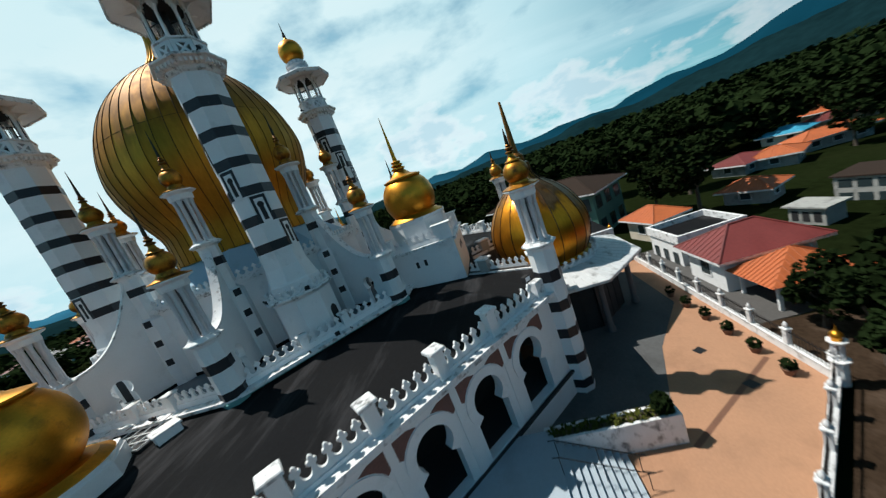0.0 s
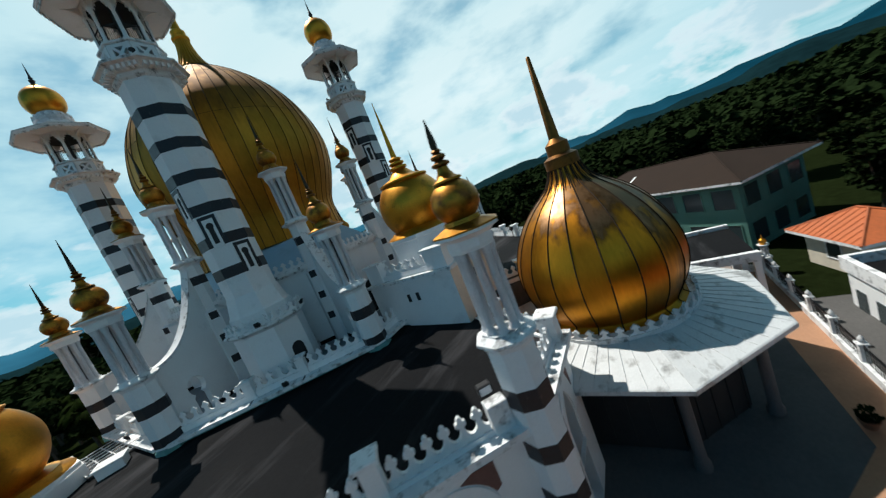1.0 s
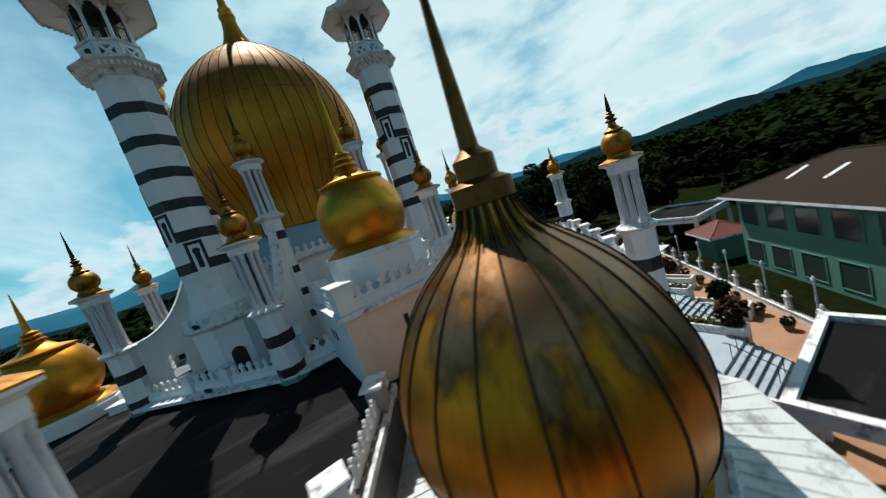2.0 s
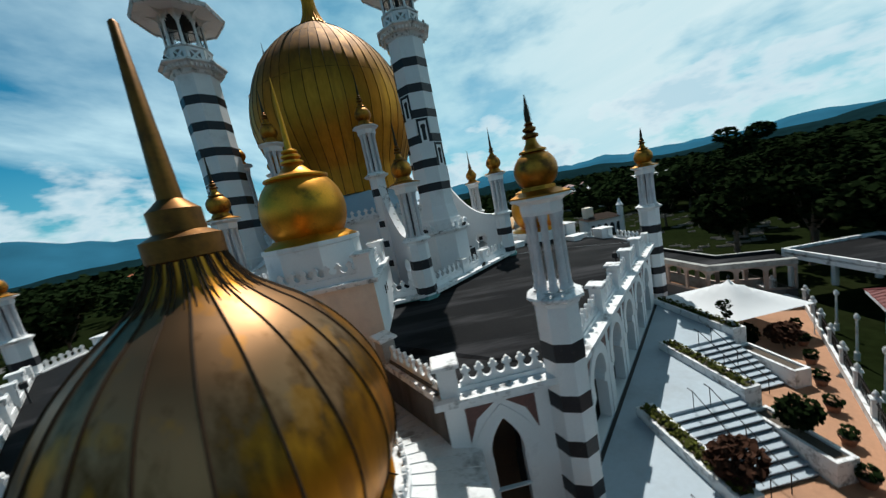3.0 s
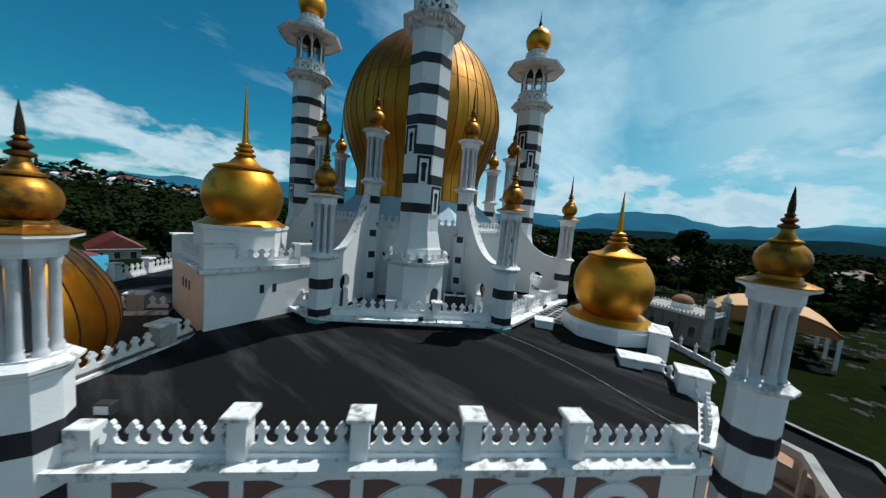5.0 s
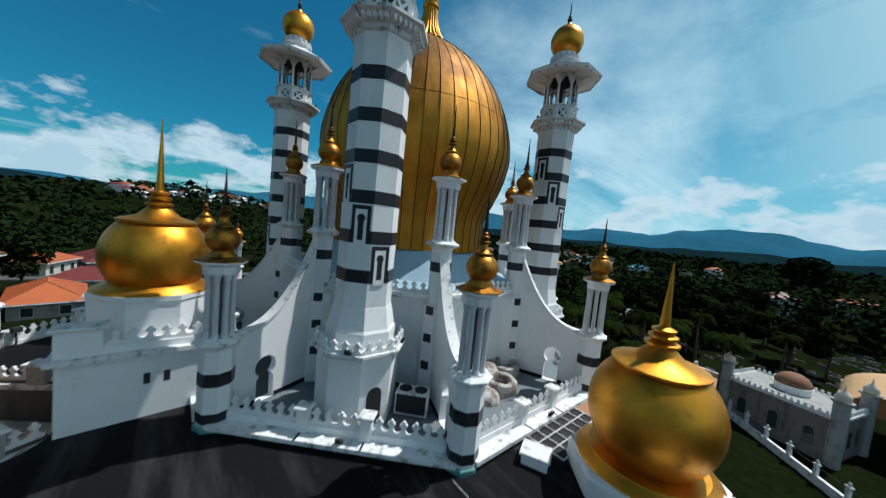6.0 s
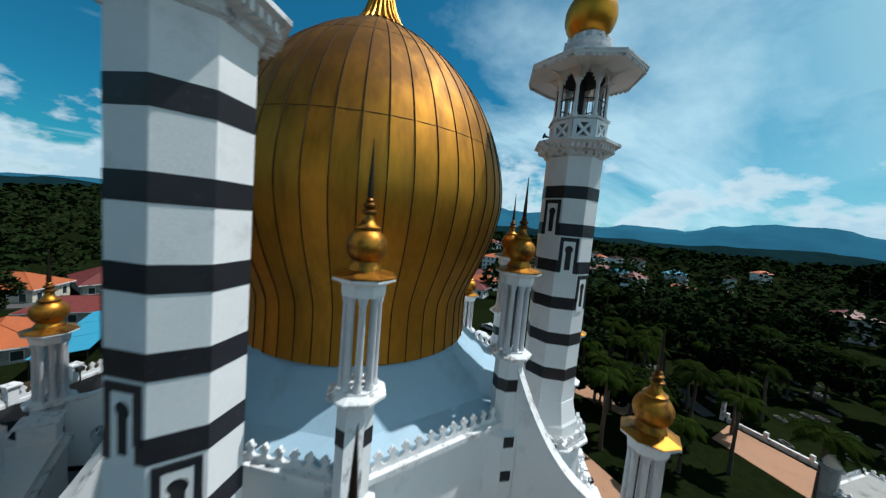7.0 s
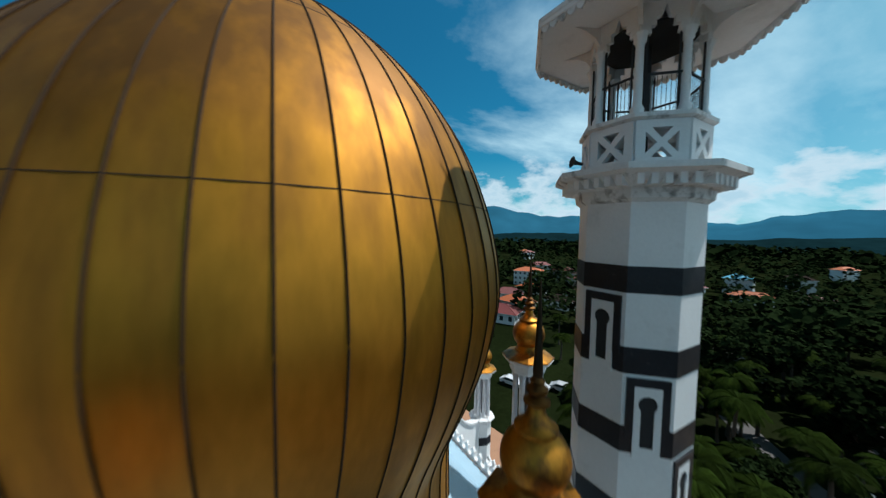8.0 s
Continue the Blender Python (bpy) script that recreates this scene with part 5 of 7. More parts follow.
REDLEAF = material("red_brown_leaves", (0.045, 0.020, 0.012), 0.9, spec=0.1, var=0.4, scale=3.0, bump=0)
CLAY = material("clay_pot", (0.16, 0.075, 0.045), 0.8, var=0.2)
BLACKMETAL = material("black_iron", (0.02, 0.02, 0.022), 0.5, var=0.2, metal=0.5)
CARWHITE = material("car_paint", (0.6, 0.61, 0.63), 0.25, var=0.03, bump=0, rnd=0.3)
# distance haze is put into these hill colours as blue
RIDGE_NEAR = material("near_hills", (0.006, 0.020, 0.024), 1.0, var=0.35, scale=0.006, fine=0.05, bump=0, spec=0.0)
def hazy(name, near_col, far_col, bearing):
    """Far slopes with haze painted into the base colour, paler from one side of the valley to the other."""
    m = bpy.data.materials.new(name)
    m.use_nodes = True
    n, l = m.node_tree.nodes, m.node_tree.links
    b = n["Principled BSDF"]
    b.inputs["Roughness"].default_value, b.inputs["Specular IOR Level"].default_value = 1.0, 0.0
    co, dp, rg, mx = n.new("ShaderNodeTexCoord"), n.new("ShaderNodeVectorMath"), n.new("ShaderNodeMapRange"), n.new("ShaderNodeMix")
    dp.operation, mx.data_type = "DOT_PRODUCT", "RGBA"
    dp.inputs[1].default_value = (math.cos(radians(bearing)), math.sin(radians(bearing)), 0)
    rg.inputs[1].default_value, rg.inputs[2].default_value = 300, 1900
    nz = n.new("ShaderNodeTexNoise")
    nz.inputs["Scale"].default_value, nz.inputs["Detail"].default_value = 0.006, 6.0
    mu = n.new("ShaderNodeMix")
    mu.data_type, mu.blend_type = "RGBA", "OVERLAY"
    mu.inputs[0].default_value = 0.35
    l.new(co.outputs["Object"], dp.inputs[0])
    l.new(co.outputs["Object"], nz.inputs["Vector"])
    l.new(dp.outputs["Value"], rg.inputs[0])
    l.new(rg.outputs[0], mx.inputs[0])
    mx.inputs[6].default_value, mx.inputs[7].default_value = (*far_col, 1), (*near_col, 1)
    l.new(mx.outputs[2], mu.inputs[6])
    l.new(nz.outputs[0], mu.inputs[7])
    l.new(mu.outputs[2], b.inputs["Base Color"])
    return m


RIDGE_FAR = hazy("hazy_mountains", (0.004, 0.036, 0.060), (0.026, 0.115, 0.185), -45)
rng = random.Random(7)

# ---------------------------------------------------------------- land out to the horizon
GZ = -7.4


def land(x, y):
    """Height of the land: level about the mosque, falling away into a wooded valley."""
    d = math.hypot(x, y)
    u = min(1.0, max(0.0, (d - 62) / 130))
    z = GZ - 0.2 - 5.0 * u * u * (3 - 2 * u)
    z += 2.5 * u * noise.noise(Vector((x * 0.012, y * 0.012, 3.0)))
    # the town's hill in the west
    a = math.atan2(y, x)
    w = math.exp(-((abs(a) - math.pi) / 0.30) ** 2)
    v = min(1.0, max(0.0, (d - 320) / 420))
    return z + w * v * 44


ring = [0, 20, 40, 55, 65, 75, 90, 105, 120, 140, 165, 195, 230, 270, 320, 380, 450, 540, 650, 800, 1000, 1300, 1700, 2300, 3000]
nseg = 120
lv, lf = [], []
for r in ring:
    for i in range(nseg):
        a = 2 * math.pi * i / nseg
        lv.append((r * math.cos(a), r * math.sin(a), land(r * math.cos(a), r * math.sin(a))))
for j in range(len(ring) - 1):
    for i in range(nseg):
        k = (i + 1) % nseg
        lf.append((j * nseg + i, j * nseg + k, (j + 1) * nseg + k, (j + 1) * nseg + i))
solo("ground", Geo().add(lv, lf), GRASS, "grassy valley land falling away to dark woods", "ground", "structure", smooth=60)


def ridge(name, dist, prof, mat, label, rough, seed, a0=-180, a1=180):
    """A chain of hills at a distance, by bearing and height in degrees."""
    vs, fs = [], []
    n = 360
    for i in range(n + 1):
        a = a0 + (a1 - a0) * i / n
        e = np.interp((a + 180) % 360 - 180 if a1 > 180 else a, [p[0] for p in prof], [p[1] for p in prof])
        e += rough * noise.fractal(Vector((math.cos(radians(a)) * 6, math.sin(radians(a)) * 6, seed)), 1.0, 2.0, 5)
        d = dist * (1 + 0.1 * noise.noise(Vector((math.cos(radians(a)) * 2, math.sin(radians(a)) * 2, seed + 5))))
        x, y = d * math.cos(radians(a)), d * math.sin(radians(a))
        top = 9 + d * math.tan(radians(max(0.1, e)))
        vs += [(x * 0.80, y * 0.80, -25), (x * 0.93, y * 0.93, top * 0.62), (x, y, top), (x * 1.12, y * 1.12, -25)]
    for i in range(n):
        for k in range(3):
            fs.append((i * 4 + k, i * 4 + 4 + k, i * 4 + 5 + k, i * 4 + 1 + k))
    solo(name, Geo().add(vs, fs), mat, label, "hills", "structure", smooth=50)


FAR = [(-180, 2.0), (-150, 1.5), (-100, 2.5), (-60, 6.0), (-45, 5.2), (-38, 3.6), (-30, 2.6), (-20, 2.2), (-8, 1.8), (10, 1.3), (30, 1.0), (45, 1.6), (58, 2.2), (70, 2.4), (78, 2.2), (84, 3.0), (90, 2.7), (97, 3.5), (103, 2.9), (108, 2.2), (114, 2.7), (120, 2.0), (128, 3.0), (135, 4.2), (140, 4.6), (150, 3.6), (160, 2.7), (180, 2.0)]
NEAR = [(-180, 1.2), (-150, 0.8), (-100, 1.5), (-60, 4.0), (-45, 3.0), (-30, 1.2), (-10, 0.7), (10, 0.7), (30, 0.7), (60, 0.6), (75, 0.8), (90, 0.6), (110, 0.4), (140, 0.5), (160, 1.0), (180, 1.2)]
ridge("backdrop_mountains", 2300, FAR, RIDGE_FAR, "distant mountain chain with blue haze in its colour", 1.2, 1.0)
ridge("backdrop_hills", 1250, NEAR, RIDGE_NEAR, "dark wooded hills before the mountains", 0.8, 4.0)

# paved precinct inside the fence
FENCE = [(36.0, -14.6), (12.9, -37.5), (-14.5, -37.1), (-37.4, -14.0)]
solo("paving", Geo().plan([(34.5, 8), (36.4, -14.4), (13.0, -37.8), (-14.0, -37.2), (-37.4, -14.0), (-36, 6), (-20, 6), (-20, -5), (20, -5), (20, 8)], GZ - 0.35, GZ), PAVE, "brown concrete paving round the mosque", "paving", "structure")
solo("paving", Geo().plan([(16.5, 8), (16.5, 14), (8, 24), (-10, 28), (-34, 25), (-36, 6.1), (-20, 6.1)], GZ - 0.35, GZ - 0.004), PAVE, "brown concrete paving behind the mosque", "paving", "structure")
# dark paving between arcade and porch; its south reach stands for the porch's shade
solo("dark_paving", Geo().plan([(-15.2, -21.6), (-15.2, -29.3), (-9.0, -32.0), (-4.0, -35.6), (4.0, -35.6), (6.5, -32.0), (6.5, -24.0), (-6, -24.0)], GZ - 0.05, GZ + 0.012), YARDGREY, "dark grey paving, its south reach standing for porch shade", "paving", "structure")
solo("garden_soil", Geo().plan([(-8.9, -37.8), (-14.6, -37.7), (-38.0, -14.4), (-44, -19), (-24, -44), (-9.5, -46)], GZ - 0.6, GZ - 0.12), SOIL, "dark brown garden soil beyond the fence", "soil", "structure")
# drains across the yard
for a, b in (((-16.5, -29.5), (-12.0, -36.0)), ((-19, -27), (-24.5, -26.5))):
    v = Vector((b[0] - a[0], b[1] - a[1], 0))
    solo("drain_channel", Geo().box(0, v.length, -0.13, 0.13, GZ - 0.05, GZ + 0.006, Matrix.Translation((a[0], a[1], 0)) @ turn(math.degrees(math.atan2(v.y, v.x)))), CLAY, "narrow red-brown drain across the yard", "drain", "structure")

# ---------------------------------------------------------------- terraces with stairs, planters, plants
def leaf_cloud(blobs, n, size, seed, flat=0.6):
    """Many small leaf clumps spread over overlapping blobs (x, y, z, rx, rz)."""
    r = random.Random(seed)
    g = Geo()
    for k in range(n):
        x, y, z, rx, rz = blobs[r.randrange(len(blobs))]
        while True:
            p = Vector((r.uniform(-1, 1), r.uniform(-1, 1), r.uniform(-1, 1)))
            if 0.25 < p.length < 1:
                break
        p = p.normalized() * (p.length ** 0.45)
        c = Vector((x + p.x * rx, y + p.y * rx, z + p.z * rz))
        s = size * r.uniform(0.6, 1.3)
        q = Euler((r.uniform(-0.9, 0.9), r.uniform(-0.9, 0.9), r.uniform(0, 6.3))).to_matrix()
        pts = [q @ Vector(v) * s for v in ((-0.5, -0.28, 0), (0.1, -0.42, 0.10), (0.55, 0.0, 0.16), (0.05, 0.45, 0.08), (-0.45, 0.25, -0.04))]
        g.add([tuple(c + v) for v in pts], [(0, 1, 2, 3, 4)])
    return g


def bush(x, y, z, r, mat, label, seed, stem=0.25):
    t = thing("bush", label, "bush", Matrix.Translation((x, y, z)), "clipped bushes")
    part("stem", Geo().lathe([(0.07, 0), (0.05, stem + r * 0.6)], 6), BARK, t)
    part("leaves", leaf_cloud([(0, 0, stem + r * 0.9, r * 0.85, r * 0.85), (r * .25, 0, stem + r, r * .7, r * .75), (-r * .2, r * .2, stem + r * .8, r * .7, r * .7)], 420, 0.26, seed), mat, t)
    return t


def potted(x, y, seed):
    t = thing("potted_plant", "small green plant in a dark clay pot", "plant", Matrix.Translation((x, y, GZ)), "pots along the fence")
    part("pot", Geo().lathe([(0.20, 0), (0.30, 0.34), (0.33, 0.34), (0.33, 0.40), (0.27, 0.40), (0.25, 0.32)], 12), CLAY, t, smooth=40)
    part("soil", Geo().lathe([(0.26, 0.30), (0.26, 0.33)], 12), BARK, t)
    part("leaves", leaf_cloud([(0, 0, 0.62, 0.33, 0.30)], 70, 0.2, seed), LEAF, t)
    return t


TZ = -5.65


def terrace(s):
    """One raised terrace before the arcade with its three flights; s: which hand."""
    X = lambda x: s * x
    pts = [(26.2, -10.2), (26.2, -18.45), (20.9, -18.45), (20.9, -23.4), (15.6, -23.4), (15.6, -28.2), (11.3, -28.2), (11.0, -25.6)]
    if s < 0:
        pts = pts[:5] + [(15.6, -21.0)]
    pts = [(X(x), y) for x, y in pts]
    solo("terrace", Geo().plan(pts if s > 0 else list(reversed(pts)), GZ, TZ), TERR, "white paved terrace before the arcade", "terrace", "structure")
    n = 10
    for (x0, x1, y) in ((21.6, 25.3, -18.45), (16.3, 20.6, -23.4), (11.4, 15.2, -28.2))[:3 if s > 0 else 2]:
        st = thing("stair", "straight flight of grey steps from the terrace", "stairs", None, "terrace stairs")
        for k in range(n - 1):
            z1 = TZ - (TZ - GZ) * (k + 1) / n
            a, b = sorted((X(x0), X(x1)))
            sp = part("step", Geo().box(a, b, y - 0.34 * (k + 1), y - 0.34 * k, GZ, z1 - 0.05, None), RISER, st, "riser with its shade put into the colour" if k == 0 else "")
            part("tread", Geo().box(a, b, y - 0.34 * (k + 1) - 0.03, y - 0.34 * k, z1 - 0.05, z1, None), TERR, sp)
        xm = X((x0 + x1) / 2 - 0.4)
        rail = thing("handrail", "thin dark steel handrail on the steps", "handrail", None, "handrails")
        for dx in (0, 0.9):
            part("rail", Geo().tube([(xm + dx, y + 0.3, TZ + 0.9), (xm + dx, y, TZ + 0.9), (xm + dx, y - 0.34 * n, GZ + 0.95), (xm + dx, y - 0.34 * n - 0.3, GZ + 0.9)], 0.025, 6), BLACKMETAL, rail)
            for u in (0.0, 0.5, 1.0):
                yy, zz = y - 0.34 * n * u, TZ + (GZ - TZ) * u
                part("post", Geo().tube([(xm + dx, yy, zz - 0.1), (xm + dx, yy, zz + 0.92)], 0.02, 6), BLACKMETAL, rail)
    # planters run out between the flights
    for i, (xa, xb, ya, yb, zt) in enumerate(((20.6, 21.5, -18.0, -23.6, -5.15), (15.3, 16.2, -23.0, -28.2, -5.15), (25.4, 26.3, -11.6, -18.6, -5.15), (25.4, 26.4, -18.6, -22.0, -6.3), (20.7, 21.7, -23.6, -27.0, -6.3), (10.4, 11.3, -27.6, -31.5, -6.3))):
        if s < 0 and i == 5:
            continue
        if s < 0 and i == 1:
            yb, zt = -29.4, -5.75
        a, b = sorted((X(xa), X(xb)))
        pl = thing("planter", "long white planter wall with a low hedge", "planter", None, "planters")
        g = Geo()
        g.box(a, a + 0.16, yb, ya, GZ, zt).box(b - 0.16, b, yb, ya, GZ, zt).box(a + 0.16, b - 0.16, yb, yb + 0.16, GZ, zt).box(a + 0.16, b - 0.16, ya - 0.16, ya, GZ, zt)
        part("wall", g, TRIM, pl, "weathered white wall")
        part("soil", Geo().box(a + 0.16, b - 0.16, yb + 0.16, ya - 0.16, GZ, zt - 0.12), BARK, pl)
        if i < 3:
            blobs = [((a + b) / 2, ya - 0.4 - (ya - yb - 0.8) * k / 9, zt + 0.05, 0.34, 0.22) for k in range(10)]
            part("hedge", leaf_cloud(blobs, 520, 0.16, 30 + i), HEDGE, pl)
    return


for s in (1, -1):
    terrace(s)
bush(27.3, -17.6, GZ, 0.85, LEAF, "round clipped dark green bush by the steps", 1)
bush(29.0, -18.6, GZ, 0.95, REDLEAF, "round red-brown bush beside the paving", 2)
bush(21.3, -25.3, -6.4, 0.85, LEAF, "round clipped dark green bush in a planter", 3)
bush(15.9, -27.6, -5.4, 0.95, REDLEAF, "round red-brown bush in a planter", 4)
bush(13.2, -32.6, GZ, 0.7, REDLEAF, "round red-brown bush below the steps", 5)
bush(-15.75, -28.8, -5.87, 0.5, LEAF, "round clipped dark green bush at the planter's end", 6, 0.1)
# cloud-pruned small tree
tp = thing("topiary", "small cloud-pruned tree with two dark leaf balls", "tree", Matrix.Translation((25.9, -17.6, -5.3)))
part("trunk", Geo().tube([(0, 0, 0), (0.08, 0, 0.5), (0, 0.05, 1.2), (0.02, 0, 1.5)], 0.035, 6), BARK, tp)
part("leaves", leaf_cloud([(0.1, 0, 0.75, 0.3, 0.25), (0, 0, 1.5, 0.42, 0.36), (-0.15, 0.1, 1.4, 0.3, 0.3)], 260, 0.16, 11), LEAF, tp)
for k in range(9):
    n_, t_ = 34.6, 10.5 - 2.4 * k
    potted((n_ + t_) * 0.7071, (t_ - n_) * 0.7071, 50 + k)
for k in range(6):
    potted(-3.0 - 2.1 * k, -35.9, 70 + k)
for k in range(3):
    solo("drain_cover", Geo().box(-0.28, 0.28, -0.28, 0.28, GZ - 0.02, GZ + 0.012, Matrix.Translation(((28.5, -22.0), (-10.2, -33.6), (-13.6, -34.0))[k] + (0,)) @ turn(20)), BLACKMETAL, "square iron drain cover in the paving", "drain cover", group="drain covers")

# canopy tent
tent = thing("canopy_tent", "white peaked canopy tent on slim posts", "tent", Matrix.Translation((29.1, -14.9, GZ)))
g = Geo()
q, ez, pz, m = 3.1, 2.35, 4.15, 10
grid = []
for j in range(m + 1):
    for i in range(m + 1):
        x, y = -q + 2 * q * i / m, -q + 2 * q * j / m
        d = max(abs(x), abs(y)) / q
        sag = 0.16 * (1 - (min(abs(x), abs(y)) / max(abs(x), abs(y), 0.01))) * (1 - d) * 2
        grid.append((x, y, ez + (pz - ez) * (1 - d) ** 1.7 - sag * 0.4))
g.add(grid, [(j * (m + 1) + i, j * (m + 1) + i + 1, (j + 1) * (m + 1) + i + 1, (j + 1) * (m + 1) + i) for j in range(m) for i in range(m)])
part("canopy", g, TENT, tent, smooth=60)
for x in (-q, q):
    for y in (-q, q):
        part("post", Geo().lathe([(0.035, 0), (0.035, ez)], 8, 0, Matrix.Translation((x * 0.985, y * 0.985, 0))), TRIM, tent)
part("finial", Geo().lathe([(0.07, pz - 0.05), (0.10, pz + 0.1), (0.03, pz + 0.25)], 10), BLACKMETAL, tent)

# ---------------------------------------------------------------- perimeter fence
post_me = Geo().box(-0.13, 0.13, -0.13, 0.13, 0, 1.6).box(-0.19, 0.19, -0.19, 0.19, 1.6, 1.69, b=0.03).lathe([(0.07, 1.69), (0.12, 1.78), (0.13, 1.86), (0.08, 1.97), (0.02, 2.06)], 10).mesh("post", TRIM, 35)
pal_me = Geo().box(-0.014, 0.014, -0.014, 0.014, 0.55, 1.52).mesh("paling", BLACKMETAL)


def fence(a, b, pitch=2.55, palings=True):
    v = Vector((b[0] - a[0], b[1] - a[1], 0))
    m0 = Matrix.Translation((a[0], a[1], GZ)) @ turn(math.degrees(math.atan2(v.y, v.x)))
    t = thing("fence", "white post fence with dark iron palings on a low wall", "fence", m0, "perimeter fence")
    n = max(1, round(v.length / pitch))
    p = v.length / n
    part("low_wall", Geo().box(0, v.length, -0.11, 0.11, -0.4, 0.5).box(0, v.length, -0.16, 0.16, 0.5, 0.58), TRIM, t, "low white plinth wall")
    for i in range(n + 1):
        part("post", post_me, None, t, m=Matrix.Translation((p * i, 0, -0.1)))
    part("rail", Geo().box(0, v.length, -0.02, 0.02, 1.32, 1.37), BLACKMETAL, t)
    if palings:
        k = int(v.length / 0.19)
        for i in range(k):
            part("paling", pal_me, None, t, m=Matrix.Translation((v.length * (i + 0.5) / k, 0, 0)))
    return t


for a, b in zip(FENCE, FENCE[1:]):
    fence(a, b)
fence(FENCE[0], (37.5, -8.5))
# large gate posts with gold balls
def gate_post(x, y):
    t = thing("gate_post", "tall white pillared fence post with a small gold ball", "gate post", Matrix.Translation((x, y, GZ)) @ Matrix.Scale(0.66, 4), "gate posts")
    part("shaft", Geo().lathe([(0.42 * OCT, 0), (0.42 * OCT, 1.9), (0.55 * OCT, 2.0), (0.55 * OCT, 2.1)], 8, 22.5), WHITE, t)
    cm = Geo().lathe([(0.08, 2.1), (0.06, 2.3), (0.06, 3.3), (0.09, 3.45)], 6).mesh("column", GREYCOL)
    for i in range(6):
        a = radians(60 * i)
        part("column", cm, None, t, m=Matrix.Translation((0.28 * math.cos(a), 0.28 * math.sin(a), 0)))
    part("plate", Geo().lathe([(0.40 * OCT, 3.45), (0.52 * OCT, 3.6), (0.52 * OCT, 3.68)], 8, 22.5), TRIM, t)
    part("ball", Geo().lathe([(0.30, 3.68)] + [(0.36 * math.cos(radians(a)), 4.05 + 0.36 * math.sin(radians(a))) for a in range(-40, 71, 15)] + [(0.07, 4.5), (0.02, 4.9)], 14), BALLGOLD, t, "gold ball", smooth=45)
gate_post(-14.7, -37.1)
gate_post(12.9, -37.7)


# lamp posts beyond the fence
def lamp_post(x, y, h=4.2):
    t = thing("lamp_post", "slim white lamp post with a round lantern", "lamp post", Matrix.Translation((x, y, GZ)), "lamp posts")
    part("pole", Geo().lathe([(0.13, 0), (0.13, 0.5), (0.06, 0.6), (0.05, h)], 8), TRIM, t)
    part("lantern", Geo().lathe([(0.06, h), (0.12, h + 0.10), (0.13, h + 0.20), (0.08, h + 0.32), (0.02, h + 0.42)], 10), TRIM, t, smooth=45)
for k in range(7):
    n_, t_ = 36.6, 11 - 4.2 * k
    lamp_post((n_ + t_) * 0.7071, (t_ - n_) * 0.7071, 2.6)


# ---------------------------------------------------------------- covered walkway
PINKWALL = material("pinkish_plaster", (0.38, 0.30, 0.26), 0.85, var=0.12, stain=(0.16, 0.13, 0.11), stain_amt=0.6, stain_scale=0.9)


def offset_line(pts, o):
    """The line of points moved sideways to its left, with mitred corners."""
    out = []
    P = [Vector((x, y)) for x, y in pts]
    for i, p in enumerate(P):
        ns = []
        for q0, q1 in ((i - 1, i), (i, i + 1)):
            if q0 >= 0 and q1 < len(P):
                d = (P[q1] - P[q0]).normalized()
                ns.append(Vector((-d.y, d.x)))
        n = sum(ns, Vector((0, 0))).normalized()
        out.append(p + n * (o / max(0.4, n.dot(ns[0]))))
    return out


def strip(pts, o0, o1, z0, z1):
    """A band between two offsets of a line, given height."""
    A, B = offset_line(pts, o0), offset_line(pts, o1)
    vs = []
    for p, q in zip(A, B):
        vs += [(p.x, p.y, z0), (q.x, q.y, z0), (q.x, q.y, z1), (p.x, p.y, z1)]
    fs = [(3, 2, 1, 0), tuple(4 * len(A) - 4 + k for k in range(4))]
    for i in range(len(A) - 1):
        for k in range(4):
            j = (k + 1) % 4
            fs.append((4 * i + k, 4 * i + j, 4 * i + 4 + j, 4 * i + 4 + k))
    return Geo().add(vs, fs)


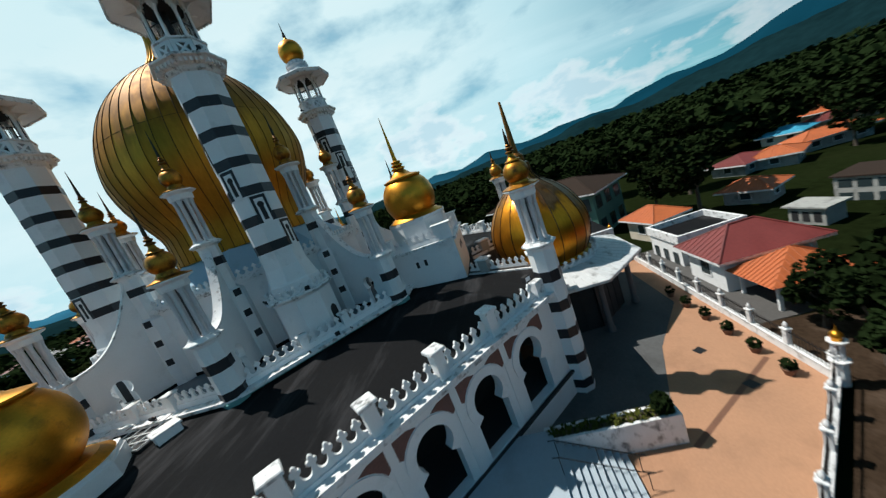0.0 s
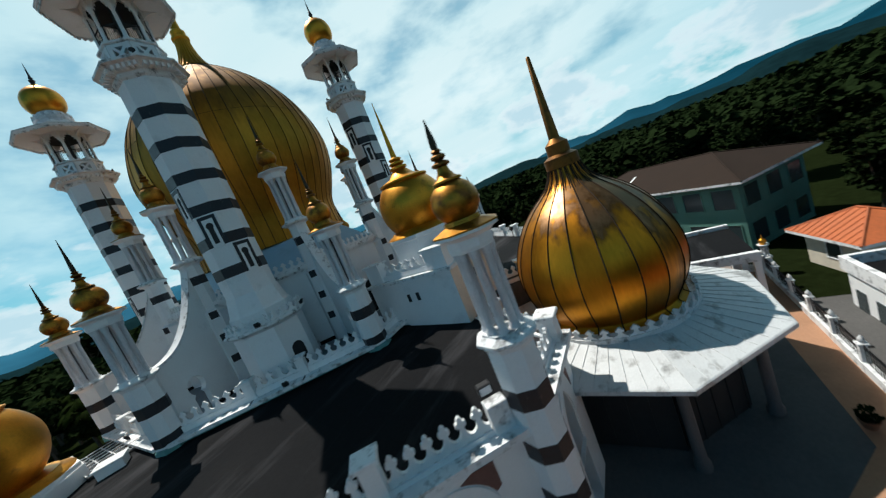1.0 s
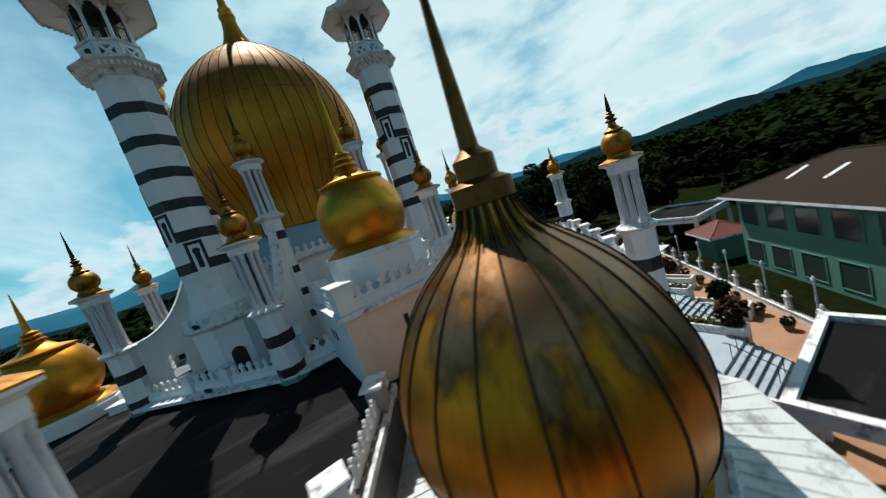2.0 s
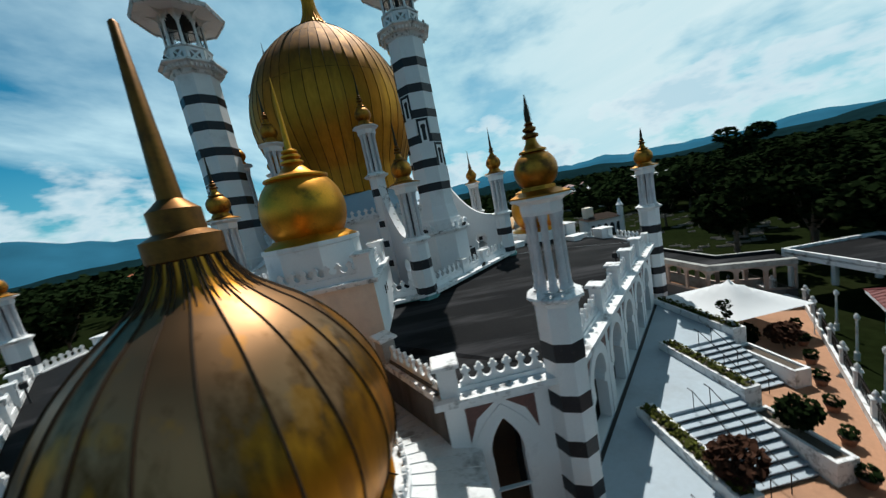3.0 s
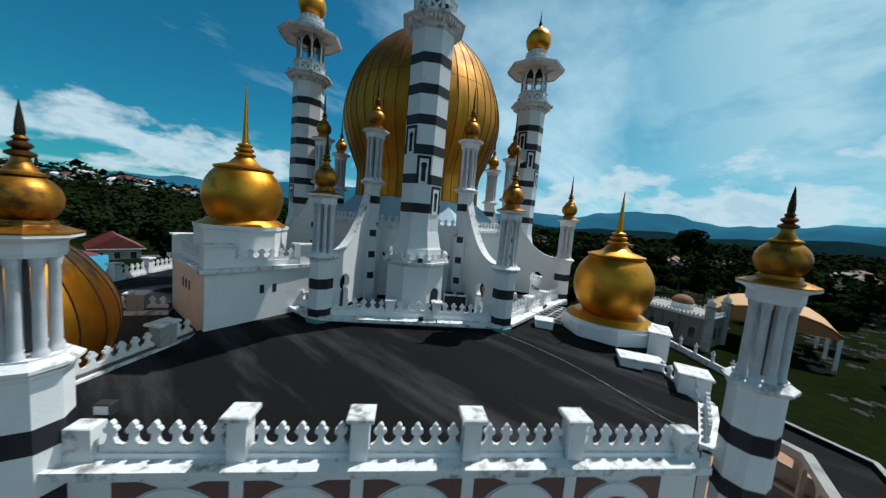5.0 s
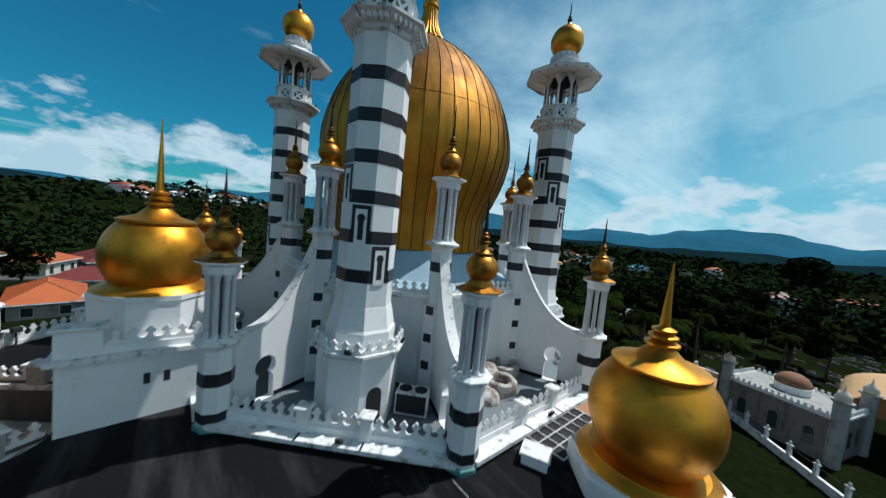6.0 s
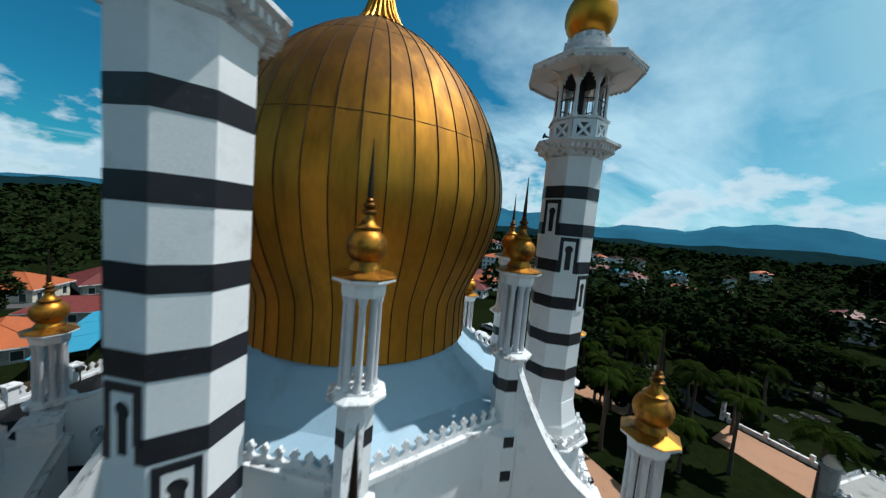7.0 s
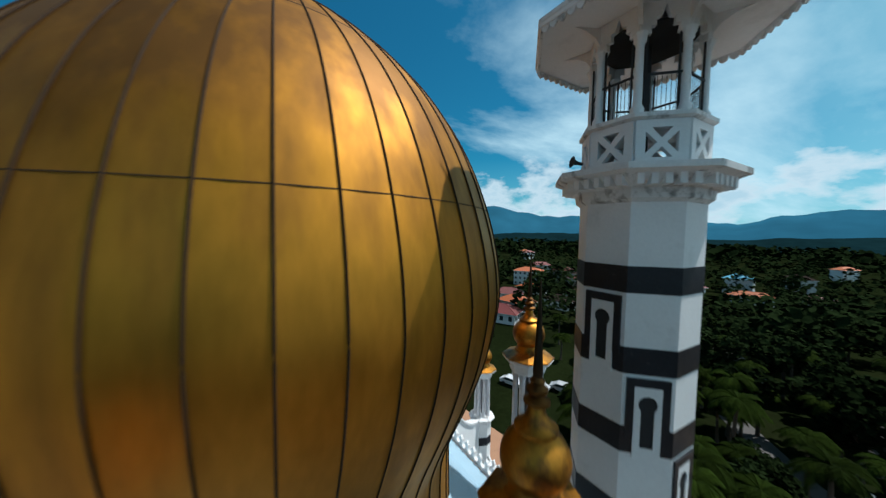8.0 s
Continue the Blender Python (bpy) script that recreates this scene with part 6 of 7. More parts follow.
def walkway(pts, w=3.1, top=-3.72):
    t = thing("covered_walkway", "covered walkway with pinkish columns and a bitumen roof behind pale parapets", "walkway")
    part("roof_slab", strip(pts, 0.28, w - 0.2, top - 0.36, top - 0.20), ASPHALT, t, "dark flat roof")
    part("near_parapet", strip(pts, -0.10, 0.28, top - 0.42, top - 0.02), DIRTY, t, "pale stained parapet")
    part("coping", strip(pts, -0.16, 0.34, top - 0.02, top + 0.06), DIRTY, t, "stained coping")
    part("far_parapet", strip(pts, w - 0.2, w, top - 0.5, top + 0.10), ASPHALT, t, "blackened parapet")
    part("far_coping", strip(pts, w - 0.22, w + 0.06, top + 0.10, top + 0.14), DIRTY, t)
    for o, nm in ((0.1, "near"), (w - 0.1, "far")):
        L = offset_line(pts, o)
        for a, b in zip(L, L[1:]):
            d = b - a
            m = Matrix.Translation((a.x, a.y, 0)) @ turn(math.degrees(math.atan2(d.y, d.x)))
            n = max(1, round(d.length / 2.4))
            p = d.length / n
            holes = []
            for i in range(n):
                c, hwid = p * (i + 0.5), p / 2 - 0.14
                holes.append(list(reversed([(c - hwid, GZ + 1.15), (c + hwid, GZ + 1.15), (c + hwid, top - 0.95)] + [(c + hwid * math.cos(radians(q)), top - 0.95 + 0.42 * math.sin(radians(q))) for q in range(20, 180, 20)] + [(c - hwid, top - 0.95)])))
            part("arcade_screen", Geo().slab([(0, GZ + 1.0), (d.length, GZ + 1.0), (d.length, top - 0.42), (0, top - 0.42)], holes, -0.10, 0.10), PINKWALL, t, m=m)
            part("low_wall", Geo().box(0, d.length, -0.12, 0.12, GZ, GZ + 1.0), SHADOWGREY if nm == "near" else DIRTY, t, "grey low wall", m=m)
    return t


walkway([(27.6, 2.2), (30.9, 0.4), (31.5, -10.6), (37.2, -13.2)])
solo("dark_paving", Geo().box(28.9, 31.3, -9.5, -0.6, GZ - 0.05, GZ + 0.05), ROAD, "strip of dark paving beside the walkway", "paving", "structure")
# flat-roofed hall by the fence
hl = thing("flat_roofed_hall", "white open hall with a black flat roof and parapet", "building", Matrix.Translation((37.5, -19.0, 0)) @ turn(-8))
part("roof", Geo().box(0, 8, 0.2, 8, -3.9, -3.72), ASPHALT, hl, "black flat roof")
for b in ((0, 8.2, 0, 0.22), (0, 8.2, 7.98, 8.2), (0, 0.22, 0.22, 7.98), (7.98, 8.2, 0.22, 7.98)):
    part("parapet", Geo().box(*b, -4.25, -3.45), TRIM, hl)
for x in (0.3, 4.0, 7.7):
    for y in (0.3, 7.7):
        part("pillar", Geo().box(x - 0.16, x + 0.16, y - 0.16, y + 0.16, GZ - 0.2, -4.0), WHITE, hl)
# low porch hall with its flat roof next to the domed porch
ph = thing("porch_hall", "flat-roofed passage beside the porch with a white stained parapet", "building")
part("roof", Geo().box(7.4, 14.4, -36.2, -31.6, -3.75, -3.55), ASPHALT, ph, "dark flat roof")
for b in ((7.2, 14.6, -31.6, -31.25), (7.2, 7.55, -36.2, -31.6), (14.25, 14.6, -36.2, -31.6)):
    part("parapet", Geo().box(*b, -3.9, -3.25), TRIM, ph)
for x in (7.5, 11, 14.3):
    for y in (-31.5, -36.0):
        part("pillar", Geo().box(x - 0.18, x + 0.18, y - 0.18, y + 0.18, GZ, -3.8), WHITE, ph)

# ---------------------------------------------------------------- houses
def house(name, x, y, w, d, h, rh, yaw, wall, roof, label, floors=1, over=0.7, base=None, wins=True, group="houses about the mosque", hip=True, ribs=True, win=0.62, wh=0.42):
    """A house with hipped or gabled roof, its windows and doors."""
    z = land(x, y) if base is None else base
    t = thing(name, label, "house", Matrix.Translation((x, y, z)) @ turn(yaw), group)
    part("wall", Geo().box(-w / 2, w / 2, -d / 2, d / 2, -0.6, h), wall, t)
    W, D = w / 2 + over, d / 2 + over
    if hip:
        k = max(0.0, W - D) if W > D else 0.0
        j = max(0.0, D - W)
        vs = [(-W, -D, h), (W, -D, h), (W, D, h), (-W, D, h), (-k, -j, h + rh), (k, j if j else 0, h + rh)]
        if j:
            vs[4], vs[5] = (0, -j, h + rh), (0, j, h + rh)
            fs = [(0, 1, 4), (1, 2, 5, 4), (2, 3, 5), (3, 0, 4, 5), (3, 2, 1, 0)]
        elif k:
            vs[4], vs[5] = (-k, 0, h + rh), (k, 0, h + rh)
            fs = [(0, 1, 5, 4), (1, 2, 5), (2, 3, 4, 5), (3, 0, 4), (3, 2, 1, 0)]
        else:
            vs = vs[:4] + [(0, 0, h + rh)]
            fs = [(0, 1, 4), (1, 2, 4), (2, 3, 4), (3, 0, 4), (3, 2, 1, 0)]
        g = Geo().add(vs, fs)
        r = part("roof", g, roof, t)
        # hip ridges
        tops = vs[4:]
        for c in vs[:4]:
            e = min(tops, key=lambda q: (q[0] - c[0]) ** 2 + (q[1] - c[1]) ** 2)
            part("ridge_cap", Geo().tube([c, e], 0.09, 5), roof, r)
        if len(tops) == 2:
            part("ridge_cap", Geo().tube(tops, 0.09, 5), roof, r)
    else:
        vs = [(-W, -D, h), (W, -D, h), (W, D, h), (-W, D, h), (-W, 0, h + rh), (W, 0, h + rh)]
        r = part("roof", Geo().add(vs, [(0, 1, 5, 4), (2, 3, 4, 5), (1, 2, 5), (3, 0, 4), (3, 2, 1, 0)]), roof, t)
    if ribs:
        n = int(2 * W / 0.45)
        for i in range(n):
            xx = -W + 2 * W * (i + 0.5) / n
            for s in (-1, 1):
                if hip:
                    run = min(1.0, (W - abs(xx)) / min(D, W)) if W >= D else min(1.0, (W - abs(xx)) / W)
                    yy0, yy1 = s * D, s * D * (1 - run) if W >= D else s * (D - run * W)
                    zz = h + rh * run
                else:
                    yy0, yy1, zz = s * D, 0.0, h + rh
                part("tile_roll", Geo().tube([(xx, yy0, h + 0.02), (xx, yy1, zz + 0.02)], 0.035, 4), roof, r)
    for bx in ((-W, W, -D, -D + 0.06), (-W, W, D - 0.06, D), (-W, -W + 0.06, -D + 0.06, D - 0.06), (W - 0.06, W, -D + 0.06, D - 0.06)):
        part("eave_board", Geo().box(*bx, h - 0.22, h - 0.004), TRIM, t)
    pw = win - 0.08
    if wins:
        fh = h / floors
        for f in range(floors):
            for s, half, L in ((0, d / 2, w), (1, w / 2, d), (2, d / 2, w), (3, w / 2, d)):
                n = max(1, int(L / 2.6))
                for i in range(n):
                    c = -L / 2 + L * (i + 0.5) / n
                    m = turn(90 * s) @ Matrix.Translation((c, -half, 0))
                    z0 = f * fh + fh * (0.76 - wh)
                    wd = part("window", Geo().slab([(-win, z0 - 0.08), (win, z0 - 0.08), (win, z0 + fh * wh + 0.08), (-win, z0 + fh * wh + 0.08)], [[(-pw, z0), (-pw, z0 + fh * wh), (pw, z0 + fh * wh), (pw, z0)]], -0.06, 0.02), wall if wall is GREENWALL else TRIM, t, m=m)
                    part("pane", Geo().slab([(-pw, z0), (pw, z0), (pw, z0 + fh * wh), (-pw, z0 + fh * wh)], (), -0.012, -0.006), GLASS, wd)
    return t


# south: compound beyond the fence
house("house", -2.3, -42.4, 4.3, 6.2, 3.0, 1.7, 0, WHITE, REDROOF, "white house with a dark red tiled hip roof by the fence", base=GZ - 0.3)
gz = thing("gazebo", "open pavilion with an orange tiled pyramid roof", "pavilion", Matrix.Translation((-6.6, -42.1, GZ - 0.9)) @ Matrix.Diagonal((0.70, 0.98, 1.0, 1.0)))
for x in (-2.2, 2.2):
    for y in (-2.2, 2.2):
        part("post", Geo().box(x - 0.12, x + 0.12, y - 0.12, y + 0.12, 0, 2.7), WHITE, gz)
rf = part("roof", Geo().add([(-2.9, -2.9, 2.7), (2.9, -2.9, 2.7), (2.9, 2.9, 2.7), (-2.9, 2.9, 2.7), (0, 0, 4.3)], [(0, 1, 4), (1, 2, 4), (2, 3, 4), (3, 0, 4), (3, 2, 1, 0)]), ORANGE, gz)
for s in range(4):
    for i in range(13):
        x = -2.7 + 0.45 * i
        k = 1 - abs(x) / 2.9
        part("tile_roll", Geo().tube([(x, -2.9, 2.72), (x, -2.9 * (1 - k), 2.72 + 1.6 * k)], 0.04, 4, turn(90 * s)), ORANGE, rf)
fb = thing("flat_roofed_house", "white flat-roofed annex with a black roof inside a parapet", "house", Matrix.Translation((4.5, -42.6, GZ - 1.2)) @ turn(2) @ Matrix.Diagonal((0.80, 0.96, 1.0, 1.0)))
part("wall", Geo().box(-3.2, 3.2, -3.0, 3.0, 0, 3.6), WHITE, fb)
part("roof", Geo().box(-3.0, 3.0, -2.8, 2.8, 3.6, 3.68), ASPHALT, fb, "black flat roof")
for b in ((-3.4, 3.4, -3.2, -2.9), (-3.4, 3.4, 2.9, 3.2), (-3.4, -3.1, -2.9, 2.9), (3.1, 3.4, -2.9, 2.9)):
    part("parapet", Geo().box(*b, 3.4, 4.25), TRIM, fb)
for x in (-2, 0, 2):
    part("window", Geo().box(x - 0.5, x + 0.5, 3.0, 3.05, 1.0, 2.3), GLASS, fb)
house("house", 12.4, -42.8, 4.6, 3.8, 2.8, 1.3, 15, CREAM, ORANGE, "small house with an orange tiled roof behind the fence")
for (x, y, w, d, yaw, rm_) in ((14.5, -55.5, 4.5, 3.5, 30, ORANGE), (30, -65.5, 5, 6, 20, REDROOF), (27, -68.5, 5, 4, 40, ORANGE), (43, -83, 6, 4, 25, BLUEPANEL), (30, -78, 8, 4, 80, ORANGE), (44, -93, 8, 4, 80, REDROOF), (58, -104, 10, 7, 20, ORANGE), (75, -130, 14, 9, 10, REDROOF), (100, -110, 14, 9, 40, ORANGE)):
    house("house", x, y, w, d, 1.9, 1.1, yaw, CREAM if x > 30 else DIRTY, rm_, "low house with a tiled roof among dark trees")
house("school_building", (40 + 4.6) * 0.7071 + (-4.0) * 0.7071, -(40 + 4.6) * 0.7071 + (-4.0) * 0.7071, 20.0, 9.0, 7.2, 2.2, 45, GREENWALL, BROWNROOF, "pale green two-storey building with a brown hip roof", floors=2, win=1.0, wh=0.54, over=1.0, base=GZ - 0.4, group="", ribs=False)
for k in (-1, 1):
    u = 1.6 * k - 4.5
    solo("roof_light", Geo().add([(u - 0.16, -4.6, 7.52), (u + 0.16, -4.6, 7.52), (u + 0.16, -1.6, 8.80), (u - 0.16, -1.6, 8.80), (u - 0.16, -4.6, 7.34), (u + 0.16, -4.6, 7.34), (u + 0.16, -1.6, 8.62), (u - 0.16, -1.6, 8.62)], [(0, 1, 2, 3), (7, 6, 5, 4), (0, 4, 5, 1), (1, 5, 6, 2), (2, 6, 7, 3), (3, 7, 4, 0)]), TRIM, "narrow white roof light strip on the brown roof", "roof light", group="roof lights", m=Matrix.Translation(((40 + 4.6) * 0.7071 + (-4.0) * 0.7071, -(40 + 4.6) * 0.7071 + (-4.0) * 0.7071, GZ - 0.4)) @ turn(225))
sh = house("shed", 35.5, -21.5, 3.4, 3.0, 2.6, 1.1, 45, GREENWALL, REDROOF, "small green shed with a red tiled roof", base=GZ, wins=False, group="")

# west: houses seen past the entrance dome
house("house", -51, -31, 11, 7, 3.0, 2.2, 10, DIRTY, ORANGE, "house with a broad orange hip roof", base=-8.2)
house("house", -67, -27, 13, 7, 3.0, 2.0, 80, DIRTY, REDROOF, "long low house with a red roof", base=-8.6)
house("house", -88, -44, 18, 9, 4.0, 2.6, 70, CREAM, ORANGE, "long house with an orange-red roof", floors=1, base=-9)
house("house", -82, -16, 10, 8, 3.6, 3.0, 0, DIRTY, REDROOF, "white gabled house with a dark red roof", base=-9, hip=False)
house("house", -96, -30, 14, 9, 3.6, 2.6, 20, DIRTY, REDROOF, "white house with a dark red roof", base=-9.5)
for k in range(3):
    c = thing("market_canopy", "flat bright blue canopy on thin posts", "canopy", Matrix.Translation((-42.5 - 6.9 * k, -22.8 + 0.5 * k, -8.0)) @ turn(-4) @ Matrix.Scale(1.13, 4), "blue canopies")
    part("sheet", Geo().add([(-3, -2.4, 2.7), (3, -2.4, 2.7), (3, 2.4, 3.3), (-3, 2.4, 3.3), (-3, -2.4, 2.64), (3, -2.4, 2.64), (3, 2.4, 3.24), (-3, 2.4, 3.24)], [(0, 1, 2, 3), (7, 6, 5, 4), (0, 4, 5, 1), (1, 5, 6, 2), (2, 6, 7, 3), (3, 7, 4, 0)]), BLUEPANEL, c)
    for x in (-2.8, 2.8):
        for y, zt in ((-2.2, 2.66), (2.2, 3.2)):
            part("post", Geo().lathe([(0.05, 0), (0.05, zt)], 6, 0, Matrix.Translation((x, y, 0))), BLACKMETAL, c)
# north: houses past the great dome
for (x, y, w, d, yaw, rf_) in ((-62, 66, 11, 8, 30, REDROOF), (-74, 84, 12, 8, 10, ORANGE), (-92, 96, 12, 8, 50, REDROOF), (-70, 104, 10, 7, 0, BROWNROOF), (-104, 124, 14, 8, 20, ORANGE), (-88, 140, 12, 8, 70, REDROOF), (-60, 130, 10, 8, 40, ORANGE), (-40, 205, 16, 8, 5, ORANGE), (-22, 222, 12, 8, 5, REDROOF), (-80, 240, 14, 9, 30, ORANGE), (60, 260, 30, 10, -10, ORANGE)):
    house("house", x, y, w, d, 3.4, 2.2, yaw, WHITE, rf_, "low house with a tiled roof among trees", ribs=False)
house("apartment_block", -128, 146, 16, 12, 9.0, 2.2, 35, WHITE, ORANGE, "white three-storey block with a pale orange roof", floors=3, group="", ribs=False)
# roofs of the town that rise out of the woods in the north
vr = random.Random(41)
for k in range(20):
    a_, d_ = radians(vr.uniform(94, 134)), vr.uniform(130, 430)
    house("house", d_ * math.cos(a_), d_ * math.sin(a_), vr.uniform(9, 16), vr.uniform(7, 10), vr.uniform(6.5, 9.5), 2.4, vr.uniform(0, 90), vr.choice([WHITE, CREAM, WHITE]), vr.choice([ORANGE, REDROOF, BLUEPANEL, BROWNROOF, ORANGE]), "town house standing out of the dark woods", floors=2, group="town in the valley", ribs=False, wins=d_ < 230)
for k in range(22):
    a_, d_ = radians(vr.uniform(40, 88)), vr.uniform(150, 420)
    house("house", d_ * math.cos(a_), d_ * math.sin(a_), vr.uniform(9, 18), vr.uniform(7, 10), vr.uniform(6.0, 8.5), 2.4, vr.uniform(0, 90), vr.choice([WHITE, CREAM, WHITE]), vr.choice([ORANGE, REDROOF, TRIM, BROWNROOF, TRIM]), "town house standing out of the dark woods", floors=2, group="town in the valley", ribs=False, wins=d_ < 230)
# pale roofs close together past the graveyard
for k in range(14):
    a_, d_ = radians(vr.uniform(50, 73)), vr.uniform(165, 260)
    house("house", d_ * math.cos(a_), d_ * math.sin(a_), vr.uniform(10, 16), vr.uniform(7, 10), vr.uniform(8.5, 10.5), 2.2, vr.uniform(0, 90), vr.choice([WHITE, CREAM]), vr.choice([TRIM, TRIM, DIRTY, REDROOF]), "pale-roofed town house past the graveyard", floors=2, group="town in the valley", ribs=False, wins=False)
# town on the western hill
for k in range(26):
    x, y = -560 - rng.uniform(0, 160), rng.uniform(-110, 150)
    house("house", x, y, rng.uniform(14, 30), rng.uniform(9, 14), rng.uniform(4, 8), 3.0, rng.uniform(0, 90), WHITE, rng.choice([REDROOF, BLUEPANEL, TRIM, ORANGE]), "far white town house on the hill", wins=False, group="town on the hill", ribs=False)

# ---------------------------------------------------------------- mausoleum and canopy on the east side
# white two-storey block and a kiosk on the street
wb = thing("flat_roofed_house", "grey-white two-storey block with rows of openings on the street", "house", Matrix.Translation((5.0, -60.0, GZ - 0.6)) @ turn(20) @ Matrix.Scale(0.68, 4))
part("wall", Geo().box(-4, 4, -3, 3, 0, 4.2), DIRTY, wb)
part("roof", Geo().box(-4.3, 4.3, -3.3, 3.3, 4.2, 4.4), BROWNROOF, wb)
for f_ in range(2):
    for k in range(4):
        part("window", Geo().box(-3.6 + 1.9 * k, -2.2 + 1.9 * k, 2.98, 3.04, 0.6 + 2 * f_, 1.8 + 2 * f_), GLASS, wb)
        part("window", Geo().box(-4.04, -3.98, -2.8 + 1.5 * k, -1.8 + 1.5 * k, 0.6 + 2 * f_, 1.8 + 2 * f_), GLASS, wb)
ks = thing("kiosk", "small pale roadside kiosk with a flat roof", "kiosk", Matrix.Translation((3.6, -52.6, GZ - 0.4)) @ turn(15))
part("wall", Geo().box(-1.4, 1.4, -1.1, 1.1, 0, 1.9), DIRTY, ks)
part("roof", Geo().box(-1.7, 1.7, -1.4, 1.4, 1.9, 2.05), DIRTY, ks)
for k in range(3):
    part("opening", Geo().box(-1.1 + 0.85 * k, -0.55 + 0.85 * k, 1.09, 1.12, 0.5, 1.5), DARK, ks)
ms = thing("mausoleum", "small white domed mausoleum with crested roof", "building", Matrix.Translation((24.4, 35.5, GZ - 0.2)) @ turn(-18) @ Matrix.Scale(0.95, 4))
part("wall", Geo().box(-4.6, 4.6, -3.4, 3.4, 0, 4.6), OLDWALL, ms)
part("cornice", Geo().box(-4.9, 4.9, -3.7, 3.7, 4.6, 4.85), TRIM, ms)
part("roof", Geo().box(-4.4, 4.4, -3.2, 3.2, 4.85, 4.95), DIRTY, ms)
for s, half, L in ((0, 3.55, 9.2), (1, 4.75, 6.6), (2, 3.55, 9.2), (3, 4.75, 6.6)):
    n = int(L / 0.5)
    for i in range(n):
        part("crest", crest_mesh(0.5, 0.5), None, ms, m=turn(90 * s) @ Matrix.Translation((-L / 2 + L * (i + 0.5) / n, -half, 4.85)))
    for c in (-L * 0.3, 0, L * 0.3):
        part("window", Geo().slab([(-0.4, 1.2), (0.4, 1.2), (0.4, 2.6)] + arc(0, 2.6, 0.4, 0, 180, 8)[1:], (), -0.02, 0.0), GLASS, ms, m=turn(90 * s) @ Matrix.Translation((c, -(half - 0.15), 0)))
part("drum", Geo().lathe([(1.5, 4.9), (1.5, 5.7), (1.65, 5.8)], 16), WHITE, ms)
part("dome", Geo().lathe([(1.55 * math.cos(radians(a)), 5.8 + 1.3 * math.sin(radians(a))) for a in range(0, 91, 10)] + [(0.05, 7.5)], 20), RUSTDOME, ms, "brown weathered dome", smooth=50)
for x, y in ((-4.6, -3.4), (4.6, -3.4), (4.6, 3.4)):
    tw = part("corner_tower", Geo().lathe([(0.55 * OCT, 0), (0.55 * OCT, 6.4), (0.75 * OCT, 6.6), (0.75 * OCT, 6.75), (0.5, 6.8)], 8, 22.5, Matrix.Translation((x, y, 0))), DIRTY, ms)
    part("cap", Geo().lathe([(0.5, 6.78), (0.6, 7.1), (0.45, 7.5), (0.1, 7.8), (0.03, 8.4)], 12, 0, Matrix.Translation((x, y, 0))), BEIGE, tw, smooth=45)
cn = thing("dome_canopy", "large sand-coloured vaulted canopy on white posts", "canopy", Matrix.Translation((34.6, 43.2, GZ - 0.2)) @ turn(-4) @ Matrix.Diagonal((0.86, 0.92, 1.03, 1)))
vs, fs = [], []
for i in range(13):
    a = radians(15 * i)
    for j in range(9):
        u = -1 + 2 * j / 8
        vs.append((7.6 * math.cos(a), 7.0 * u, 4.0 + 3.4 * math.sin(a) * (1 - 0.25 * u * u)))
for i in range(12):
    for j in range(8):
        fs.append((i * 9 + j, i * 9 + j + 1, (i + 1) * 9 + j + 1, (i + 1) * 9 + j))
n0 = len(vs)
vs += [(x * 0.985, y, z - 0.12) for x, y, z in vs]
fs += [tuple(reversed([q + n0 for q in f])) for f in fs]
part("shell", Geo().add(vs, fs), SANDDOME, cn, smooth=50)
gable = [(7.4 * math.cos(radians(15 * i)), 4.0 + 2.45 * math.sin(radians(15 * i))) for i in range(13)]
part("gable", Geo().slab(gable, (), -0.05, 0.05), CANOPYORANGE, cn, "orange-brown gable sheet", m=Matrix.Translation((0, -6.7, 0)))
for x in (-7.5, 7.5):
    for y in (-6.6, 0, 6.6):
        part("post", Geo().box(x - 0.2, x + 0.2, y - 0.2, y + 0.2, 0, 4.1), WHITE, cn)
fence((20.0, 33.5), (33.0, 18.5), palings=False)
pv = thing("pavilion", "white arcaded pavilion with a dark roof among graves", "pavilion", Matrix.Translation((48.2, 34.0, GZ - 0.5)) @ turn(-6) @ Matrix.Diagonal((0.68, 0.9, 1.1, 1.0)))
part("wall", Geo().box(-5.5, 5.5, -3, 3, 0, 3.6), WHITE, pv)
part("roof", Geo().add([(-6, -3.5, 3.6), (6, -3.5, 3.6), (6, 3.5, 3.6), (-6, 3.5, 3.6), (-3, 0, 4.6), (3, 0, 4.6)], [(0, 1, 5, 4), (1, 2, 5), (2, 3, 4, 5), (3, 0, 4), (3, 2, 1, 0)]), BROWNROOF, pv)
for i in range(5):
    part("arch", Geo().slab([(-0.7, 0.2), (0.7, 0.2), (0.7, 1.9)] + arc(0, 1.9, 0.7, 0, 180, 8)[1:], (), -0.03, 0.0), DARK, pv, "dark arched opening", m=Matrix.Translation((-4.2 + 2.1 * i, -3, 0)))
part("tower", Geo().lathe([(0.8 * OCT, 0), (0.8 * OCT, 5.6), (1.0 * OCT, 5.8), (0.5, 6.4), (0.1, 7.2)], 8, 22.5, Matrix.Translation((5.3, -2.8, 0))), WHITE, pv)
part("lantern_room", Geo().box(-5.0, -2.6, -1.4, 1.2, 3.6, 6.2), BEIGE, pv, "pinkish square lantern room")

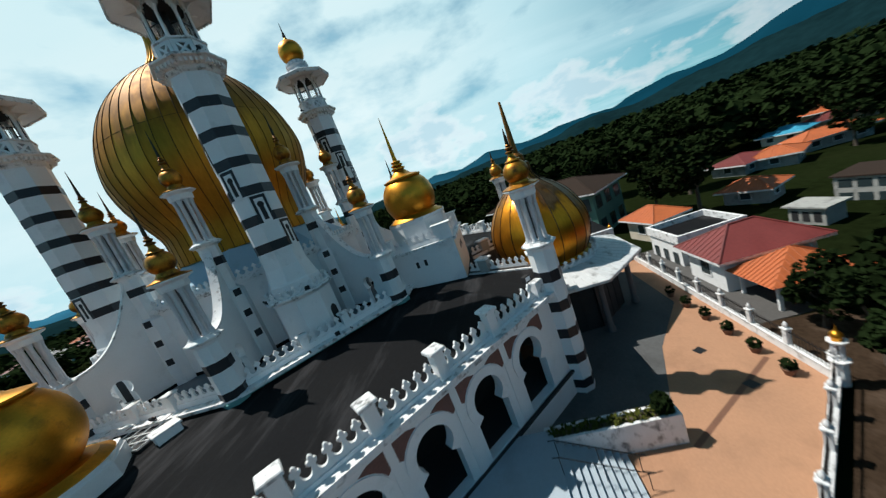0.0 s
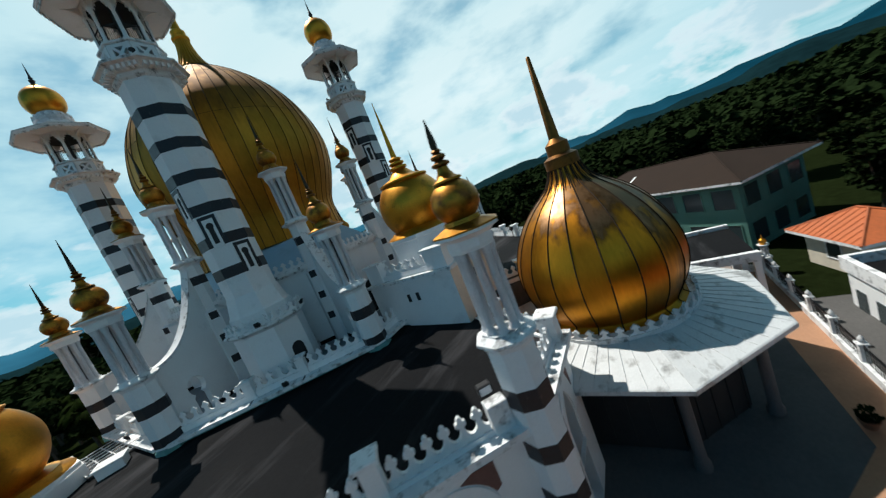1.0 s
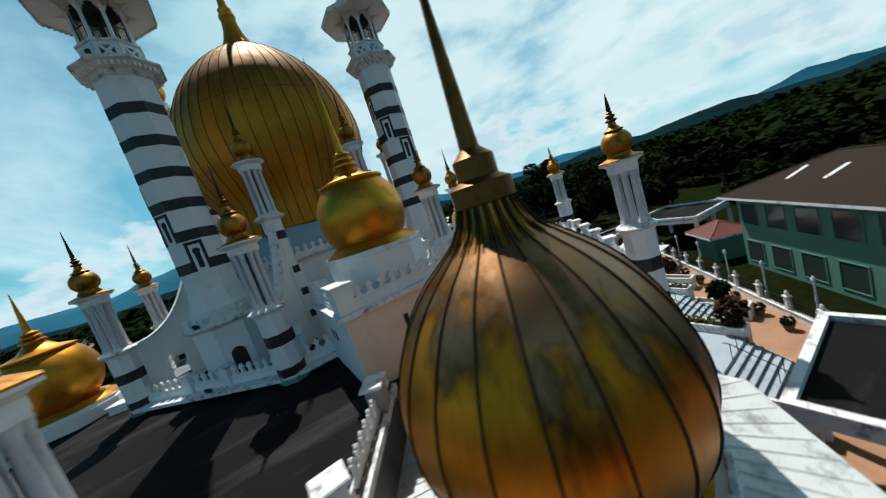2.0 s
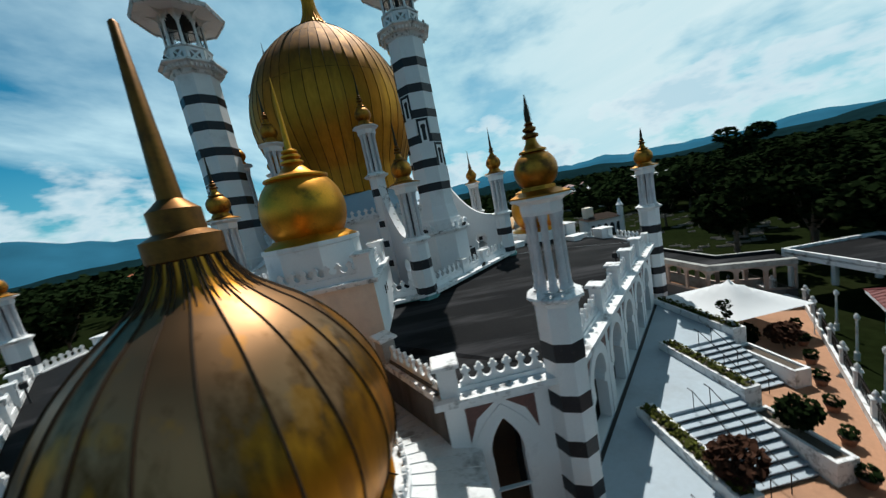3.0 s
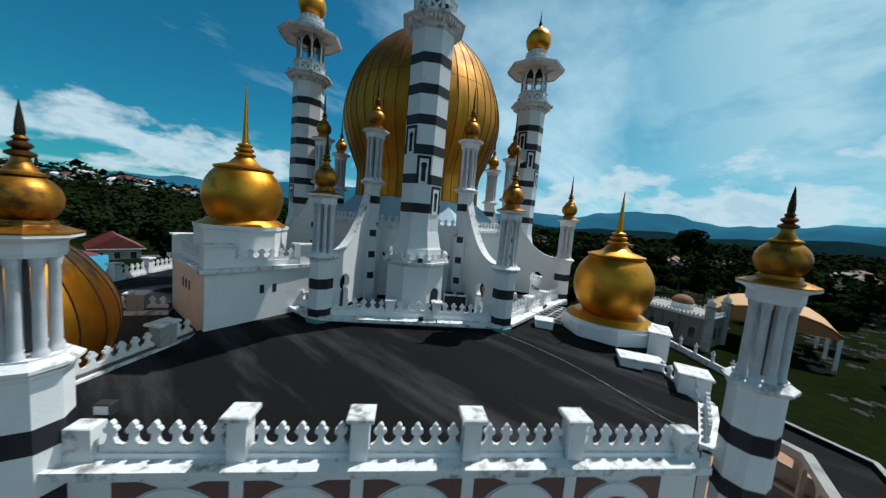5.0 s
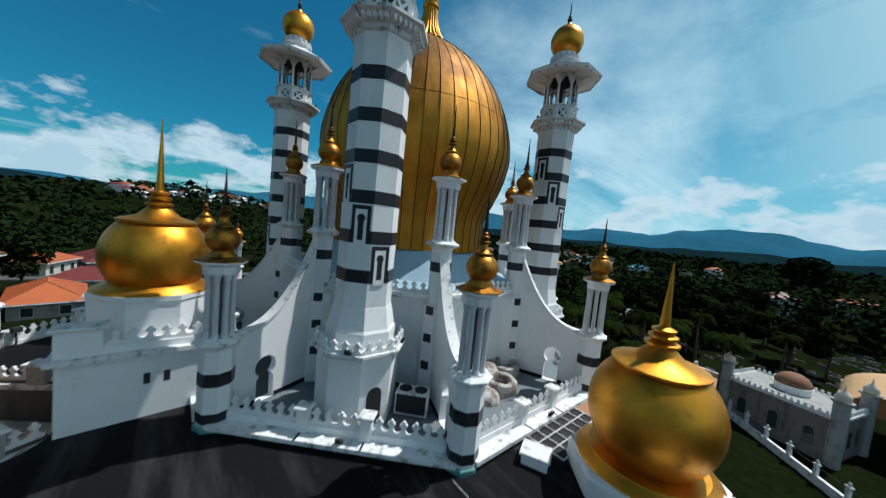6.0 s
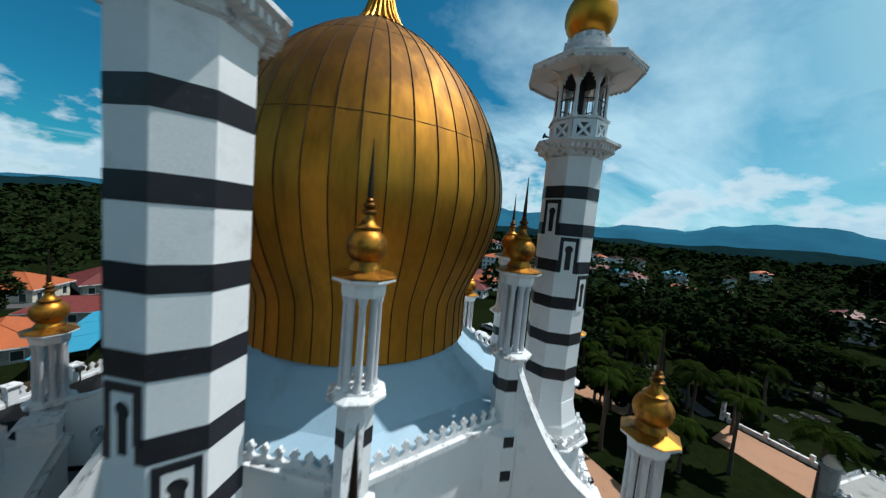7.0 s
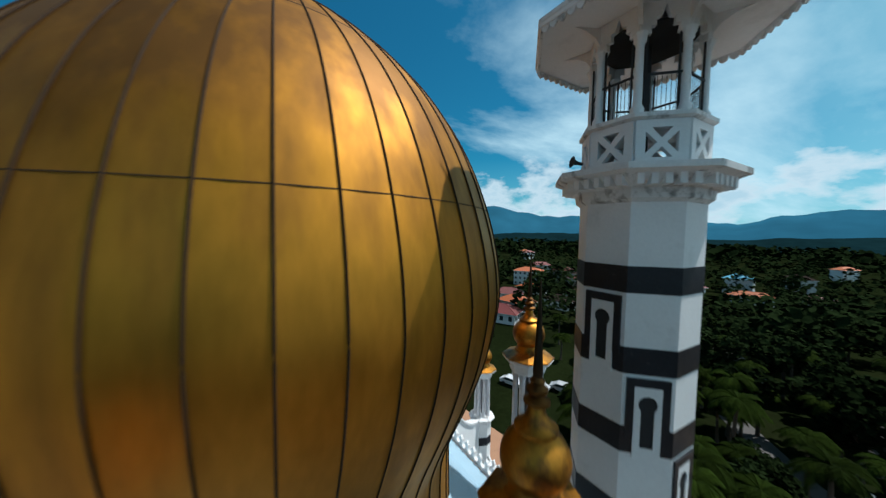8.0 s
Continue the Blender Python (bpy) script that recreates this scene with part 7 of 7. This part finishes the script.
# brown path, yard and road to the north-east
for pts, mat, nm, lab in (([(10.2, 42.5), (10.6, 48.4), (25, 44.6), (28, 40), (22, 38)], PAVE, "paved_path", "brown paved path by the lawn"),
                          ([(-5, 59), (-2.5, 61), (6, 52.0), (9.0, 49.6), (8.0, 47.6), (3.5, 50.5)], ROAD, "road", "grey road through the palms"),
                          ([(-9, 36), (-8, 41), (3, 41.5), (2, 37)], PAVE, "paved_path", "brown paved path behind the mosque"),
                          ([(-14, 90), (-9, 90), (3, 62), (-2, 60)], ROAD, "road", "narrow grey road between palms"),
                          ([(-60, 150), (-54, 150), (-9, 90), (-14, 90)], ROAD, "road", "narrow grey road towards the town"),
                          ([(-84, -52), (-78, -50), (-76, -26), (-74, 30), (-80, 30), (-82, -26)], ROAD, "road", "grey street in front of the houses"),
                          ([(-16, -50), (30, -56), (30, -51.5), (-16, -46.6)], ROAD, "road", "grey street beyond the compound"),
                          ([(-8.9, -46.2), (8.2, -47.5), (8.2, -37.9), (-8.9, -37.4)], ROAD, "yard", "grey concrete yard about the houses"),
                          ([(-62, -28), (-37, -29), (-37, -17), (-62, -16)], ROAD, "yard", "grey yard under the canopies"),
                          ([(-40, 30), (-14, 34), (-10, 50), (-40, 50)], ROAD, "road", "grey car park behind the mosque")):
    solo(nm, Geo().plan([(x, y) for x, y in pts], GZ - 0.6 if max(abs(p[0]) + abs(p[1]) for p in pts) < 100 else -12.5, GZ - 0.14 if max(abs(p[0]) + abs(p[1]) for p in pts) < 75 else -7.8), mat, lab, "road" if mat is ROAD else "path", "structure")


# low white wall between the path and the lawn of graves
lw = thing("garden_wall", "low white garden wall with square posts beside the lawn", "wall", Matrix.Translation((10.2, 49.2, GZ - 0.2)) @ turn(-14.5))
part("wall", Geo().box(0, 16.0, -0.12, 0.12, -0.4, 0.55).box(0, 16.0, -0.18, 0.18, 0.55, 0.64), TRIM, lw)
for k in range(5):
    part("post", Geo().box(4.0 * k - 0.2, 4.0 * k + 0.2, -0.2, 0.2, 0.64, 1.25, b=0.04), TRIM, lw)
part("tall_post", Geo().box(-0.75, -0.35, -0.2, 0.2, -0.4, 2.7, b=0.05), TRIM, lw, "tall white gate post")
# cars
def car(x, y, z, yaw, label):
    t = thing("car", label, "car", Matrix.Translation((x, y, z)) @ turn(yaw), "parked cars")
    side = [(-2.1, 0.35), (2.1, 0.35), (2.15, 0.75), (1.35, 0.92), (0.75, 1.42), (-0.95, 1.45), (-1.75, 0.98), (-2.15, 0.85)]
    part("body", Geo().slab(side, (), -0.82, 0.82), CARWHITE, t)
    part("windows", Geo().slab([(1.18, 0.96), (0.70, 1.36), (-0.9, 1.38), (-1.5, 0.98)], (), -0.835, 0.835), GLASS, t)
    for a in (-1.3, 1.3):
        for b in (-0.8, 0.8):
            part("wheel", Geo().lathe([(0.32, -0.1), (0.32, 0.1)], 14, 0, Matrix.Translation((a, b, 0.32)) @ Matrix.Rotation(radians(90), 4, "X")), BLACKMETAL, t)
for c in ((-27, 38, 20), (-24, 41, 20), (-21, 44, 25), (-9, 82, 70), (-6, 78, 65), (-30, 44, 10)):
    car(c[0], c[1], GZ - 0.14, c[2], "pale car parked on grey asphalt")

# graves in the lawn
gv = Geo()
for k in range(230):
    x, y = rng.uniform(4, 66), rng.uniform(46, 108)
    if x < 22 and y < 50:
        continue
    if x > 44 and y < 46:
        continue
    z = land(x, y)
    m = Matrix.Translation((x, y, z)) @ turn(-38 + rng.uniform(-8, 8)) @ Matrix.Scale(0.75, 4)
    gv.box(-0.95, 0.95, -0.45, -0.33, -0.1, 0.28, m).box(-0.95, 0.95, 0.33, 0.45, -0.1, 0.28, m).box(-0.95, -0.83, -0.33, 0.33, -0.1, 0.28, m).box(0.83, 0.95, -0.33, 0.33, -0.1, 0.28, m).box(0.72, 0.82, -0.12, 0.12, 0, rng.uniform(0.5, 0.9), m)
for k in range(210):
    x, y = rng.uniform(38, 76), rng.uniform(4, 60)
    if abs(x - 48) < 7 and abs(y - 34) < 6:
        continue
    m = Matrix.Translation((x, y, land(x, y))) @ turn(-38 + rng.uniform(-8, 8)) @ Matrix.Scale(rng.uniform(0.5, 0.8), 4)
    gv.box(-0.95, 0.95, -0.45, -0.33, -0.1, 0.28, m).box(-0.95, 0.95, 0.33, 0.45, -0.1, 0.28, m).box(0.72, 0.82, -0.12, 0.12, 0, rng.uniform(0.5, 0.9), m)
solo("graves", gv, OLDWALL, "rows of low grey-white graves in the grass", "graves", "stuff")

# ---------------------------------------------------------------- trees
def broad_tree_meshes(seed, h):
    r = random.Random(seed)
    tr = Geo()
    tr.tube([(0, 0, -0.5), (0.1, 0.05, h * 0.25), (0.15, -0.1, h * 0.5), (0.1, 0, h * 0.72)], [0.28, 0.22, 0.16, 0.07], 8)
    blobs = []
    for k in range(8):
        a, e = r.uniform(0, 6.28), r.uniform(0.45, 0.95)
        rr = h * r.uniform(0.12, 0.30)
        p = (math.cos(a) * rr, math.sin(a) * rr, h * e)
        tr.tube([(0.1, 0, h * 0.38), (p[0] * 0.5, p[1] * 0.5, h * 0.55), p], [0.12, 0.08, 0.03], 5)
        s = h * r.uniform(0.13, 0.22)
        blobs.append((p[0], p[1], p[2], s, s * 0.75))
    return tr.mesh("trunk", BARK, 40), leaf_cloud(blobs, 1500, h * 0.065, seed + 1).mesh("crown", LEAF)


TREES = [broad_tree_meshes(100 + 3 * k, h) for k, h in enumerate((8.0, 9.5, 7.0, 11.0))]


def tree(x, y, kind, s=1.0, z=None):
    t = thing("tree", "dark green broad-leaved tree", "tree", Matrix.Translation((x, y, land(x, y) if z is None else z)) @ turn(rng.uniform(0, 360)) @ Matrix.Scale(s, 4), "trees")
    part("trunk", TREES[kind][0], None, t)
    part("crown", TREES[kind][1], None, t)
    return t


def palm_meshes(seed, h):
    r = random.Random(seed)
    tr = Geo().tube([(0, 0, -0.4), (0.05, 0.1, h * 0.3), (0.2, 0.1, h * 0.7), (0.25, 0.0, h)], [0.26, 0.19, 0.16, 0.14], 8)
    g = Geo()
    for k in range(22):
        a = 2 * math.pi * k / 22 + r.uniform(-0.2, 0.2)
        up = r.uniform(0.1, 1.0)
        L = r.uniform(2.3, 3.1)
        pts = []
        for i in range(8):
            u = i / 7
            pts.append(Vector((0.25 + math.cos(a) * L * u * (1 - 0.15 * u), math.sin(a) * L * u * (1 - 0.15 * u), h + L * (up * u - (0.55 + up * 0.55) * u * u))))
        side = Vector((-math.sin(a), math.cos(a), 0))
        g.tube([tuple(p) for p in pts], [0.04] * 4 + [0.02] * 4, 3)
        for i in range(20):
            u = 0.12 + 0.86 * i / 19
            j = min(6, int(u * 7))
            p = pts[j].lerp(pts[j + 1], u * 7 - j)
            d = (pts[j + 1] - pts[j]).normalized()
            ll = 0.85 * math.sin(math.pi * min(0.96, 0.15 + 0.8 * u))
            for s in (-1, 1):
                tip = p + side * s * ll * 0.8 + d * ll * 0.5 - Vector((0, 0, ll * 0.45))
                w = d * 0.10
                g.add([tuple(p - w), tuple(p + w), tuple(tip)], [(0, 1, 2)])
    return tr.mesh("trunk", BARK, 40), g.mesh("fronds", PALMLEAF)


PALMS = [palm_meshes(300 + k, h) for k, h in enumerate((7.5, 9.0, 6.0))]


def palm(x, y, k, s=1.0):
    t = thing("palm", "tall green feather-leaved palm tree", "palm", Matrix.Translation((x, y, land(x, y))) @ turn(rng.uniform(0, 360)) @ Matrix.Scale(s, 4), "palms")
    part("trunk", PALMS[k][0], None, t)
    part("fronds", PALMS[k][1], None, t)


for x, y in ((-3, 27), (4, 27), (8, 40), (-8, 33), (-5, 48), (1, 45), (-10, 38), (-1, 58), (5, 48), (-7, 60), (11, 46), (2, 30), (6, 34), (-2, 36), (9, 31), (-6, 42), (3, 41), (-12, 46), (-9, 54), (0, 50), (-16, 58), (-4, 66), (-20, 70), (-14, 76), (-26, 62), (14, 36), (-30, 56), (-24, 84), (6, 58), (-18, 100), (18, 33), (-38, 62), (-34, 74), (-44, 40)):
    palm(x + rng.uniform(-1, 1), y + rng.uniform(-1, 1), rng.randrange(3), rng.uniform(0.85, 1.15))
# thick growth on the north-east side
DENSE = random.Random(5)
for k in range(90):
    x, y = DENSE.uniform(-14, 26), DENSE.uniform(27, 86)
    if x > 9 and y < 52 or abs((y - 60) + 2.4 * (x - 1)) < 7:
        continue
    if k % 3:
        tree(x, y, k % 4, DENSE.uniform(0.55, 0.9))
    else:
        palm(x, y, k % 3, DENSE.uniform(0.8, 1.1))
NEARTREES = [(-15.5, -41.5), (-19.5, -39.5), (-21.5, -40.5), (-18.5, -44), (-3, 31), (-9, 44), (-14, 64), (-3, 74), (4, 70), (-22, 92), (-6, 98), (8, 108), (-12, 36), (-16, 50), (-14.5, -45), (-12, -50), (-18, -42), (-22, -47), (-8, -53), (14, -49), (20, -47), (26, -55), (-20, -56), (-30, -40), (-36, -34), (-46, -12), (-44, 4), (-50, 14),
             (46, -22), (50, -12), (56, -26), (52, -36), (60, -4), (44, -2), (64, -18), (70, 8), (78, -10), (48, 2), (58, 46), (70, 30), (80, 44), (66, 60), (-40, 20), (-34, 34), (-52, 36), (-60, 46), (-64, 0), (-66, -40), (-60, -50), (-70, 12), (-94, -8), (-62, -36), (-30, 110), (-46, 96), (0, 116), (14, 120), (26, 114), (38, 120), (50, 112), (62, 100), (76, 86), (84, 70), (34, -52), (42, -48), (60, -48), (72, -36), (40, -62), (52, -68), (66, -60), (30, -84), (54, -92), (70, -80), (84, -60), (90, -30), (-24, -76), (-34, -62), (-48, -56), (-2, -72), (24, -76), (92, 0), (96, 26)]
for i, (x, y) in enumerate(NEARTREES):
    tree(x, y, i % 4, rng.uniform(0.8, 1.2))
for x, y, k, q in ((-10.6, -40.2, 2, 0.62), (-12.8, -40.6, 0, 0.62), (-14.2, -39.6, 2, 0.7), (-16.8, -39.9, 1, 0.6)):
    tree(x, y, k, q)
for x, y, k, q in ((47, -7, 1, 1.0), (53, -3, 3, 0.9), (56, 8, 0, 1.1), (61, 15, 3, 1.0), (68, 22, 1, 1.2), (63, 3, 2, 1.2), (58, 26, 0, 0.9), (74, 14, 3, 1.1), (44, 52, 1, 0.9), (52, 48, 0, 0.9), (36, 60, 2, 1.0), (28, 66, 1, 0.9)):
    tree(x, y, k, q)
for x, y, k, q in ((8.5, 55.5, 3, 1.0), (5.5, 61.0, 1, 1.1), (12.5, 58.5, 0, 0.8)):
    tree(x, y, k, q)
# one large tree that stands over the woods
tree(150, 92, 3, 2.3)
tree(22, 250, 3, 2.4)
tree(30, 244, 1, 2.2)

# far woods: many simple crowns of leaf clumps in one object
fw = Geo()
fr_ = random.Random(21)
count = 0
while count < 3000:
    a = fr_.uniform(0, 2 * math.pi)
    d = 92 + 560 * fr_.random() ** 1.7
    x, y = d * math.cos(a), d * math.sin(a)
    if d < 170 and (x < -50 and -60 < y < 50 or -130 < x < -50 and 50 < y < 150):
        if fr_.random() < 0.75:
            continue
    if 0 < x < 70 and 40 < y < 108:
        continue
    if x < -500 and fr_.random() < 0.6:
        continue
    z = land(x, y)
    h = fr_.uniform(6, 12) * (1 + d / 900)
    w = h * fr_.uniform(0.35, 0.55)
    n = 84 if d < 240 else 34
    for k in range(n):
        p = Vector((fr_.gauss(0, 1), fr_.gauss(0, 1), fr_.gauss(0, 1))).normalized()
        rr = fr_.uniform(0.6, 1.0)
        c = Vector((x + p.x * w * rr, y + p.y * w * rr, z + h * 0.58 + p.z * h * 0.42 * rr))
        s = w * (fr_.uniform(0.18, 0.36) if d < 240 else fr_.uniform(0.26, 0.48))
        q = Euler((fr_.uniform(-0.8, 0.8), fr_.uniform(-0.8, 0.8), fr_.uniform(0, 6.3))).to_matrix()
        pts = [q @ Vector(v) * s for v in ((-0.6, -0.3, 0), (0.15, -0.5, 0.1), (0.65, 0.05, 0.2), (0.0, 0.55, 0.1), (-0.5, 0.3, -0.05))]
        fw.add([tuple(c + v) for v in pts], [(0, 1, 2, 3, 4)])
    count += 1
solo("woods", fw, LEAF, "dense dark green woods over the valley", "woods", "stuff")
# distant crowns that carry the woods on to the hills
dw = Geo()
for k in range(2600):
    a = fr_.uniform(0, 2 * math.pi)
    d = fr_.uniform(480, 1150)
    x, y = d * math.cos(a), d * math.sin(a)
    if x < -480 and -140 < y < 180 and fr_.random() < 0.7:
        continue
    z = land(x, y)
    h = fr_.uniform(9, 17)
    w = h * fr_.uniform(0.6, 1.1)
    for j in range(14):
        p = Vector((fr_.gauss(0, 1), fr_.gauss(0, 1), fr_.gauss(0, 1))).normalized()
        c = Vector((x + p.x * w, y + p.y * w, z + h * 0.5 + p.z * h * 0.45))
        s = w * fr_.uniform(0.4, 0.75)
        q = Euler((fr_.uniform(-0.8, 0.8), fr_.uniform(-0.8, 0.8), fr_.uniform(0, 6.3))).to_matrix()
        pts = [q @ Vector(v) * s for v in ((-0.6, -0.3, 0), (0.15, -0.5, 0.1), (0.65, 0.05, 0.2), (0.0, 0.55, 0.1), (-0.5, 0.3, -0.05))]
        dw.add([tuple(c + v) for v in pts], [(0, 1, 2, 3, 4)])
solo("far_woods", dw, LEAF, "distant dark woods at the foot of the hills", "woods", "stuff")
